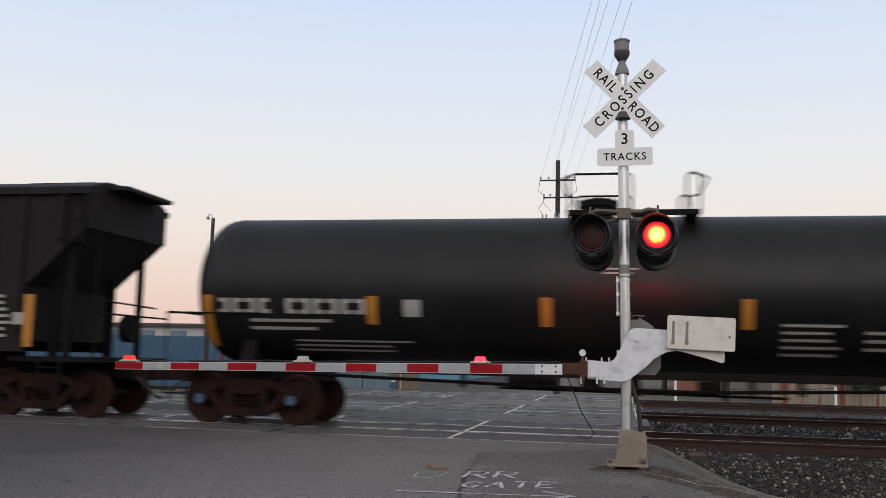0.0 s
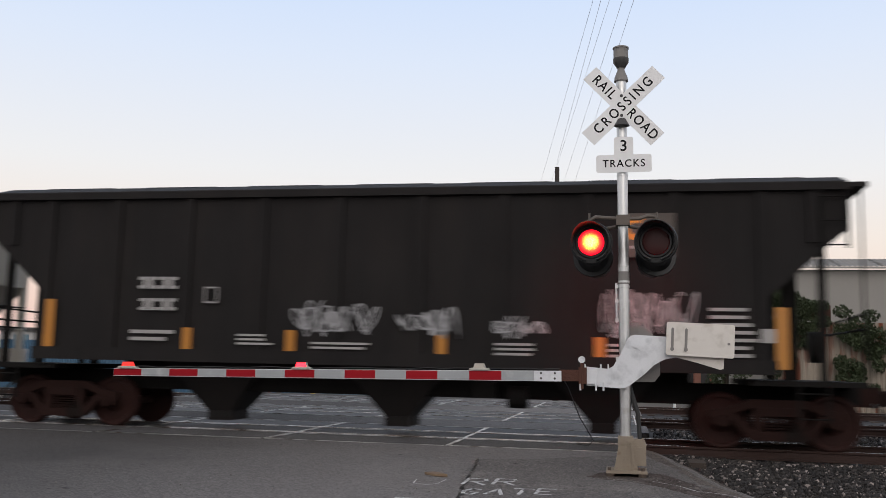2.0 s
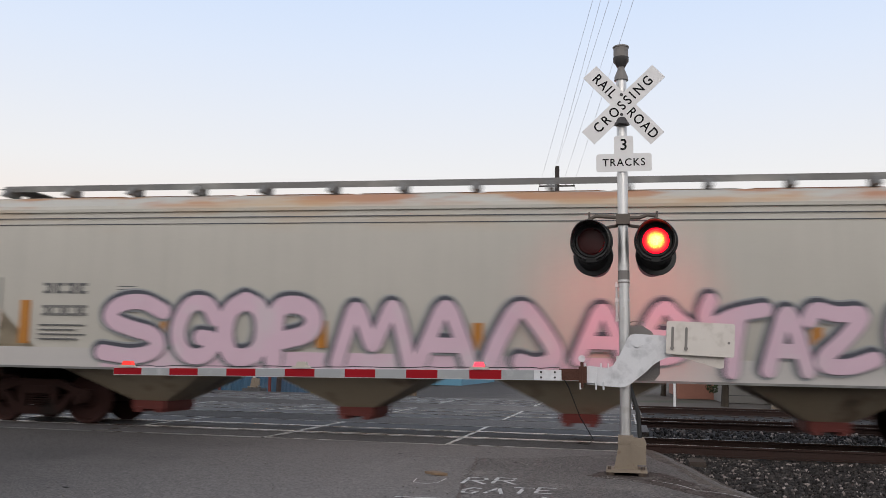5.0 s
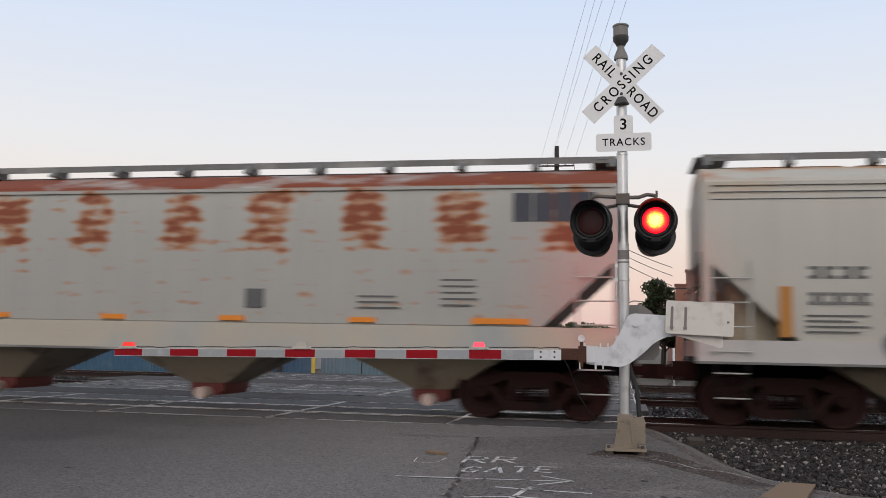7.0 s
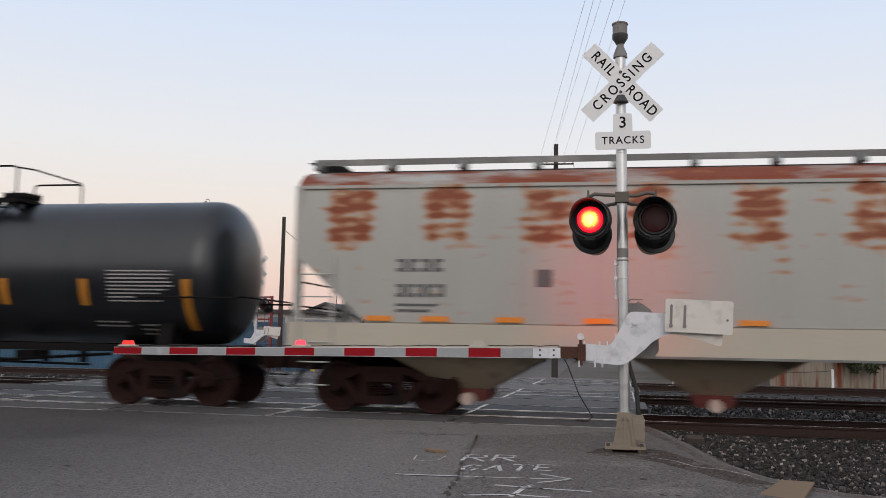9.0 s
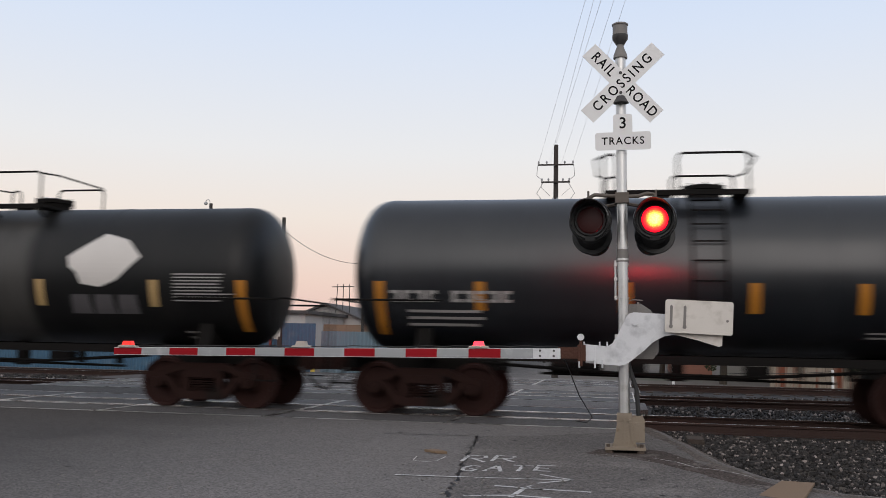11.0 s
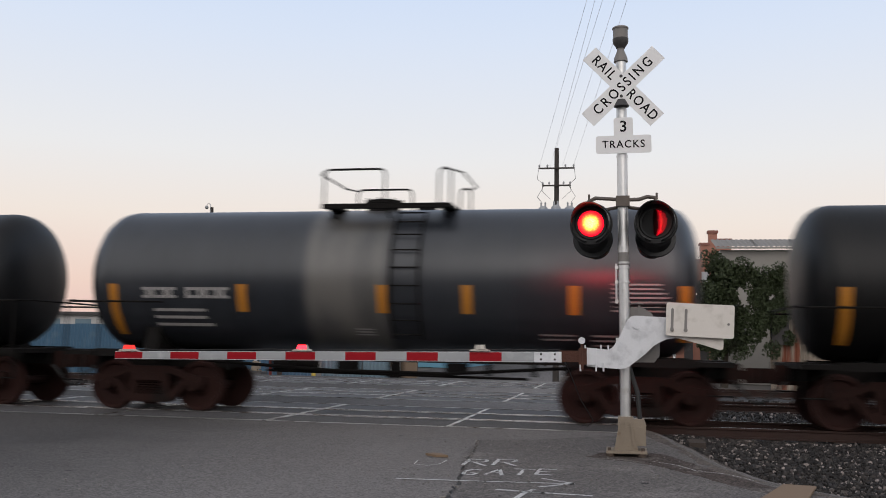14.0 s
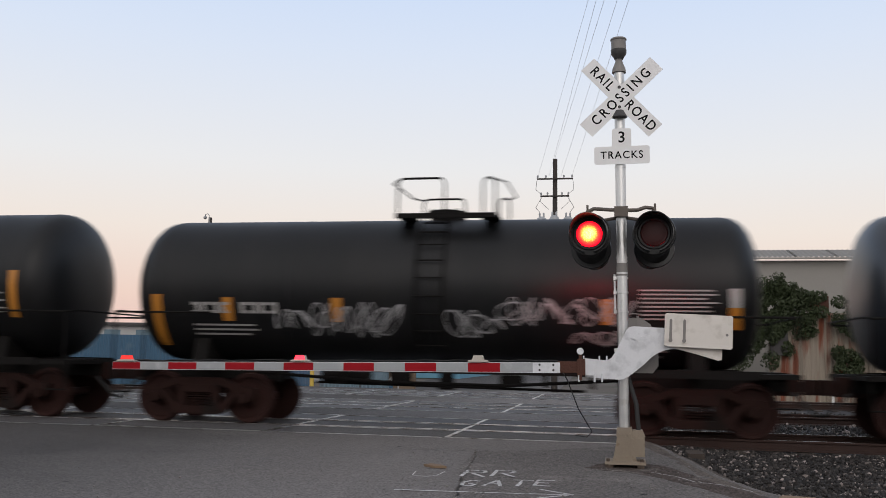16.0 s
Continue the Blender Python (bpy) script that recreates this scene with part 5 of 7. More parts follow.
def covered_hopper(label, half, paint, sill, bays, seed, refl, sill_z, caps=False, low_white=False):
    """Long grey covered hopper with smooth sides."""
    car = thing("covered_hopper", pose(0, TRACK_Y[0], RAIL_Z), label, "hopper car", "freight train")
    L = 9.78
    xm = lambda z: 8.45 + (z - 1.6) * 1.09 if z < 2.80 else L
    prof = [(-1.52, sill_z[1]), (-1.54, 1.62), (-1.56, 2.2), (-1.565, 2.799), (-1.565, 2.801), (-1.56, 3.4), (-1.535, 3.8), (-1.50, 4.02), (-1.44, 4.14), (-1.2, 4.30), (-0.9, 4.40), (-0.4, 4.46)]
    bm = bmesh.new()
    hopper_side(prof, xm, bm)
    part("body", bm, paint, car, "smooth-sided steel hopper body", smooth=25)
    # roof-edge bead and centre trough with hatches
    each("roof_bead", boxes(*[(-L - 0.02, L + 0.02, *sorted((s * 1.49, s * 1.545)), 4.0, 4.06) for s in (-1, 1)]), paint, car)
    if caps:
        each("hatch_coaming", boxes((-L + 0.1, L - 0.1, -0.50, 0.50, 4.42, 4.50)), M["walk"], car, "grey hatch trough along the roof")
    if not caps:
        each("side_seam", boxes(*[(-L + 0.02, L - 0.02, -1.55, -1.535, z, z + 0.012) for z in (3.76, 3.88)]), M["outline"], car)
    each("hatch", boxes(*[(-9.5 + i * 2.4, -7.3 + i * 2.4, -0.36, 0.36, 4.44, 4.52) for i in range(8)]), paint, car)
    running_boards(car, L - 0.05, 4.66, paint, M["walk"], 1.38)
    # side sills and end platforms
    for s in (-1, 1):
        each("side_sill", boxes((-L - 0.12, L + 0.12, *sorted((s * 1.50, s * 1.58)), *sill_z)), sill, car, "pale side sill")
        each("sill_lip", boxes((-L - 0.12, L + 0.12, *sorted((s * 1.46, s * 1.62)), sill_z[0] - 0.04, sill_z[0])), M["walk"], car)
        for yy in (-1.5, 1.5):
            each("corner_post", [lambda bm: prism(bm, [(s * (L - 0.12), sill_z[0]), (s * (L + 0.02), sill_z[0]), (s * (L + 0.02), 4.05), (s * (L - 0.12), 4.05)], "y", yy - 0.055, yy + 0.055)], paint, car)
            if not caps:
                each("bolster_web", [lambda bm: prism(bm, [(s * (L - 1.30), 1.14), (s * (L - 0.42), 1.14), (s * (L - 0.42), 2.42), (s * (L - 0.50), 2.48), (s * (L - 0.72), 2.25), (s * (L - 1.24), 1.6)], "y", yy * 0.72 - 0.04, yy * 0.72 + 0.04)], M["bay_tan"], car)
        each("end_platform", boxes((*sorted((s * (half - 0.6), s * (L + 0.1))), -1.45, 1.45, 1.06, 1.14)), M["under"], car)
        each("draft_sill", boxes((*sorted((s * (half - 1.2), s * (L + 0.05))), -0.3, 0.3, 0.78, 1.058)), M["under"], car)
        each("brake_stand", boxes((s * (L - 0.9) - 0.3, s * (L - 0.9) + 0.3, -0.6, 0.6, 1.142, 1.5)), M["under"], car)
        e = s * (L + 0.06)
        each("hand_rail", [lambda bm, p=p: tube(bm, p, 0.018, 6) for p in ([(e, -1.4, 1.9), (e, 1.4, 1.9)], [(e, -1.4, 2.35), (e, 1.4, 2.35)], [(e, -1.4, 1.1), (e, -1.4, 2.9)])], M["under"], car, smooth=35)
    for s in (-1, 1):
        end_ladder(car, s * (L - 0.42), 1.2, 2.75, M["walk2"], 0.62, -1.60)
        end_ladder(car, s * (L - 0.42), 0.45, 1.05, M["under"], 0.50, -1.60, M["walk2"])
    for s in (-1, 1):
        add_coupler(car, L, half + 2.1, s)
    for x in bays:
        bm = bmesh.new()
        bay(bm, x, 0.45, sill_z[0], 1.50, 0.33, 1.35, 0.55)
        b = part("hopper_bay", bm, M["bay_tan"], car, "dusty tan discharge bay")
        bm = bmesh.new()
        box(bm, x - 0.34, x + 0.34, -0.62, 0.62, 0.30, 0.46)
        box(bm, x - 0.28, x - 0.14, -0.66, 0.66, 0.24, 0.34)
        box(bm, x + 0.14, x + 0.28, -0.66, 0.66, 0.24, 0.34)
        part("outlet_gate", bm, M["redgate"], b, "red rusty outlet gate")
        if caps:
            bm = bmesh.new()
            cyl(bm, (x + 0.0, -0.95, 0.29), (x + 0.0, -0.6, 0.29), 0.11, 16)
            part("outlet_cap", bm, M["outlet"], b, "pale round outlet cap")
    for x0, x1, z0, z1 in refl:
        bm = bmesh.new()
        box(bm, x0, x1, -1.585 if z0 < 1.66 else -1.572, -1.54, z0, z1)
        part("reflector", bm, M["orange2"] if caps else M["orange"], car, "orange reflective marker", smooth=0)
    add_trucks(car, half)
    return car


M["walk"] = mat("weathered_walkway_steel", (0.15, 0.15, 0.145), 0.6, vary=0.35, scale=2, fine=30, stain=(0.3, 0.3, 0.28), stain_scale=0.8)
M["walk2"] = mat("pale_ladder_paint", (0.42, 0.41, 0.38), 0.6, vary=0.15)


def dark_hopper(label, half):
    """Ribbed dark hopper with a slab roof."""
    car = thing("dark_hopper", pose(0, TRACK_Y[0], RAIL_Z), label, "hopper car", "freight train")
    L = 7.87
    off = -0.25
    xm = lambda z: 6.60 if z < 2.50 else (6.60 + (z - 2.5) * 1.10 if z < 3.62 else L)
    prof = [(-1.50, 1.46), (-1.50, 2.499), (-1.50, 2.501), (-1.50, 3.619), (-1.50, 3.62), (-1.50, 4.30), (-1.45, 4.43), (-0.9, 4.60), (-0.3, 4.63)]
    bm = bmesh.new()
    hopper_side(prof, xm, bm)
    body = part("body", bm, M["hop_dark"], car, "dark brown ribbed hopper body", at=pose(off, 0, 0), smooth=20)
    for s in (-1, 1):
        for x in (-7.3, -6.5, -5.1, -3.65, -2.2, -0.75, 0.75, 2.2, 3.65, 5.1, 6.5, 7.3):
            zlow = 1.46 if abs(x) < 6.6 else 3.4
            each("side_rib", boxes((x - 0.07, x + 0.07, *sorted((s * 1.50, s * 1.56)), zlow, 4.28)), M["hop_dark"], body)
        each("top_chord", boxes((-L - 0.02, L + 0.02, *sorted((s * 1.48, s * 1.60)), 4.26, 4.38)), M["hop_dark"], body)
        each("side_sill", boxes((-6.7, 6.7, *sorted((s * 1.49, s * 1.585)), 1.24, 1.47)), M["hop_dark"], body)
    each("roof_hatch", boxes(*[(-7.35 + i * 2.2, -5.85 + i * 2.2, -0.5, 0.5, 4.60, 4.69) for i in range(7)]), M["hop_dark"], body)
    for s in (-1, 1):
        each("end_roof_board", boxes((*sorted((s * L, s * (L + 0.45))), -0.9, 0.9, 4.44, 4.52)), M["hop_dark"], body)
    for s in (-1, 1):
        each("end_platform", boxes((*sorted((off + s * 6.3, off + s * (L + 0.25))), -1.42, 1.42, 1.06, 1.15)), M["under"], car)
        each("draft_sill", boxes((*sorted((off + s * (half - 1.1), off + s * (L + 0.35))), -0.3, 0.3, 0.76, 1.06)), M["under"], car)
        each("centre_sill", boxes((*sorted((off, off + s * (half - 1.1))), -0.42, 0.42, 0.70, 1.24)), M["under"], car)
        each("end_post", boxes(*[(off + s * 7.45 - 0.06, off + s * 7.45 + 0.06, yy - 0.05, yy + 0.05, 1.15, 3.6) for yy in (-1.3, 1.3)]), M["under"], car)
        each("bolster_post", boxes(*[(off + s * 6.95 - 0.09, off + s * 6.95 + 0.09, yy - 0.05, yy + 0.05, 1.15, 3.0) for yy in (-0.97, 0.97)]), M["under"], car)
        e = off + s * (L + 0.2)
        each("hand_rail", [lambda bm, p=p: tube(bm, p, 0.02, 6) for p in ([(e, -1.4, 2.0), (e, 1.4, 2.0)], [(e, -1.4, 2.25), (e, 0.9, 2.2)], [(e, -1.4, 1.1), (e, -1.4, 4.3)])], M["under"], car, smooth=35)
        each("brake_wheel", [lambda bm: cyl(bm, (off + s * (L - 0.3), 0.55, 1.75), (off + s * (L - 0.1), 0.55, 1.75), 0.28, 16)], M["under"], car, smooth=35)
    end_ladder(car, off + L - 0.25, 3.3, 4.3, M["under"], 0.4, -1.58)
    end_ladder(car, off + 7.25, 0.5, 1.1, M["under"], 0.45, -1.5)
    end_ladder(car, off - 7.25, 0.5, 1.1, M["under"], 0.45, -1.5)
    for s in (-1, 1):
        add_coupler(car, 7.7, half + 2.1, s)
    for x in (-3.62, -0.1, 3.65):
        bm = bmesh.new()
        bay(bm, x, 0.30, 1.30, 1.05, 0.22, 0.85, 0.4)
        box(bm, x - 0.24, x + 0.24, -0.42, 0.42, 0.14, 0.32)
        part("hopper_bay", bm, M["hop_dark"], car, "dark discharge bay")
    each("air_reservoir", [lambda bm: cyl(bm, (2.0, -0.8, 0.75), (2.35, -0.8, 0.75), 0.2, 14)], M["under"], car, smooth=35)
    each("brake_valve", boxes((1.4, 1.8, -0.9, -0.5, 0.72, 1.0)), M["under"], car)
    y = -1.565
    for x, z0, z1, w in ((6.53, 1.33, 2.33, 0.2), (-6.63, 1.40, 2.36, 0.2), (3.62, 1.35, 1.80, 0.18), (0.92, 1.35, 1.80, 0.18), (-1.83, 1.40, 1.84, 0.18), (-3.82, 1.42, 1.86, 0.18)):
        bm = bmesh.new()
        box(bm, x - w / 2, x + w / 2, y - 0.004, y + 0.004, z0, z1)
        part("reflector", bm, M["orange"], car, "yellow reflective marker", smooth=0)
    bm = bmesh.new()
    for n, a in enumerate(((-4.83, 2.68, 4, 0.2, 0.22), (-4.80, 2.28, 4, 0.19, 0.22))):
        char_bars(bm, *a, y, gap=0.18)
    line_bars(bm, -4.95, -4.05, 1.58, 1.84, 2, y, 1, 0.5)
    line_bars(bm, -2.85, -2.15, 1.55, 1.78, 3, y, 2, 0.5)
    line_bars(bm, -1.45, -0.3, 1.5, 1.66, 2, y, 3, 0.5)
    line_bars(bm, 1.85, 2.55, 1.45, 1.70, 3, y, 4, 0.5)
    line_bars(bm, 3.75, 4.5, 1.45, 1.72, 3, y, 5, 0.5)
    line_bars(bm, 5.4, 6.15, 1.35, 2.35, 8, y, 6, 0.45)
    char_bars(bm, -3.52, 2.46, 1, 0.34, 0.30, y)
    tagged(part("stencil", bm, M["white"], car, "white car lettering, unreadable", smooth=0), kind="stuff")
    bm = bmesh.new()
    char_bars(bm, -3.49, 2.46, 1, 0.27, 0.24, y - 0.004)
    part("stencil_centre", bm, M["under"], car, smooth=0)
    bm = bmesh.new()
    box(bm, 3.98, 4.86, y - 0.003, y + 0.003, 3.15, 3.90)
    emblem = part("emblem_panel", bm, M["emblem_brown"], car, "faded brown emblem panel", smooth=0)
    bm = bmesh.new()
    n = 20
    for i in range(n):
        a0, a1 = radians(50 + 260 * i / n), radians(50 + 260 * (i + 1) / n)
        v = [bm.verts.new((4.2 + rr * math.cos(a), y - 0.007, 3.64 + rr * math.sin(a))) for rr, a in ((0.1, a0), (0.2, a0), (0.2, a1), (0.1, a1))]
        bm.faces.new(v)
    part("emblem_ring", bm, M["orange2"], emblem, "orange open ring", smooth=0)
    bm = bmesh.new()
    char_bars(bm, 4.42, 3.62, 4, 0.1, 0.07, y - 0.004)
    char_bars(bm, 4.08, 3.32, 3, 0.14, 0.05, y - 0.004)
    char_bars(bm, 4.38, 3.25, 3, 0.13, 0.12, y - 0.004)
    tagged(part("stencil", bm, M["white"], emblem, smooth=0), kind="stuff")
    for k, (x0, x1, z0, z1, n) in enumerate(((-1.75, -0.30, 1.75, 2.36, 5), (0.12, 1.15, 1.72, 2.3, 4), (1.85, 2.7, 1.75, 2.15, 3), (3.72, 5.1, 1.8, 2.62, 5))):
        bm = bmesh.new()
        scribble(bm, x0, x1, z0, z1, y - 0.003, n, 30 + k, 0.014)
        tagged(part("spray_tag", bm, M["spray"], car, "white spray-painted tag", smooth=0), kind="stuff")
    bm = bmesh.new()
    box(bm, 6.2, 6.42, y - 0.004, y + 0.004, 1.75, 1.98)
    part("routing_card", bm, M["white"], car, "white routing card", smooth=0)
    add_trucks(car, half)
    return car


M["emblem_brown"] = mat("faded_brown_panel", (0.07, 0.055, 0.045), 0.6, vary=0.15)
# ---- beyond the tracks: fences, sheds, poles, trees ----
FAR_Z = -0.5
M.update(
    blue=mat("blue_corrugated_metal", (0.035, 0.095, 0.16), 0.6, vary=0.25, scale=0.8, fine=10, bump=0.1, stain=(0.10, 0.15, 0.19), stain_scale=0.6),
    bluegrey=mat("faded_blue_metal", (0.12, 0.18, 0.22), 0.65, vary=0.2, scale=0.8, fine=10, bump=0.1),
    skyblue=mat("light_blue_metal", (0.12, 0.30, 0.42), 0.6, vary=0.12, scale=0.4, fine=6, bump=0.05),
    offwhite=mat("dusty_white_paint", (0.42, 0.41, 0.40), 0.7, vary=0.15, scale=1, fine=10, bump=0.05),
    roofdark=mat("dark_roof_felt", (0.06, 0.055, 0.055), 0.8, vary=0.3, scale=1, fine=8),
    tanwall=mat("tan_block_wall", (0.20, 0.145, 0.10), 0.85, vary=0.15, scale=0.7, fine=8, bump=0.2),
    brick=mat("red_brick", (0.34, 0.155, 0.11), 0.85, vary=0.3, scale=1.4, fine=9, bump=0.3),
    coping=mat("brick_coping", (0.24, 0.10, 0.075), 0.8, vary=0.3, scale=2, fine=9),
    greywall=mat("pale_grey_cladding", (0.26, 0.245, 0.225), 0.75, vary=0.12, scale=0.6, fine=8, bump=0.05),
    rustsheet=mat("rusty_corrugated_sheet", (0.26, 0.22, 0.175), 0.8, vary=0.2, scale=1.2, fine=12, bump=0.1, stain=(0.17, 0.05, 0.025), stain_at=(0.48, 0.62), stain_scale=0.9, stretch=(3.0, 1, 0.35)),
    redpaint=mat("dull_red_steel", (0.14, 0.025, 0.02), 0.7, vary=0.3),
    yellow=mat("yellow_bollard_paint", (0.55, 0.40, 0.07), 0.6, vary=0.2),
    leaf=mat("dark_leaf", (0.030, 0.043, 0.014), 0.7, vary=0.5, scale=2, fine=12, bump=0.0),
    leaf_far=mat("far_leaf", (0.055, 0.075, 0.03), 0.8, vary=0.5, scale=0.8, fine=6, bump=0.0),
    bark=mat("bark", (0.05, 0.04, 0.03), 0.9, vary=0.4, scale=4, fine=20, bump=0.5),
    transformer=mat("grey_transformer_paint", (0.32, 0.33, 0.34), 0.5, vary=0.12),
    windowglow=mat("pale_window_board", (0.55, 0.55, 0.57), 0.4, vary=0.15, scale=3),
    streetlight=mat("lit_street_lamp", (0.8, 0.8, 0.8), 0.4, bump=0, emit=((1.0, 0.95, 0.85), 6.0)),
    cardboard=mat("brown_cardboard", (0.20, 0.135, 0.085), 0.85, vary=0.15, scale=5, fine=60, bump=0.1),
    chalk=mat("white_chalk_paint", (0.56, 0.55, 0.54), 0.85, vary=0.5, scale=14, fine=60, bump=0.0, stain=(0.09, 0.085, 0.08), stain_at=(0.54, 0.66), stain_scale=14),
    wire_pale=mat("pale_bare_wire", (0.80, 0.80, 0.84), 0.5, vary=0.1),
    wire=mat("cable_black", (0.03, 0.03, 0.032), 0.6, vary=0.1),
)


def far(X, z, Y):
    """A place seen along the line to (X, 46, z), set at the distance Y."""
    return X * Y / 46, Y, 1.25 + (z - 1.25) * Y / 46


def corrugated(name, x0, x1, y, z0, z1, material, label, category, pitch=0.2, depth=0.03, m=None):
    root = thing(name, pose(x0, y, z0), label, category)
    n = max(1, round((x1 - x0) / 2.4))
    w = (x1 - x0) / n
    bm = bmesh.new()
    pts, k = [], 0
    x = 0.0
    while x < w - 1e-6:
        pts += [(x, -depth), (x + pitch * 0.3, -depth), (x + pitch * 0.5, 0), (x + pitch * 0.8, 0)]
        x += pitch
    pts = [(min(a, w - 0.004), b) for a, b in pts]
    outline = pts + [(w - 0.004, 0.02), (0.0, 0.02)]
    prism(bm, outline, "z", 0, z1 - z0)
    me = finish(bm, "sheet", 0, (material,))
    rnd = random.Random(int(abs(x0) * 7))
    for i in range(n):
        s = new("sheet", me)
        s.parent = root
        s.matrix_basis = pose(i * w, rnd.uniform(-0.01, 0.01), rnd.uniform(-0.04, 0.0))
    bm = bmesh.new()
    box(bm, 0, x1 - x0, 0.02, 0.07, (z1 - z0) * 0.7, (z1 - z0) * 0.7 + 0.09)
    part("fence_rail", bm, M["redpaint"], root)
    return root


def utility_pole(X, top, Y, r, label, arms=(), base=None, insul=True):
    x, y, zt = far(X, top, Y)
    base = FAR_Z if base is None else base
    root = thing("utility_pole", pose(x, y, base), label, "utility pole", "utility poles")
    bm = bmesh.new()
    cyl(bm, (0, 0, 0), (0, 0, zt - base), r, 12, r * 0.68)
    part("pole", bm, M["wood"], root)
    for z46, hw, off in arms:
        z = far(X, z46, Y)[2] - base
        hw *= Y / 46
        bm = bmesh.new()
        box(bm, off - hw, off + hw, -r - 0.06, -r + 0.03, z - 0.035, z + 0.035)
        arm = part("cross_arm", bm, M["wood"], root, smooth=0)
        if insul:
            for s in (-0.95, -0.5, 0.5, 0.95):
                bm = bmesh.new()
                lathe(bm, [(z + 0.05, 0.02), (z + 0.1, 0.05), (z + 0.16, 0.05), (z + 0.2, 0.02)], "z", 8, (off + s * hw, -r - 0.02, 0))
                part("insulator", bm, M["transformer"], arm)
    return root


def cable(name, a, c, sag, r, label="sagging black overhead cable", material=None):
    a, c = Vector(a), Vector(c)
    bm = bmesh.new()
    pts = []
    for i in range(17):
        f = i / 16
        p = a.lerp(c, f)
        p.z -= sag * 4 * f * (1 - f)
        pts.append(p)
    tube(bm, pts, r, 5)
    ob = new(name, finish(bm, name, 35, (material or M["wire"],)))
    return tagged(ob, label, "cable", "overhead cables")


def leaf_mesh(name, centres, n, size, seed, material):
    """Many small bent leaves in clumps: centres are (place, radii)."""
    rnd = np.random.RandomState(seed)
    vs, fs = [], []
    for (c, rad) in centres:
        for _ in range(n):
            d = rnd.normal(size=3)
            d /= np.linalg.norm(d)
            p = np.array(c) + d * np.array(rad) * rnd.uniform(0.55, 1.08)
            u = rnd.normal(size=3)
            u /= np.linalg.norm(u)
            w = np.cross(u, rnd.normal(size=3))
            w /= np.linalg.norm(w)
            s = size * rnd.uniform(0.6, 1.3)
            k = len(vs)
            vs += [p - u * s, p - w * s * 0.5, p + u * s, p + w * s * 0.5]
            fs += [(k, k + 1, k + 2), (k, k + 2, k + 3)]
    me = bpy.data.meshes.new(name)
    me.from_pydata([tuple(v) for v in vs], [], fs)
    me.materials.append(material)
    return me


def tree(place, height, spread, seed, label, material, clumps=26, leaves=260, size=0.11, low=0.25):
    x, y, z = place
    root = thing("tree", pose(x, y, z), label, "tree", "trees")
    rnd = random.Random(seed)
    bm = bmesh.new()
    pts = [(0, 0, 0), (0.05 * spread, 0, height * 0.3), (-0.03 * spread, 0.05, height * 0.6), (0, 0, height * 0.85)]
    rr = [0.05 * height, 0.038 * height, 0.025 * height, 0.01 * height]
    for a, c, r0, r1 in zip(pts, pts[1:], rr, rr[1:]):
        cyl(bm, a, c, r0 * 0.6, 8, r1 * 0.6)
    cs = []
    for i in range(clumps):
        f = low + (1 - low) * (i + 0.5) / clumps
        wid = spread * math.sqrt(max(0.05, 1 - (2 * (f - low) / (1 - low) - 0.8) ** 2 / 1.6)) * rnd.uniform(0.25, 1.0)
        a = rnd.uniform(0, 6.283)
        c = (wid * math.cos(a) * 0.75, wid * math.sin(a) * 0.75, height * f * 0.96)
        q = spread * rnd.uniform(0.2, 0.38)
        cs.append((c, (q, q, q * 0.75)))
        if i % 3 == 0:
            cyl(bm, (0, 0, height * f * 0.6), c, 0.012 * height, 5, 0.004 * height)
    part("trunk", bm, M["bark"], root)
    crown = new("crown", leaf_mesh("crown", cs, leaves, size, seed, material))
    crown.parent = root
    return root


def vines(centres, seed, leaves=300, size=0.10):
    root = new("vines", leaf_mesh("vines", centres, leaves, size, seed, M["leaf"]))
    return tagged(root, "dark green ivy hanging over the rusty fence", "ivy", kind="stuff")


def gable_house(X0, X1, eave, peak, Y, depth, label, wall, roof, windows=2):
    x0, _, ze = far(X0, eave, Y)
    x1, _, zp = far(X1, peak, Y)
    root = thing("house", pose(x0, Y, FAR_Z), label, "house")
    ze, zp, w = ze - FAR_Z, zp - FAR_Z, x1 - x0
    bm = bmesh.new()
    prism(bm, [(0, 0), (w, 0), (w, ze), (w / 2, zp - 0.15), (0, ze)], "y", 0, depth)
    wl = part("wall", bm, wall, root, smooth=0)
    bm = bmesh.new()
    for a, c in (((-0.35, ze - 0.14), (w / 2, zp)), ((w + 0.35, ze - 0.14), (w / 2, zp))):
        prism(bm, [a, c, (c[0], c[1] - 0.16), (a[0], a[1] - 0.12)], "y", -0.4, depth + 0.4)
    part("roof", bm, roof, root, smooth=0)
    for i in range(windows):
        xx = w * (i + 0.6) / (windows + 0.2)
        bm = bmesh.new()
        box(bm, xx - 0.45, xx + 0.45, -0.05, 0.02, ze * 0.35, ze * 0.8)
        part("window", bm, M["roofdark"], root, smooth=0)
    return root


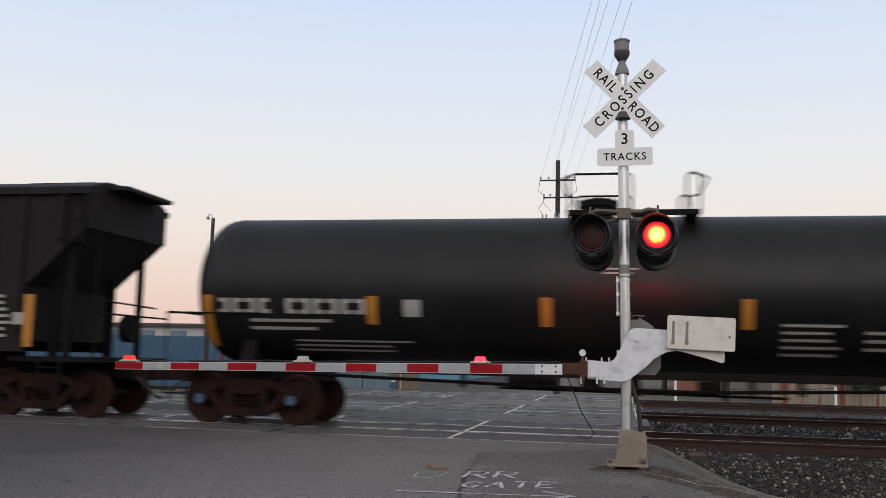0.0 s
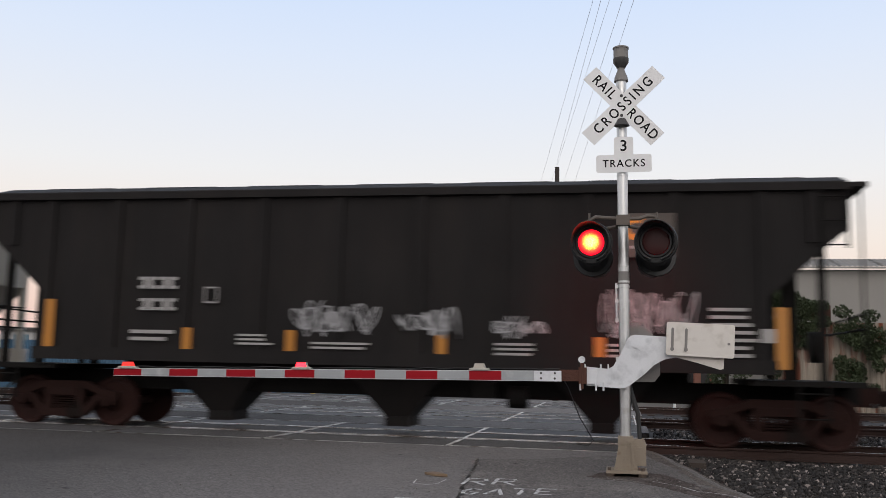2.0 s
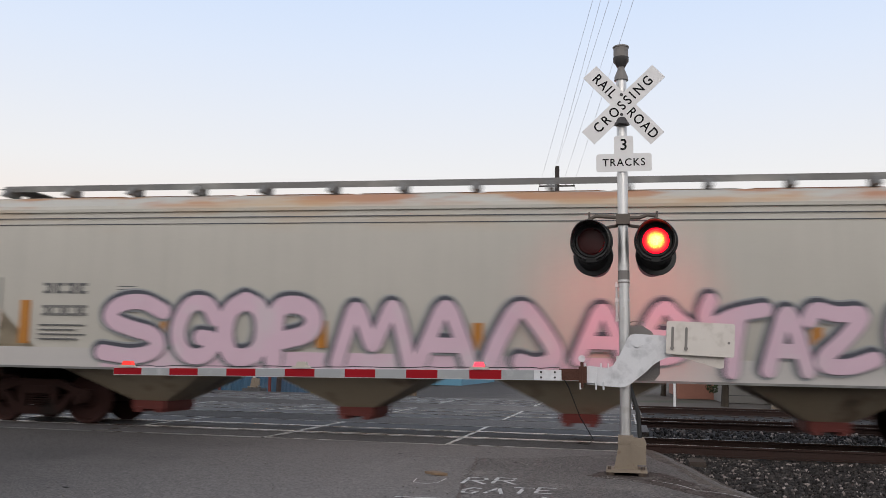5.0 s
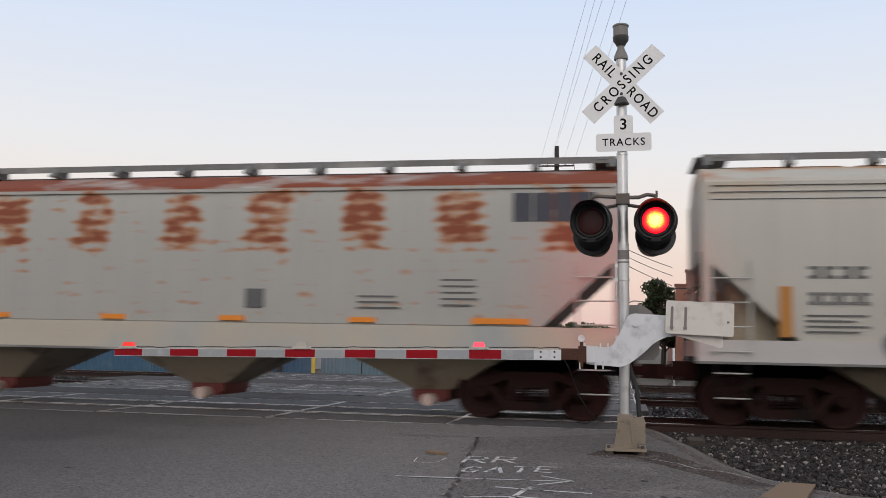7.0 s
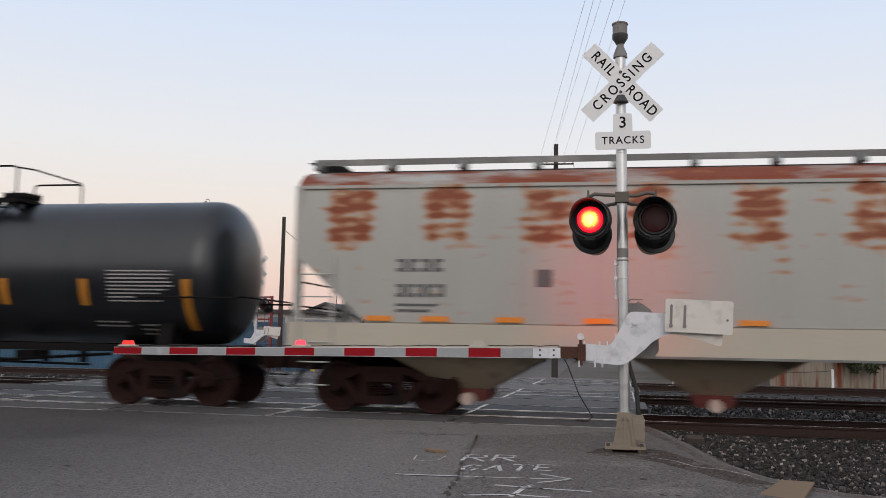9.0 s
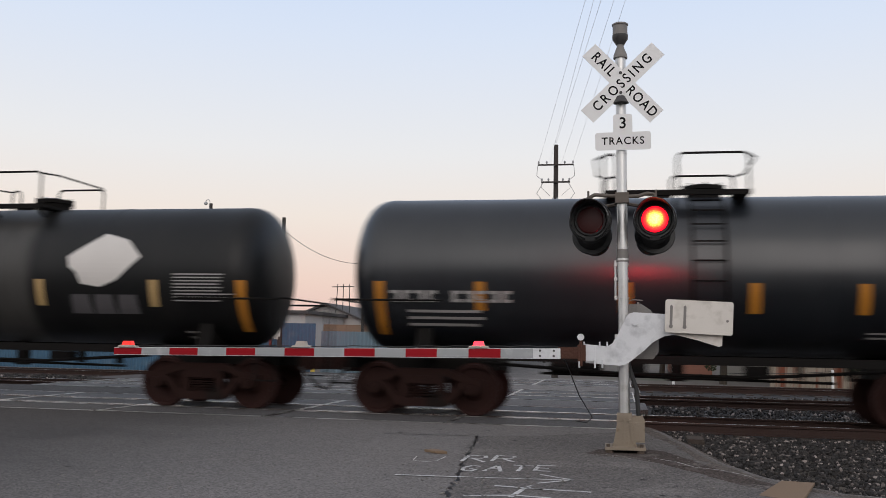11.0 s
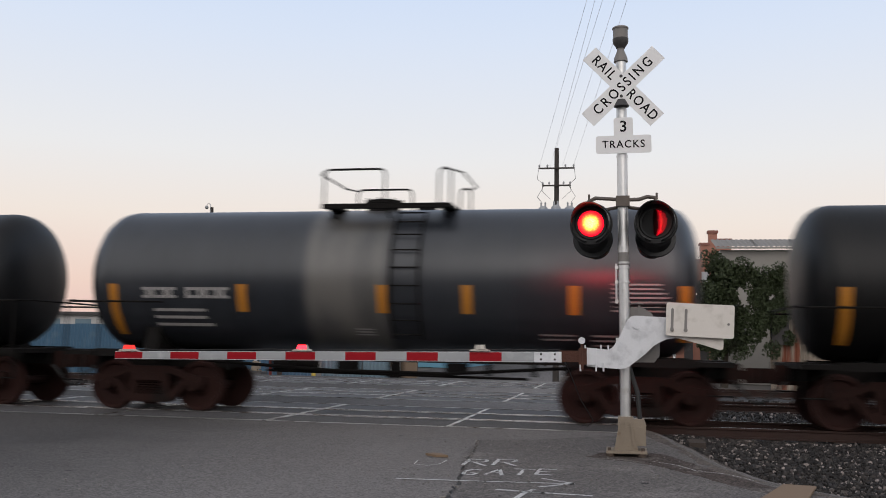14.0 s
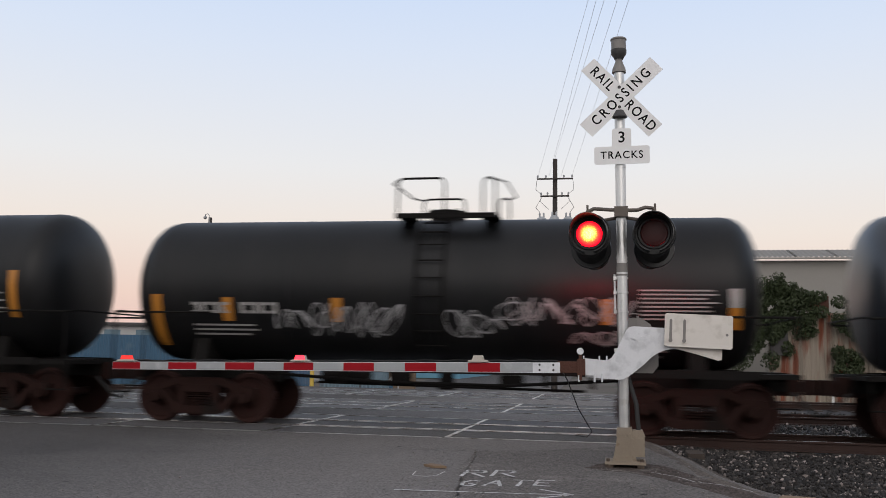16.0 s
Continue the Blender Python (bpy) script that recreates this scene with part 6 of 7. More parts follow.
def background():
    corrugated("metal_fence", -34.0, -15.6, 46.0, -0.55, 2.15, M["blue"], "blue corrugated metal fence along the road", "fence")
    corrugated("metal_fence", -15.4, -11.7, 46.4, -0.55, 1.75, M["bluegrey"], "faded grey-blue metal fence panels", "fence")
    # low white building behind the blue fence
    b = thing("low_building", pose(-40, 54, FAR_Z), "low white building with a dark flat roof edge", "building")
    bm = bmesh.new()
    box(bm, 0, 21.0, 0, 8, 0, 3.35)
    part("wall", bm, M["offwhite"], b, smooth=0)
    bm = bmesh.new()
    box(bm, -0.3, 21.3, -0.3, 8.3, 3.35, 3.55)
    part("roof", bm, M["roofdark"], b, smooth=0)
    for i in range(9):
        bm = bmesh.new()
        box(bm, 1 + i * 2.2, 2.1 + i * 2.2, -0.06, 0.02, 2.62, 3.1)
        part("window", bm, M["bluegrey"], b, smooth=0)
    # red pipe rack
    rk = thing("pipe_rack", pose(-20.5, 45.2, FAR_Z), "dull red steel frame with thin uprights", "steel frame")
    for x in (0.0, 2.75):
        bm = bmesh.new()
        box(bm, x - 0.06, x + 0.06, -0.06, 0.06, 0, 3.95)
        part("post", bm, M["redpaint"], rk, smooth=0)
    for z in (3.9, 2.75):
        bm = bmesh.new()
        box(bm, 0.0, 2.75, -0.04, 0.04, z - 0.04, z + 0.04)
        part("beam", bm, M["redpaint"], rk, smooth=0)
    for i in range(6):
        bm = bmesh.new()
        cyl(bm, (0.4 + i * 0.4, 0, 2.6), (0.4 + i * 0.4, 0, 3.9), 0.018, 6)
        part("upright", bm, M["redpaint"], rk)
    for s in ((0, 0.35), (2.75, 2.4)):
        bm = bmesh.new()
        cyl(bm, (s[0], 0, 3.5), (s[1], 0, 3.88), 0.025, 6)
        part("brace", bm, M["redpaint"], rk)
    # concrete block under the far signal
    bm = bmesh.new()
    box(bm, -16.85, -16.0, 39.6, 40.4, -0.5, -0.04)
    tagged(new("signal_foundation", finish(bm, "signal_foundation", 0, (M["concrete"],))), "concrete block under the far signal", "foundation")
    far_sig = crossing_signal(pose(-16.45, 40.0, -0.04), "crossing signal across the tracks with crossbuck and red lamps", near=False)
    # bollard and hydrant
    bm = bmesh.new()
    lathe(bm, [(-0.5, 0.11), (0.62, 0.11), (0.68, 0.08), (0.70, 0.02)], "z", 16, (-15.35, 45.0, 0))
    tagged(new("bollard", finish(bm, "bollard", 35, (M["yellow"],))), "yellow steel bollard in front of the fence", "bollard")
    hy = thing("hydrant", pose(-11.3, 45.3, FAR_Z), "blue hydrant with a white top", "hydrant")
    bm = bmesh.new()
    lathe(bm, [(0, 0.16), (0.06, 0.16), (0.07, 0.11), (0.42, 0.11), (0.46, 0.14), (0.5, 0.11)], "z", 14)
    cyl(bm, (-0.2, 0, 0.32), (0.2, 0, 0.32), 0.06, 10)
    part("barrel", bm, M["blue"], hy)
    bm = bmesh.new()
    lathe(bm, [(0.5, 0.12), (0.6, 0.10), (0.68, 0.05), (0.73, 0.02)], "z", 14)
    part("bonnet", bm, M["offwhite"], hy)
    # poles
    p = utility_pole(-21.75, 8.5, 46, 0.14, "dark wooden pole carrying a dome camera and a box")
    bm = bmesh.new()
    zt = 8.5 - FAR_Z
    tube(bm, [(0, -0.1, zt - 0.4), (-0.02, -0.1, zt + 0.12), (-0.12, -0.1, zt + 0.2), (-0.24, -0.1, zt + 0.16), (-0.25, -0.1, zt + 0.05)], 0.02, 6)
    lathe(bm, [(zt - 0.1, 0.03), (zt - 0.06, 0.09), (zt + 0.02, 0.10), (zt + 0.08, 0.05)], "z", 12, (-0.25, -0.1, 0))
    part("dome_camera", bm, M["transformer"], p)
    bm = bmesh.new()
    box(bm, -0.02, 0.38, -0.3, -0.1, 6.15, 6.62)
    part("equipment_box", bm, M["transformer"], p)
    bm = bmesh.new()
    cyl(bm, (0.1, -0.2, 5.85), (0.12, -0.2, 6.1), 0.06, 10)
    part("floodlight", bm, M["transformer"], p)
    utility_pole(-17.55, 7.7, 46, 0.14, "plain dark wooden pole")
    utility_pole(-13.07, 5.45, 46.5, 0.10, "short dark wooden pole by the tan wall")
    utility_pole(-10.26, 5.9, 60, 0.13, "wooden pole with two cross-arms and insulators", arms=((5.5, 0.62, 0), (4.6, 0.45, 0), (3.4, 0.45, 0)))
    pm = utility_pole(-3.2, 11.3, 46, 0.165, "tall dark wooden pole with three grey transformers", arms=((10.25, 0.9, 0.0), (9.37, 0.72, 0.0)))
    for s, yy in ((-0.66, -0.05), (0.0, -0.42), (0.66, -0.05)):
        bm = bmesh.new()
        lathe(bm, [(7.95, 0.20), (8.0, 0.24), (8.72, 0.24), (8.78, 0.2), (8.85, 0.06)], "z", 18, (s, yy, 0))
        tr = part("transformer", bm, M["transformer"], pm, "grey pole transformer")
        bm = bmesh.new()
        for k in (-0.1, 0.1):
            lathe(bm, [(8.8, 0.03), (8.85, 0.055), (8.92, 0.04), (8.98, 0.055), (9.05, 0.02)], "z", 8, (s + k, yy, 0))
        part("bushing", bm, M["transformer"], tr)
    jumpers = []
    for s in (-1, 1):
        jumpers.append(([(s * 0.9, -0.2, 10.7), (s * 0.95, -0.2, 10.2), (s * 0.6, -0.15, 9.9), (s * 0.95, -0.15, 9.3), (s * 0.75, -0.1, 9.05)], 0.012))
        jumpers.append(([(s * 0.7, -0.1, 9.87), (s * 0.72, -0.1, 9.6), (s * 0.3, -0.1, 9.2)], 0.010))
    jumpers.append(([(-0.7, -0.1, 7.9), (-1.1, -0.1, 7.2), (-0.9, -0.1, 6.5), (-0.3, 0, 6.3)], 0.012))
    each("jumper_wire", [lambda bm, p=p, w=w: tube(bm, p, w, 5) for p, w in jumpers], M["wire"], pm, smooth=35)
    utility_pole(-3.72, 6.05, 90, 0.16, "distant wooden pole with a cross-arm", arms=((5.7, 0.62, 0.0),))
    for X, top, Y, arms in ((-7.78, 4.33, 80, ((4.05, 0.6, 0), (3.3, 0.25, 0))), (-7.08, 3.87, 95, ()), (-6.15, 3.31, 120, ()), (-5.81, 2.86, 150, ((2.75, 0.3, 0),)), (-5.5, 2.78, 150, ((2.7, 0.3, 0),)), (-5.25, 2.55, 200, ((2.45, 0.25, 0),)), (-4.98, 2.45, 230, ((2.35, 0.25, 0),))):
        utility_pole(X, top, Y, 0.0035 * Y * 0.5, "distant wooden pole down the street", arms=arms, insul=False)
    tf = far(-7.78, 3.0, 80)
    bm = bmesh.new()
    cyl(bm, (tf[0] + 0.1, 79.6, tf[2] - 0.2), (tf[0] + 0.1, 79.6, tf[2] + 0.9), 0.3, 12)
    tagged(new("transformer", finish(bm, "transformer", 35, (M["transformer"],))), "grey transformer can on a distant pole", "transformer")
    # houses, walls, warehouse
    gable_house(-16.9, -13.2, 2.45, 3.2, 62, 9, "white house with a dark gabled roof", M["offwhite"], M["roofdark"])
    bm = bmesh.new()
    for i in range(3):
        cyl(bm, (-19.6 + i * 0.5, 62, 3.2), (-19.5 + i * 0.42, 62, 5.2), 0.03, 6)
    tube(bm, [(-19.9, 62, 5.0), (-18.3, 62, 5.05)], 0.03, 6)
    tagged(new("roof_antenna", finish(bm, "roof_antenna", 35, (M["wire"],))), "thin dark antenna frame over the roof", "antenna")
    w = thing("block_wall", pose(-15.9, 48.2, FAR_Z), "tan block wall with pale posts", "wall")
    for i in range(4):
        bm = bmesh.new()
        box(bm, i * 1.3, i * 1.3 + 1.29, 0, 0.2, 0, 2.62)
        part("panel", bm, M["tanwall"], w, smooth=0)
    bm = bmesh.new()
    cyl(bm, (4.3, -0.1, 0), (4.3, -0.1, 2.7), 0.05, 8)
    part("post", bm, M["offwhite"], w)
    gable_house(-13.4, -7.9, 2.40, 2.95, 75, 20, "light blue metal warehouse with a low gable", M["skyblue"], M["skyblue"], windows=1)
    # right-hand side: brick gable, grey shed, rusty fence, ivy
    Y = 57
    steps = [(2.6, FAR_Z), (2.6, 4.25), (3.1, 4.25), (3.1, 4.95), (3.45, 4.95), (3.45, 5.55), (3.75, 5.55), (3.75, 6.35), (4.15, 6.35), (4.15, 6.95), (4.55, 6.95), (4.55, 6.55), (5.2, 6.55), (5.2, 5.9), (6.3, 5.9), (6.3, FAR_Z)]
    pts = [(far(a, 0, Y)[0], far(0, z, Y)[2] if z > 0 else FAR_Z) for a, z in steps]
    bb = thing("brick_building", pose(0, 0, 0), "old red-brick building with a stepped gable", "building")
    bm = bmesh.new()
    prism(bm, pts, "y", Y, Y + 0.5)
    box(bm, pts[0][0] + 0.2, pts[-1][0], Y + 0.5, Y + 14, FAR_Z, far(0, 4.1, Y)[2])
    part("wall", bm, M["brick"], bb, smooth=0)
    for (a, z), (c, z2) in zip(pts[1:-1], pts[2:-1]):
        if abs(z - z2) < 1e-6:
            bm = bmesh.new()
            box(bm, a - 0.06, c + 0.06, Y - 0.08, Y + 0.58, z, z + 0.14)
            part("coping", bm, M["coping"], bb, smooth=0)
    a, c = far(3.8, 5.05, Y), far(4.15, 4.1, Y)
    bm = bmesh.new()
    box(bm, a[0], c[0], Y - 0.06, Y + 0.02, c[2], a[2])
    part("window", bm, M["windowglow"], bb, "pale boarded window", smooth=0)
    for i in range(4):
        bm = bmesh.new()
        x = far(2.95 + i * 0.75, 0, Y)[0]
        box(bm, x, x + 0.5, Y - 0.05, Y + 0.02, FAR_Z + 0.9, FAR_Z + 2.6)
        part("window", bm, M["roofdark"], bb, smooth=0)
    # brick courses of the gable that face the road
    bm = bmesh.new()
    box(bm, 0, 0.40, -0.03, 0.0, 0, 0.12)
    brick_me = finish(bm, "brick", 0, (M["brick"],))
    rnd = random.Random(11)
    n = 0
    top_at = lambda x: max([z for (xa, z), (xb, _) in zip(pts[1:-1], pts[2:]) if xa - 1e-6 <= x <= xb + 1e-6] or [0])
    z = 3.6
    while z < 8.0 and n < 280:
        x = pts[0][0] + (0.22 if int(z / 0.3) % 2 else 0.02)
        while x < pts[-1][0] - 0.45 and n < 280:
            if z + 0.13 < min(top_at(x), top_at(x + 0.4)) and not (a[0] - 0.42 < x < c[0] and c[2] - 0.14 < z < a[2]):
                ob = new("brick", brick_me)
                ob.parent = bb
                ob.matrix_basis = pose(x, Y + rnd.uniform(-0.008, 0.004), z)
                n += 1
            x += 0.44
        z += 0.3
    lx, ly, lz = far(3.5, 3.97, 55)
    sl = thing("wall_lamp", pose(lx, ly, lz), "small bright street lamp on a bracket", "lamp")
    bm = bmesh.new()
    lathe(bm, [(-0.06, 0.04), (-0.02, 0.085), (0.04, 0.075), (0.06, 0.03)], "z", 14)
    part("globe", bm, M["streetlight"], sl)
    bm = bmesh.new()
    tube(bm, [(-1.6, 0.2, 0.25), (-0.4, 0.1, 0.2), (0, 0, 0.1)], 0.04, 6)
    tube(bm, [(0.1, 0, 0.1), (0.6, 2.05, 0.15)], 0.04, 6)
    part("bracket", bm, M["darkiron"], sl)
    g = thing("grey_shed", pose(0, 0, 0), "pale grey metal shed with a corrugated roof", "building")
    x0, _, zt = far(4.7, 6.70, 52)
    ze = far(0, 6.22, 52)[2]
    bm = bmesh.new()
    box(bm, x0, 34, 52, 64, FAR_Z, ze - 0.12)
    part("wall", bm, M["greywall"], g, smooth=0)
    for i in range(14):
        bm = bmesh.new()
        xa = x0 - 0.3 + i * 2.1
        pts2 = []
        for k in range(9):
            pts2 += [(xa + k * 0.2625, 0.0), (xa + k * 0.2625 + 0.13, 0.045)]
        top = [bm.verts.new((px_, 51.55, ze + dz)) for px_, dz in pts2] + []
        back = [bm.verts.new((px_, 54.5, zt + 0.18 + dz)) for px_, dz in pts2]
        for q in range(len(top) - 1):
            bm.faces.new((top[q], top[q + 1], back[q + 1], back[q]))
        part("roof_sheet", bm, M["roofgrey"], g, smooth=0)
    bm = bmesh.new()
    box(bm, x0 - 0.3, 34, 51.5, 51.58, ze - 0.1, ze + 0.0)
    part("gutter", bm, M["greywall"], g, smooth=0)
    corrugated("rusty_fence", 6.9, 22.0, 46.0, -0.55, 3.65, M["rustsheet"], "tall fence of rust-streaked corrugated sheets", "fence", pitch=0.24, depth=0.035)
    bm = bmesh.new()
    box(bm, 8.62, 9.62, 45.85, 45.97, 3.68, 4.42)
    rb = tagged(new("rusty_box", finish(bm, "rusty_box", 0, (M["rust"],))), "rusty red metal sign box over the fence", "sign box")
    bm = bmesh.new()
    box(bm, 6.95, 7.75, 45.8, 45.95, 1.6, 3.3)
    tagged(new("dark_doorway", finish(bm, "dark_doorway", 0, (M["roofdark"],))), "dark boarded opening in the fence", "doorway")
    rnd = random.Random(5)
    cs = []
    for i in range(34):
        x = rnd.uniform(6.2, 14.5)
        cs.append(((x, 45.7 + rnd.uniform(-0.1, 0.2), rnd.uniform(3.5, 4.65) if x < 10.3 else rnd.uniform(2.2, 4.4)), (0.42, 0.25, 0.3)))
    for i in range(22):
        cs.append(((10.2 + rnd.uniform(-0.35, 1.4), 45.5, rnd.uniform(0.0, 3.6)), (0.32, 0.25, 0.35)))
    for i in range(16):
        cs.append(((rnd.uniform(6.0, 7.6), 45.6, rnd.uniform(1.0, 3.6)), (0.3, 0.25, 0.4)))
    # a heavy mat that hangs from the brick corner and thins along the fence
    for i in range(74):
        x = rnd.uniform(4.1, 8.8)
        top = 5.75 - 0.32 * max(0.0, x - 5.0)
        low = 0.2 if x < 5.9 else 2.9 if rnd.random() < 0.75 else 1.2
        cs.append(((x, 45.75 + rnd.uniform(-0.15, 0.25), low + (top - low) * rnd.random() ** 0.8), (rnd.uniform(0.3, 0.55), 0.3, rnd.uniform(0.3, 0.6))))
    vines(cs, 9, 230, 0.085)
    tree((4.85, 46.6, FAR_Z), 6.3, 1.55, 21, "ivy-covered tree in front of the brick gable", M["leaf"], 44, 330, 0.10, 0.30)
    tree((*far(1.95, 0, 62)[:2], FAR_Z), 6.1, 2.0, 22, "dark leafy tree behind the crossing", M["leaf"], 30, 260, 0.13, 0.35)
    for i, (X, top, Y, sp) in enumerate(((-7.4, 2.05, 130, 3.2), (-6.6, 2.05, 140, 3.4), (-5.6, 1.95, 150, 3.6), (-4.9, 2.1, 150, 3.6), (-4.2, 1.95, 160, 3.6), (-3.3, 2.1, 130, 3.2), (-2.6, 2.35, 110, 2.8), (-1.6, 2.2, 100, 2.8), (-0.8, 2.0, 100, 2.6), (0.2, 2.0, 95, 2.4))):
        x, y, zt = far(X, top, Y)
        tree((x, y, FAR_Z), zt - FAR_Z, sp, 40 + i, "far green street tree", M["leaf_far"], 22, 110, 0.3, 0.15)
    # pale posts and a chain before the rusty fence
    for x in (2.4, 9.4, 14.0):
        bm = bmesh.new()
        cyl(bm, (x, 44.5, -0.5), (x, 44.5, 1.25 if x < 5 else 0.35), 0.06, 10)
        tagged(new("marker_post", finish(bm, "marker_post", 35, (M["sign"],))), "white pipe post beside the track", "post", "pipe posts")
    cable("chain", (4.8, 44.5, 0.1), (9.4, 44.5, 0.28), 0.06, 0.015, "pale chain between white posts")
    # overhead cables
    for a, q in (((-4.05, 45.8, 10.35), (-0.84, 22, 9.65)), ((-3.5, 45.8, 10.35), (-0.64, 22, 9.64)), ((-3.2, 45.8, 11.3), (-0.46, 22, 9.63)), ((-2.9, 45.8, 10.35), (-0.15, 22, 9.62)), ((-2.35, 45.8, 10.35), (0.12, 22, 9.60))):
        a, q = Vector(a), Vector(q)
        cable("overhead_cable", a, a + (q - a) * 2.6, 0.0, 0.0048, "thin pale overhead cable", M["wire_pale"])
    for z, e in ((8.0, 5.5), (7.7, 5.0), (7.35, 4.4)):
        cable("service_cable", (-3.1, 45.9, z), (3.0, 57, e + 0.6), 0.25, 0.02)
    cable("street_cable", (-13.1, 46.5, 5.3), (-17.5, 46, 7.0), 0.5, 0.014)
    cable("street_cable", (-13.1, 46.5, 4.6), (-13.4, 60, 5.2), 0.5, 0.014)
    cable("street_cable", (-13.4, 60, 6.6), (-13.6, 80, 6.2), 0.3, 0.02)
    cable("street_cable", (-13.6, 80, 6.1), (-7.3, 90, 7.0), 0.5, 0.02)
    cable("street_cable", (-13.6, 80, 5.2), (-3.3, 46, 7.0), 0.6, 0.016)
    cable("street_cable", (-21.7, 45.9, 6.6), (-16.5, 40.2, 4.4), 0.35, 0.012)
    return far_sig


M["roofgrey"] = mat("weathered_roof_sheet", (0.21, 0.195, 0.175), 0.75, metal=0.0, vary=0.15, scale=1, fine=10)


# ---- small things on the ground ----
def ribbon(bm, pts, w, z):
    """A painted stroke on the ground, along points of the plan."""
    for (x0, y0), (x1, y1) in zip(pts, pts[1:]):
        d = Vector((x1 - x0, y1 - y0, 0))
        n = Vector((-d.y, d.x, 0)).normalized() * w / 2
        e = d.normalized() * w * 0.3
        v = [bm.verts.new(Vector((x, y, z)) + k) for x, y, k in ((x0, y0, n - e), (x0, y0, -n - e), (x1, y1, -n + e), (x1, y1, n + e))]
        bm.faces.new(v)


def chalk_marks():
    Z = -0.0405
    glyph = {
        "R": [[(0, 0), (0, 1), (0.7, 1), (0.8, 0.75), (0.6, 0.55), (0, 0.5)], [(0.3, 0.5), (0.9, 0)]],
        "P": [[(0, 0), (0, 1), (0.7, 1), (0.8, 0.75), (0.6, 0.5), (0, 0.45)]],
        "U": [[(0, 1), (0.05, 0.2), (0.35, 0), (0.7, 0.2), (0.75, 1)]],
        "G": [[(0.8, 0.9), (0.4, 1), (0.05, 0.6), (0.15, 0.1), (0.6, 0), (0.8, 0.4), (0.45, 0.42)]],
        "A": [[(0, 0), (0.45, 1), (0.85, 0)], [(0.15, 0.4), (0.7, 0.4)]],
        "T": [[(0, 1), (1, 1)], [(0.5, 1), (0.42, 0)]],
        "E": [[(0.85, 1), (0.05, 1), (0, 0), (0.8, 0)], [(0.05, 0.5), (0.6, 0.5)]],
    }

    def write(word, x, y, dx, dy, sx, sy, w, material):
        for i, ch in enumerate(word):
            for stroke in glyph.get(ch, ()):
                bm.verts.ensure_lookup_table()
                ribbon(bm, [(x + i * dx + sx * a, y + i * dy + sy * c) for a, c in stroke], w, Z)

    for word, a in (("RR", (-1.72, 10.18, 0.32, 0.10, 0.27, 0.52, 0.045)), ("GATE", (-1.62, 9.40, 0.25, 0.085, 0.20, 0.44, 0.042))):
        bm = bmesh.new()
        write(word, *a, None)
        ob = new("chalk_letters", finish(bm, "chalk_letters", 0, (M["chalk"],)))
        tagged(ob, "white chalk survey letters on the asphalt", "ground marking", "survey marks")
    for pts_list, w in (([[(-2.16, 8.93), (-1.3, 9.0), (-0.46, 9.10)], [(-0.78, 9.38), (-0.46, 9.12), (-0.76, 8.80)]], 0.038),
                        ([[(-1.12, 8.53), (-0.7, 8.46), (-0.27, 8.42)], [(-0.80, 8.62), (-0.86, 8.40), (-0.92, 7.95)], [(-1.3, 7.9), (-0.9, 8.05), (-0.6, 8.0)]], 0.05),
                        ([[(0.35, 11.2), (0.62, 10.9), (0.78, 10.5), (1.1, 10.3), (1.3, 9.9)]], 0.014),
                        ([[(-2.28, 10.42), (-2.24, 10.05), (-2.08, 9.98), (-1.98, 10.12), (-1.96, 10.5)]], 0.012)):
        bm = bmesh.new()
        for pts in pts_list:
            ribbon(bm, pts, w, Z)
        tagged(new("chalk_arrow", finish(bm, "chalk_arrow", 0, (M["chalk"],))), "white chalk survey arrow on the asphalt", "ground marking", "survey marks")


def litter():
    bm = bmesh.new()
    prism(bm, [(1.50, 9.36), (1.77, 9.22), (1.52, 8.46), (1.20, 8.74)], "z", -0.03, -0.012)
    bmesh.ops.rotate(bm, cent=(1.5, 8.95, -0.02), matrix=Euler((radians(3), radians(-4), 0)).to_matrix(), verts=bm.verts)
    tagged(new("cardboard_sheet", finish(bm, "cardboard_sheet", 0, (M["cardboard"],))), "flat brown cardboard sheet lying on the asphalt", "cardboard")
    bm = bmesh.new()
    prism(bm, [(-2.30, 10.93), (-2.22, 11.02), (-2.10, 10.95), (-2.0, 10.80), (-2.14, 10.78)], "z", -0.045, -0.018)
    tagged(new("leaf_scrap", finish(bm, "leaf_scrap", 0, (M["cardboard"],))), "dry brown scrap lying on the asphalt", "litter")
    bm = bmesh.new()
    tube(bm, [(-0.75, 16.0, -0.03), (-0.55, 15.6, -0.02), (-0.45, 15.2, 0.1), (-0.62, 14.2, 0.5), (-0.70, 12.5, 0.98), (-0.72, 11.6, 1.12)], 0.008, 6)
    tagged(new("loose_cable", finish(bm, "loose_cable", 35, (M["rubber"],))), "thin black cable hanging from the gate arm", "cable")
    bm = bmesh.new()
    box(bm, 0.98, 1.22, 14.35, 14.95, -0.24, -0.11)
    bmesh.ops.bevel(bm, geom=bm.edges[:], offset=0.03, segments=2)
    tagged(new("timber_block", finish(bm, "timber_block", 0, (M["tie"],))), "weathered timber block beside the rail", "timber")


# ---- build ----
ground()
unseen_walls_behind()
road()
trackside()
SIGNAL, LENSES, ARM_LENSES, REAR_LENSES = crossing_signal(pose(0.05, 11.75, -0.04), "galvanised crossing signal with crossbuck, red lamps and lowered gate", lean=-0.6)
FAR_SIGNAL, FAR_LENSES = background()
chalk_marks()
litter()

Z0, Z1 = 1.86, 2.36


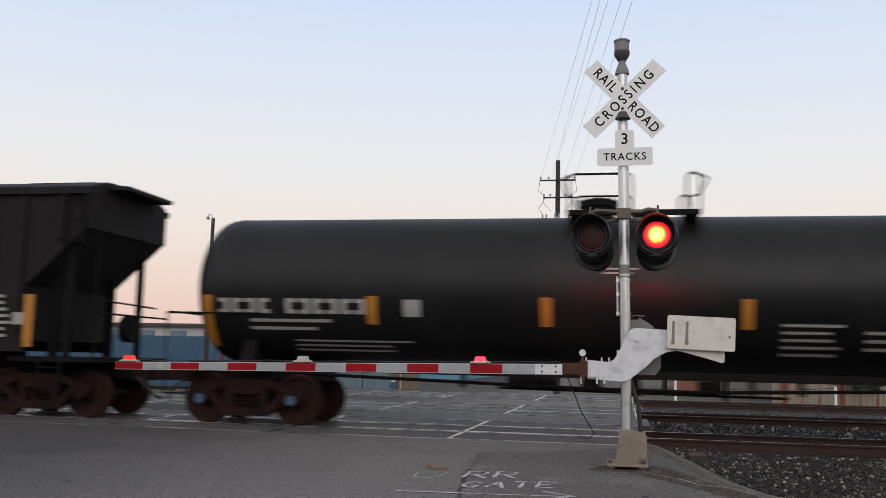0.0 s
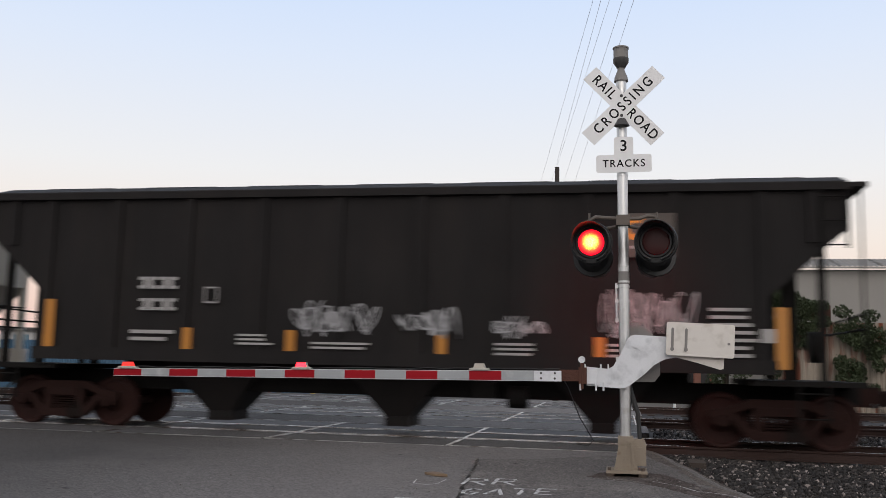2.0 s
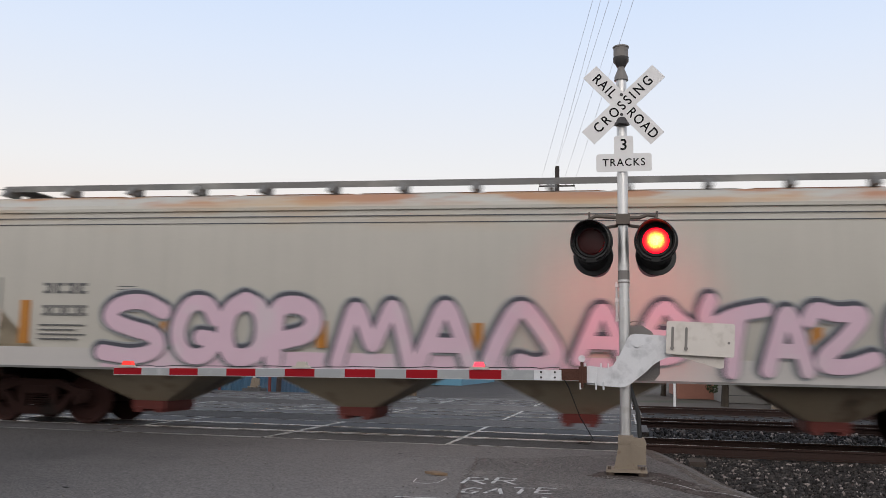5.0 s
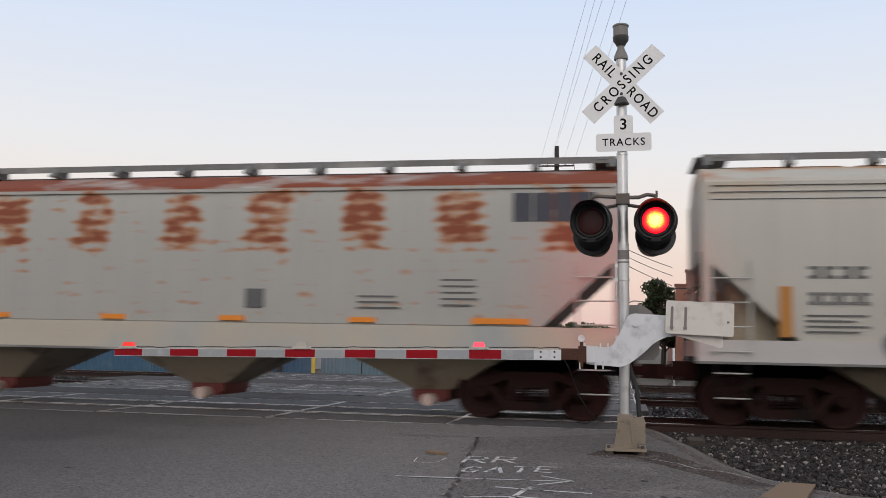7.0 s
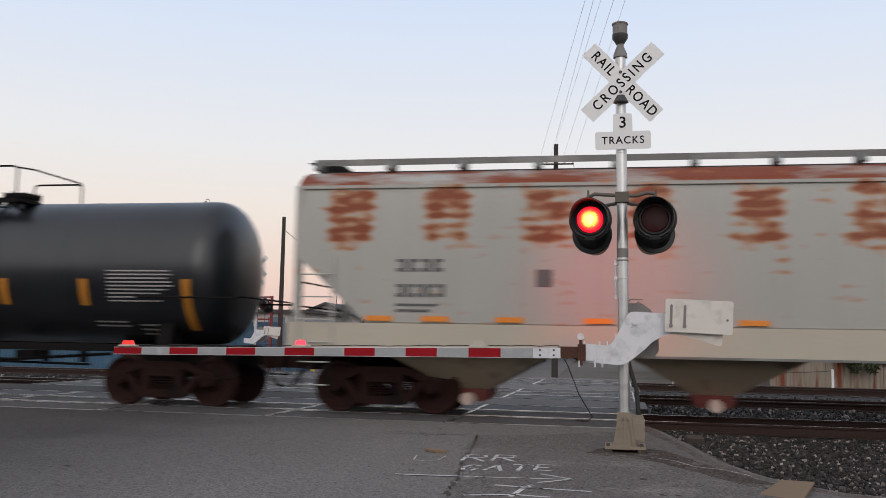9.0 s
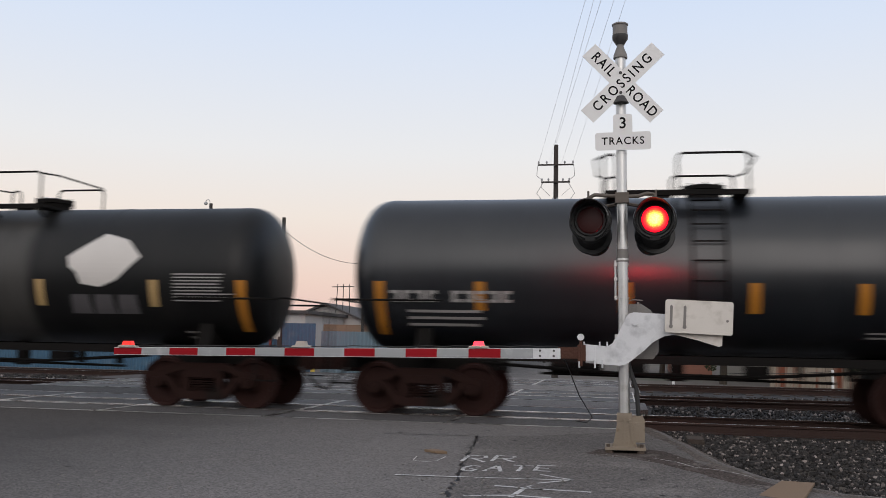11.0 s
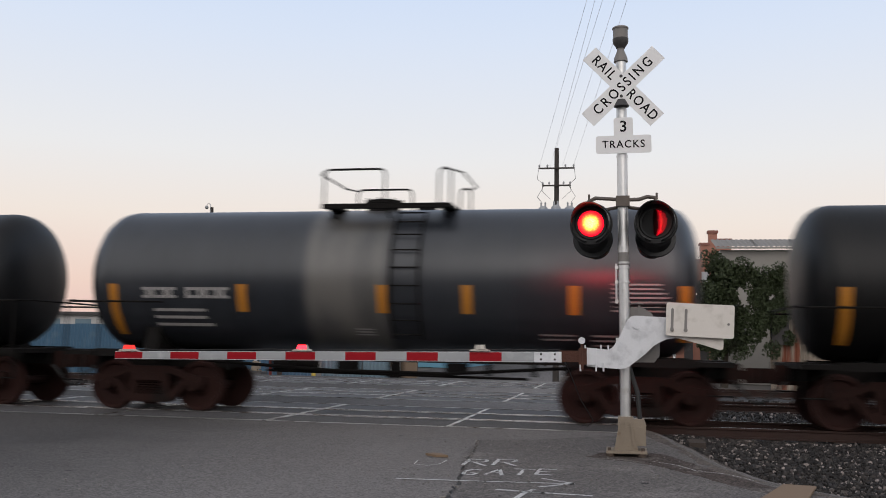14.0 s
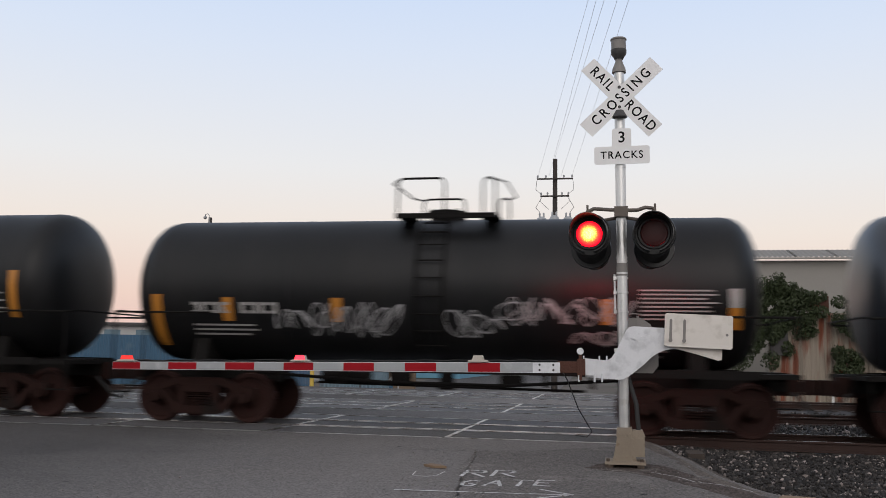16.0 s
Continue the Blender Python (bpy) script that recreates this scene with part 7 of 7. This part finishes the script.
def build_train():
    """Cars with their mid-car x at 8 s."""
    train = []
    refl = lambda xs, ends: [(x, Z0, Z1, 0.19) for x in xs] + [(x, 1.42, 2.36, 0.18) for x in ends]
    t1 = tank_car("long black tank car with white stencils, rolling", 7.0, 7.5, 1.40, 2.54, M["tank_black"],
                  dict(reflectors=refl((-4.58, -1.47, 1.86, 4.9), (-7.72, 7.6)),
                       stencils=[("chars", (-7.5, 2.17, 11, 0.26, 0.27, (4,))), ("lines", (-6.9, -5.3, 1.70, 1.98, 2)), ("lines", (-6.1, -3.8, 1.35, 1.6, 3)), ("lines", (2.4, 3.4, 1.4, 2.0, 5)), ("lines", (3.7, 4.4, 1.5, 1.9, 3)), ("chars", (-4.0, 2.15, 1, 0.4, 0.3)), ("lines", (-0.5, 0.1, 2.75, 2.9, 2))]),
                  None, (-1.15, 1.15), 1, hub=M["bluepaint"], dome=(-0.62, 0.36))
    train.append((t1, 54.95))
    train.append((dark_hopper("dark brown ribbed hopper car with white tags, rolling", 6.52), 37.16))
    h2 = covered_hopper("grey covered hopper car with pink graffiti, rolling", 8.44, M["hop_grey"], M["sill_grey"], (-6.35, -2.2, 1.9, 6.05), 2,
                        [(x - 0.1, x + 0.1, 1.5, 2.32) for x in (8.42, -8.5)] + [(x - 0.09, x + 0.09, 1.52, 2.0) for x in (5.7, 2.9, -5.6, 0.2, -2.6)], (1.09, 1.44))
    y = -1.565
    gy = y - 0.025
    bm = bmesh.new()
    box(bm, -6.85, 3.1, -1.586, -1.57, 1.10, 1.438)
    part("pink_wash", bm, M["pink"], h2, "thin pink paint sprayed along the sill", smooth=0)
    k = 0
    for ch, x0, x1, z0, z1, r in (("S", -7.02, -5.42, 1.14, 2.48, 0.17), ("C", -5.50, -4.42, 1.16, 2.46, 0.17), ("O", -4.60, -3.48, 1.14, 2.50, 0.19), ("P", -3.66, -2.55, 1.12, 2.46, 0.19), ("M", -2.42, -0.85, 1.12, 2.48, 0.15), ("A", -0.95, 0.22, 1.14, 2.52, 0.155),
                                  ("N", 0.25, 1.75, 1.12, 2.50, 0.17), ("A", 1.80, 2.80, 1.30, 2.46, 0.13), ("E", 2.82, 3.80, 1.32, 2.48, 0.13), ("T", 3.82, 5.02, 1.14, 2.48, 0.14), ("A", 4.82, 5.66, 1.18, 2.46, 0.14), ("Z", 5.45, 6.66, 1.22, 2.46, 0.15), ("D", 6.58, 8.0, 1.16, 2.50, 0.17)):
        graffiti(h2, ch, x0, x1, z0, z1, -1.592 - 0.008 * (k % 2), 0.84 * r)
        k += 1
    bm = bmesh.new()
    char_bars(bm, -8.15, 2.55, 4, 0.24, 0.2, y, skip=())
    char_bars(bm, -8.15, 2.13, 6, 0.16, 0.2, y)
    line_bars(bm, -8.2, -7.2, 1.55, 1.9, 4, y, 8, 0.3)
    line_bars(bm, -6.6, -6.2, 2.5, 2.62, 2, y, 9, 0.3)
    tagged(part("stencil", bm, M["greyink"], h2, "dark car lettering, unreadable", smooth=0), kind="stuff")
    train.append((h2, 18.01))
    h4 = covered_hopper("grey covered hopper car streaked with rust, rolling", 8.235, M["hop_rusty"], M["sill_cream"], (-6.72, -2.45, 2.0, 6.37), 3,
                        [(8.25 - 1.0, 8.25, 1.64, 1.74)] + [(x - 0.24, x + 0.24, 1.64, 1.73) for x in (5.3, 2.85, 0.5, -1.9, -4.4, -5.9, -7.2, -8.2)], (1.12, 1.60), caps=True)
    bm = bmesh.new()
    char_bars(bm, -7.9, 2.62, 4, 0.22, 0.22, y)
    char_bars(bm, -7.9, 2.18, 5, 0.18, 0.22, y)
    line_bars(bm, -7.9, -7.1, 1.78, 1.98, 2, y, 8, 0.35)
    char_bars(bm, -5.45, 2.4, 1, 0.35, 0.3, y)
    line_bars(bm, 5.2, 6.0, 1.85, 2.15, 3, y, 9, 0.3)
    line_bars(bm, 6.7, 7.4, 1.9, 2.45, 5, y, 10, 0.3)
    char_bars(bm, 3.1, 2.05, 1, 0.45, 0.34, y)
    tagged(part("stencil", bm, M["greyink"], h4, "dark car lettering, unreadable", smooth=0), kind="stuff")
    bm = bmesh.new()
    char_bars(bm, 7.95, 3.66, 4, 0.36, 0.50, y + 0.002, gap=0.10, solid=True)
    part("emblem", bm, M["outline"], h4, "black rust-eaten emblem letters, unreadable", smooth=0)
    train.append((h4, -2.885))
    r, zc = 1.37, 2.52
    t2 = tank_car("dark grey tank car with data panels, rolling", 4.45, 5.08, 1.43, 2.575, M["tank_grey"],
                  dict(reflectors=refl((-3.4, -0.9, 1.2, 2.9), (-5.2, 5.0)),
                       stencils=[("chars", (-5.0, 2.10, 10, 0.22, 0.2, (4,))), ("lines", (-4.7, -3.3, 1.55, 1.9, 3)), ("lines", (3.4, 4.75, 1.92, 2.55, 9)), ("lines", (3.0, 3.7, 1.45, 1.6, 2)), ("lines", (3.9, 4.6, 1.3, 1.55, 3))]),
                  (0.2, 0.75), (-1.3, 1.2), 4, shift=-0.1, flip=True, dome=(0.5, 0.24))
    train.append((t2, -19.85))
    leaf = [(1.75, 2.80), (2.45, 3.26), (2.95, 3.13), (3.27, 2.80), (2.8, 2.36), (2.45, 2.22), (2.05, 2.28), (1.95, 2.5), (1.8, 2.6)]
    t3 = tank_car("black tank car with a white diamond emblem, rolling", 4.495, 5.10, r, zc, M["tank_black_adm"],
                  dict(reflectors=[(x, Z0, Z1, 0.19) for x in (-3.42, -2.1, 1.18, 3.55)] + [(-5.35, 1.42, 2.36, 0.2), (5.3, 1.42, 2.36, 0.2)],
                       stencils=[("chars", (-4.38, 2.24, 11, 0.168, 0.2, (4,))), ("lines", (-4.3, -3.1, 1.6, 1.9, 3)), ("lines", (3.95, 5.15, 1.95, 2.5, 9)), ("lines", (4.0, 4.5, 1.25, 1.45, 2)), ("lines", (-1.52, -1.25, 1.4, 1.55, 2))]),
                  (-1.08, -0.52), (-1.35, 0.97), 5, shift=-0.17, flip=True, dome=(0.5, 0.24), yellow="pale_yellow",
                  placards=[(leaf, M["white_emblem"], "large white diamond emblem"), *[([(x, 1.72), (x + 0.44, 1.72), (x + 0.40, 2.08), (x + 0.04, 2.08)], M["faded_emblem"], "faded grey emblem block") for x in (1.80, 2.29, 2.78)]])
    train.append((t3, -33.0))
    t4 = tank_car("grey tank car with a pale spill band, rolling", 4.51, 5.10, r, zc, M["tank_grey_band"],
                  dict(reflectors=refl((-2.62, 0.04, 1.58, 3.45), (-5.2, 5.3)),
                       stencils=[("chars", (-4.6, 2.20, 10, 0.175, 0.2, (4,))), ("lines", (-4.4, -3.1, 1.55, 1.95, 3)), ("lines", (4.1, 5.1, 1.9, 2.42, 7)), ("lines", (2.85, 3.6, 1.4, 1.55, 2)), ("lines", (3.75, 4.4, 1.3, 1.55, 3)), ("lines", (-0.5, -0.1, 1.45, 1.6, 3))]),
                  (0.2, 0.72), (-1.2, 1.25), 6, shift=-0.17, dome=(-0.3, 0.22))
    train.append((t4, -46.18))
    t5 = tank_car("black tank car with white spray tags, rolling", 4.5, 5.10, r, zc, M["tank_black"],
                  dict(reflectors=[(x, Z0 + 0.02, Z1 - 0.05, 0.2) for x in (-3.9, -1.8, 3.0)] + [(-5.3, 1.42, 2.36, 0.2), (5.1, 1.82, 2.18, 0.19)],
                       stencils=[("chars", (-4.6, 2.12, 9, 0.19, 0.2, (4,))), ("lines", (-4.6, -3.3, 1.6, 1.85, 3)), ("lines", (3.55, 4.85, 1.95, 2.5, 8)), ("lines", (3.4, 4.0, 1.3, 1.6, 3))],
                       tags=[((-2.9, -0.7, 1.55, 2.3, 5), M["spray"]), ((0.25, 1.15, 1.65, 2.1, 2), M["spray"]), ((1.2, 3.4, 1.85, 2.35, 5), M["spray"]), ((2.5, 3.9, 1.52, 1.78, 3), M["spray"])]),
                  (-0.35, 0.15), (-0.8, 1.05), 7, placards=[([(5.005, 2.182), (5.195, 2.182), (5.195, 2.5), (5.005, 2.5)], M["white"], "white reflective marker")], shift=-0.17, dome=(-0.05, 0.2))
    train.append((t5, -59.39))
    t6 = tank_car("black tank car at the end of view, rolling", 4.5, 5.20, 1.47, 2.62, M["tank_black"],
                  dict(reflectors=[(x, 2.05, 2.6, 0.19) for x in (-2.6, 0.6, 3.2)] + [(x, 1.9, 2.8, 0.18) for x in (-4.95, 4.95)], stencils=[("lines", (3.6, 4.8, 1.9, 2.4, 7))]), (-0.35, 0.15), (-0.8, 1.05), 8, shift=-0.17, dome=(-0.05, 0.2))
    train.append((t6, -72.6))
    return train


M["white_emblem"] = mat("white_emblem_paint", (0.60, 0.57, 0.54), 0.55, vary=0.1, scale=2, fine=30, bump=0.0)
M["faded_emblem"] = mat("faded_emblem_paint", (0.085, 0.08, 0.085), 0.55, vary=0.3, scale=3, fine=20, bump=0.0)
TRAIN = build_train()


def run(t):
    """How far the train has come, in metres, reckoned from its place at 8 s."""
    u = (t - 8) / 8
    return 55.268 * u + 0.7024 * u ** 2 + 0.2037 * u ** 3


def motions():
    for car, x in TRAIN:
        walk(car, [(0.5 * k, pose(x + run(0.5 * k), TRACK_Y[0], RAIL_Z)) for k in range(33)])
    for ws, w in WHEELS:
        rows = []
        for k in range(241):
            t = k / 15
            rows.append((t, pose(w, 0, 0.457, 0, math.degrees(run(t) / 0.457) % 360, 0)))
        walk(ws, rows)
    # flashing: each LED unit swings its lit face forward, then away, by turns
    first, period, on = 0.95, 1.19, 0.60
    for unit, phase in ((LENSES[1], 0.0), (LENSES[0], 0.595), (ARM_LENSES[1], 0.0), (ARM_LENSES[0], 0.595), (REAR_LENSES[1], 0.0), (REAR_LENSES[0], 0.595), (FAR_LENSES[1], 0.0), (FAR_LENSES[0], 0.595)):
        base = unit.matrix_basis.copy()
        edges = []
        k = -2
        while first + phase + k * period < 16:
            a = first + phase + k * period
            edges += [(a, 0), (a + on, 180)]
            k += 1
        rows = []
        state = 180
        for a, to in edges:
            a -= 0.06
            if a >= 15.95:
                break
            if a < 0:
                state = to
                continue
            if not rows:
                rows.append((0.0, base @ pose(0, 0, 0, 0, 0, state)))
            f = round(a * 30)
            step = (to - state) / 3
            for j in range(4):
                if (f + j) / 30 < 16 and (f + j) / 30 > rows[-1][0]:
                    rows.append(((f + j) / 30, base @ pose(0, 0, 0, 0, 0, state + step * j)))
            state = to
        rows.append((16.0, base @ pose(0, 0, 0, 0, 0, state)))
        walk(unit, rows)


motions()
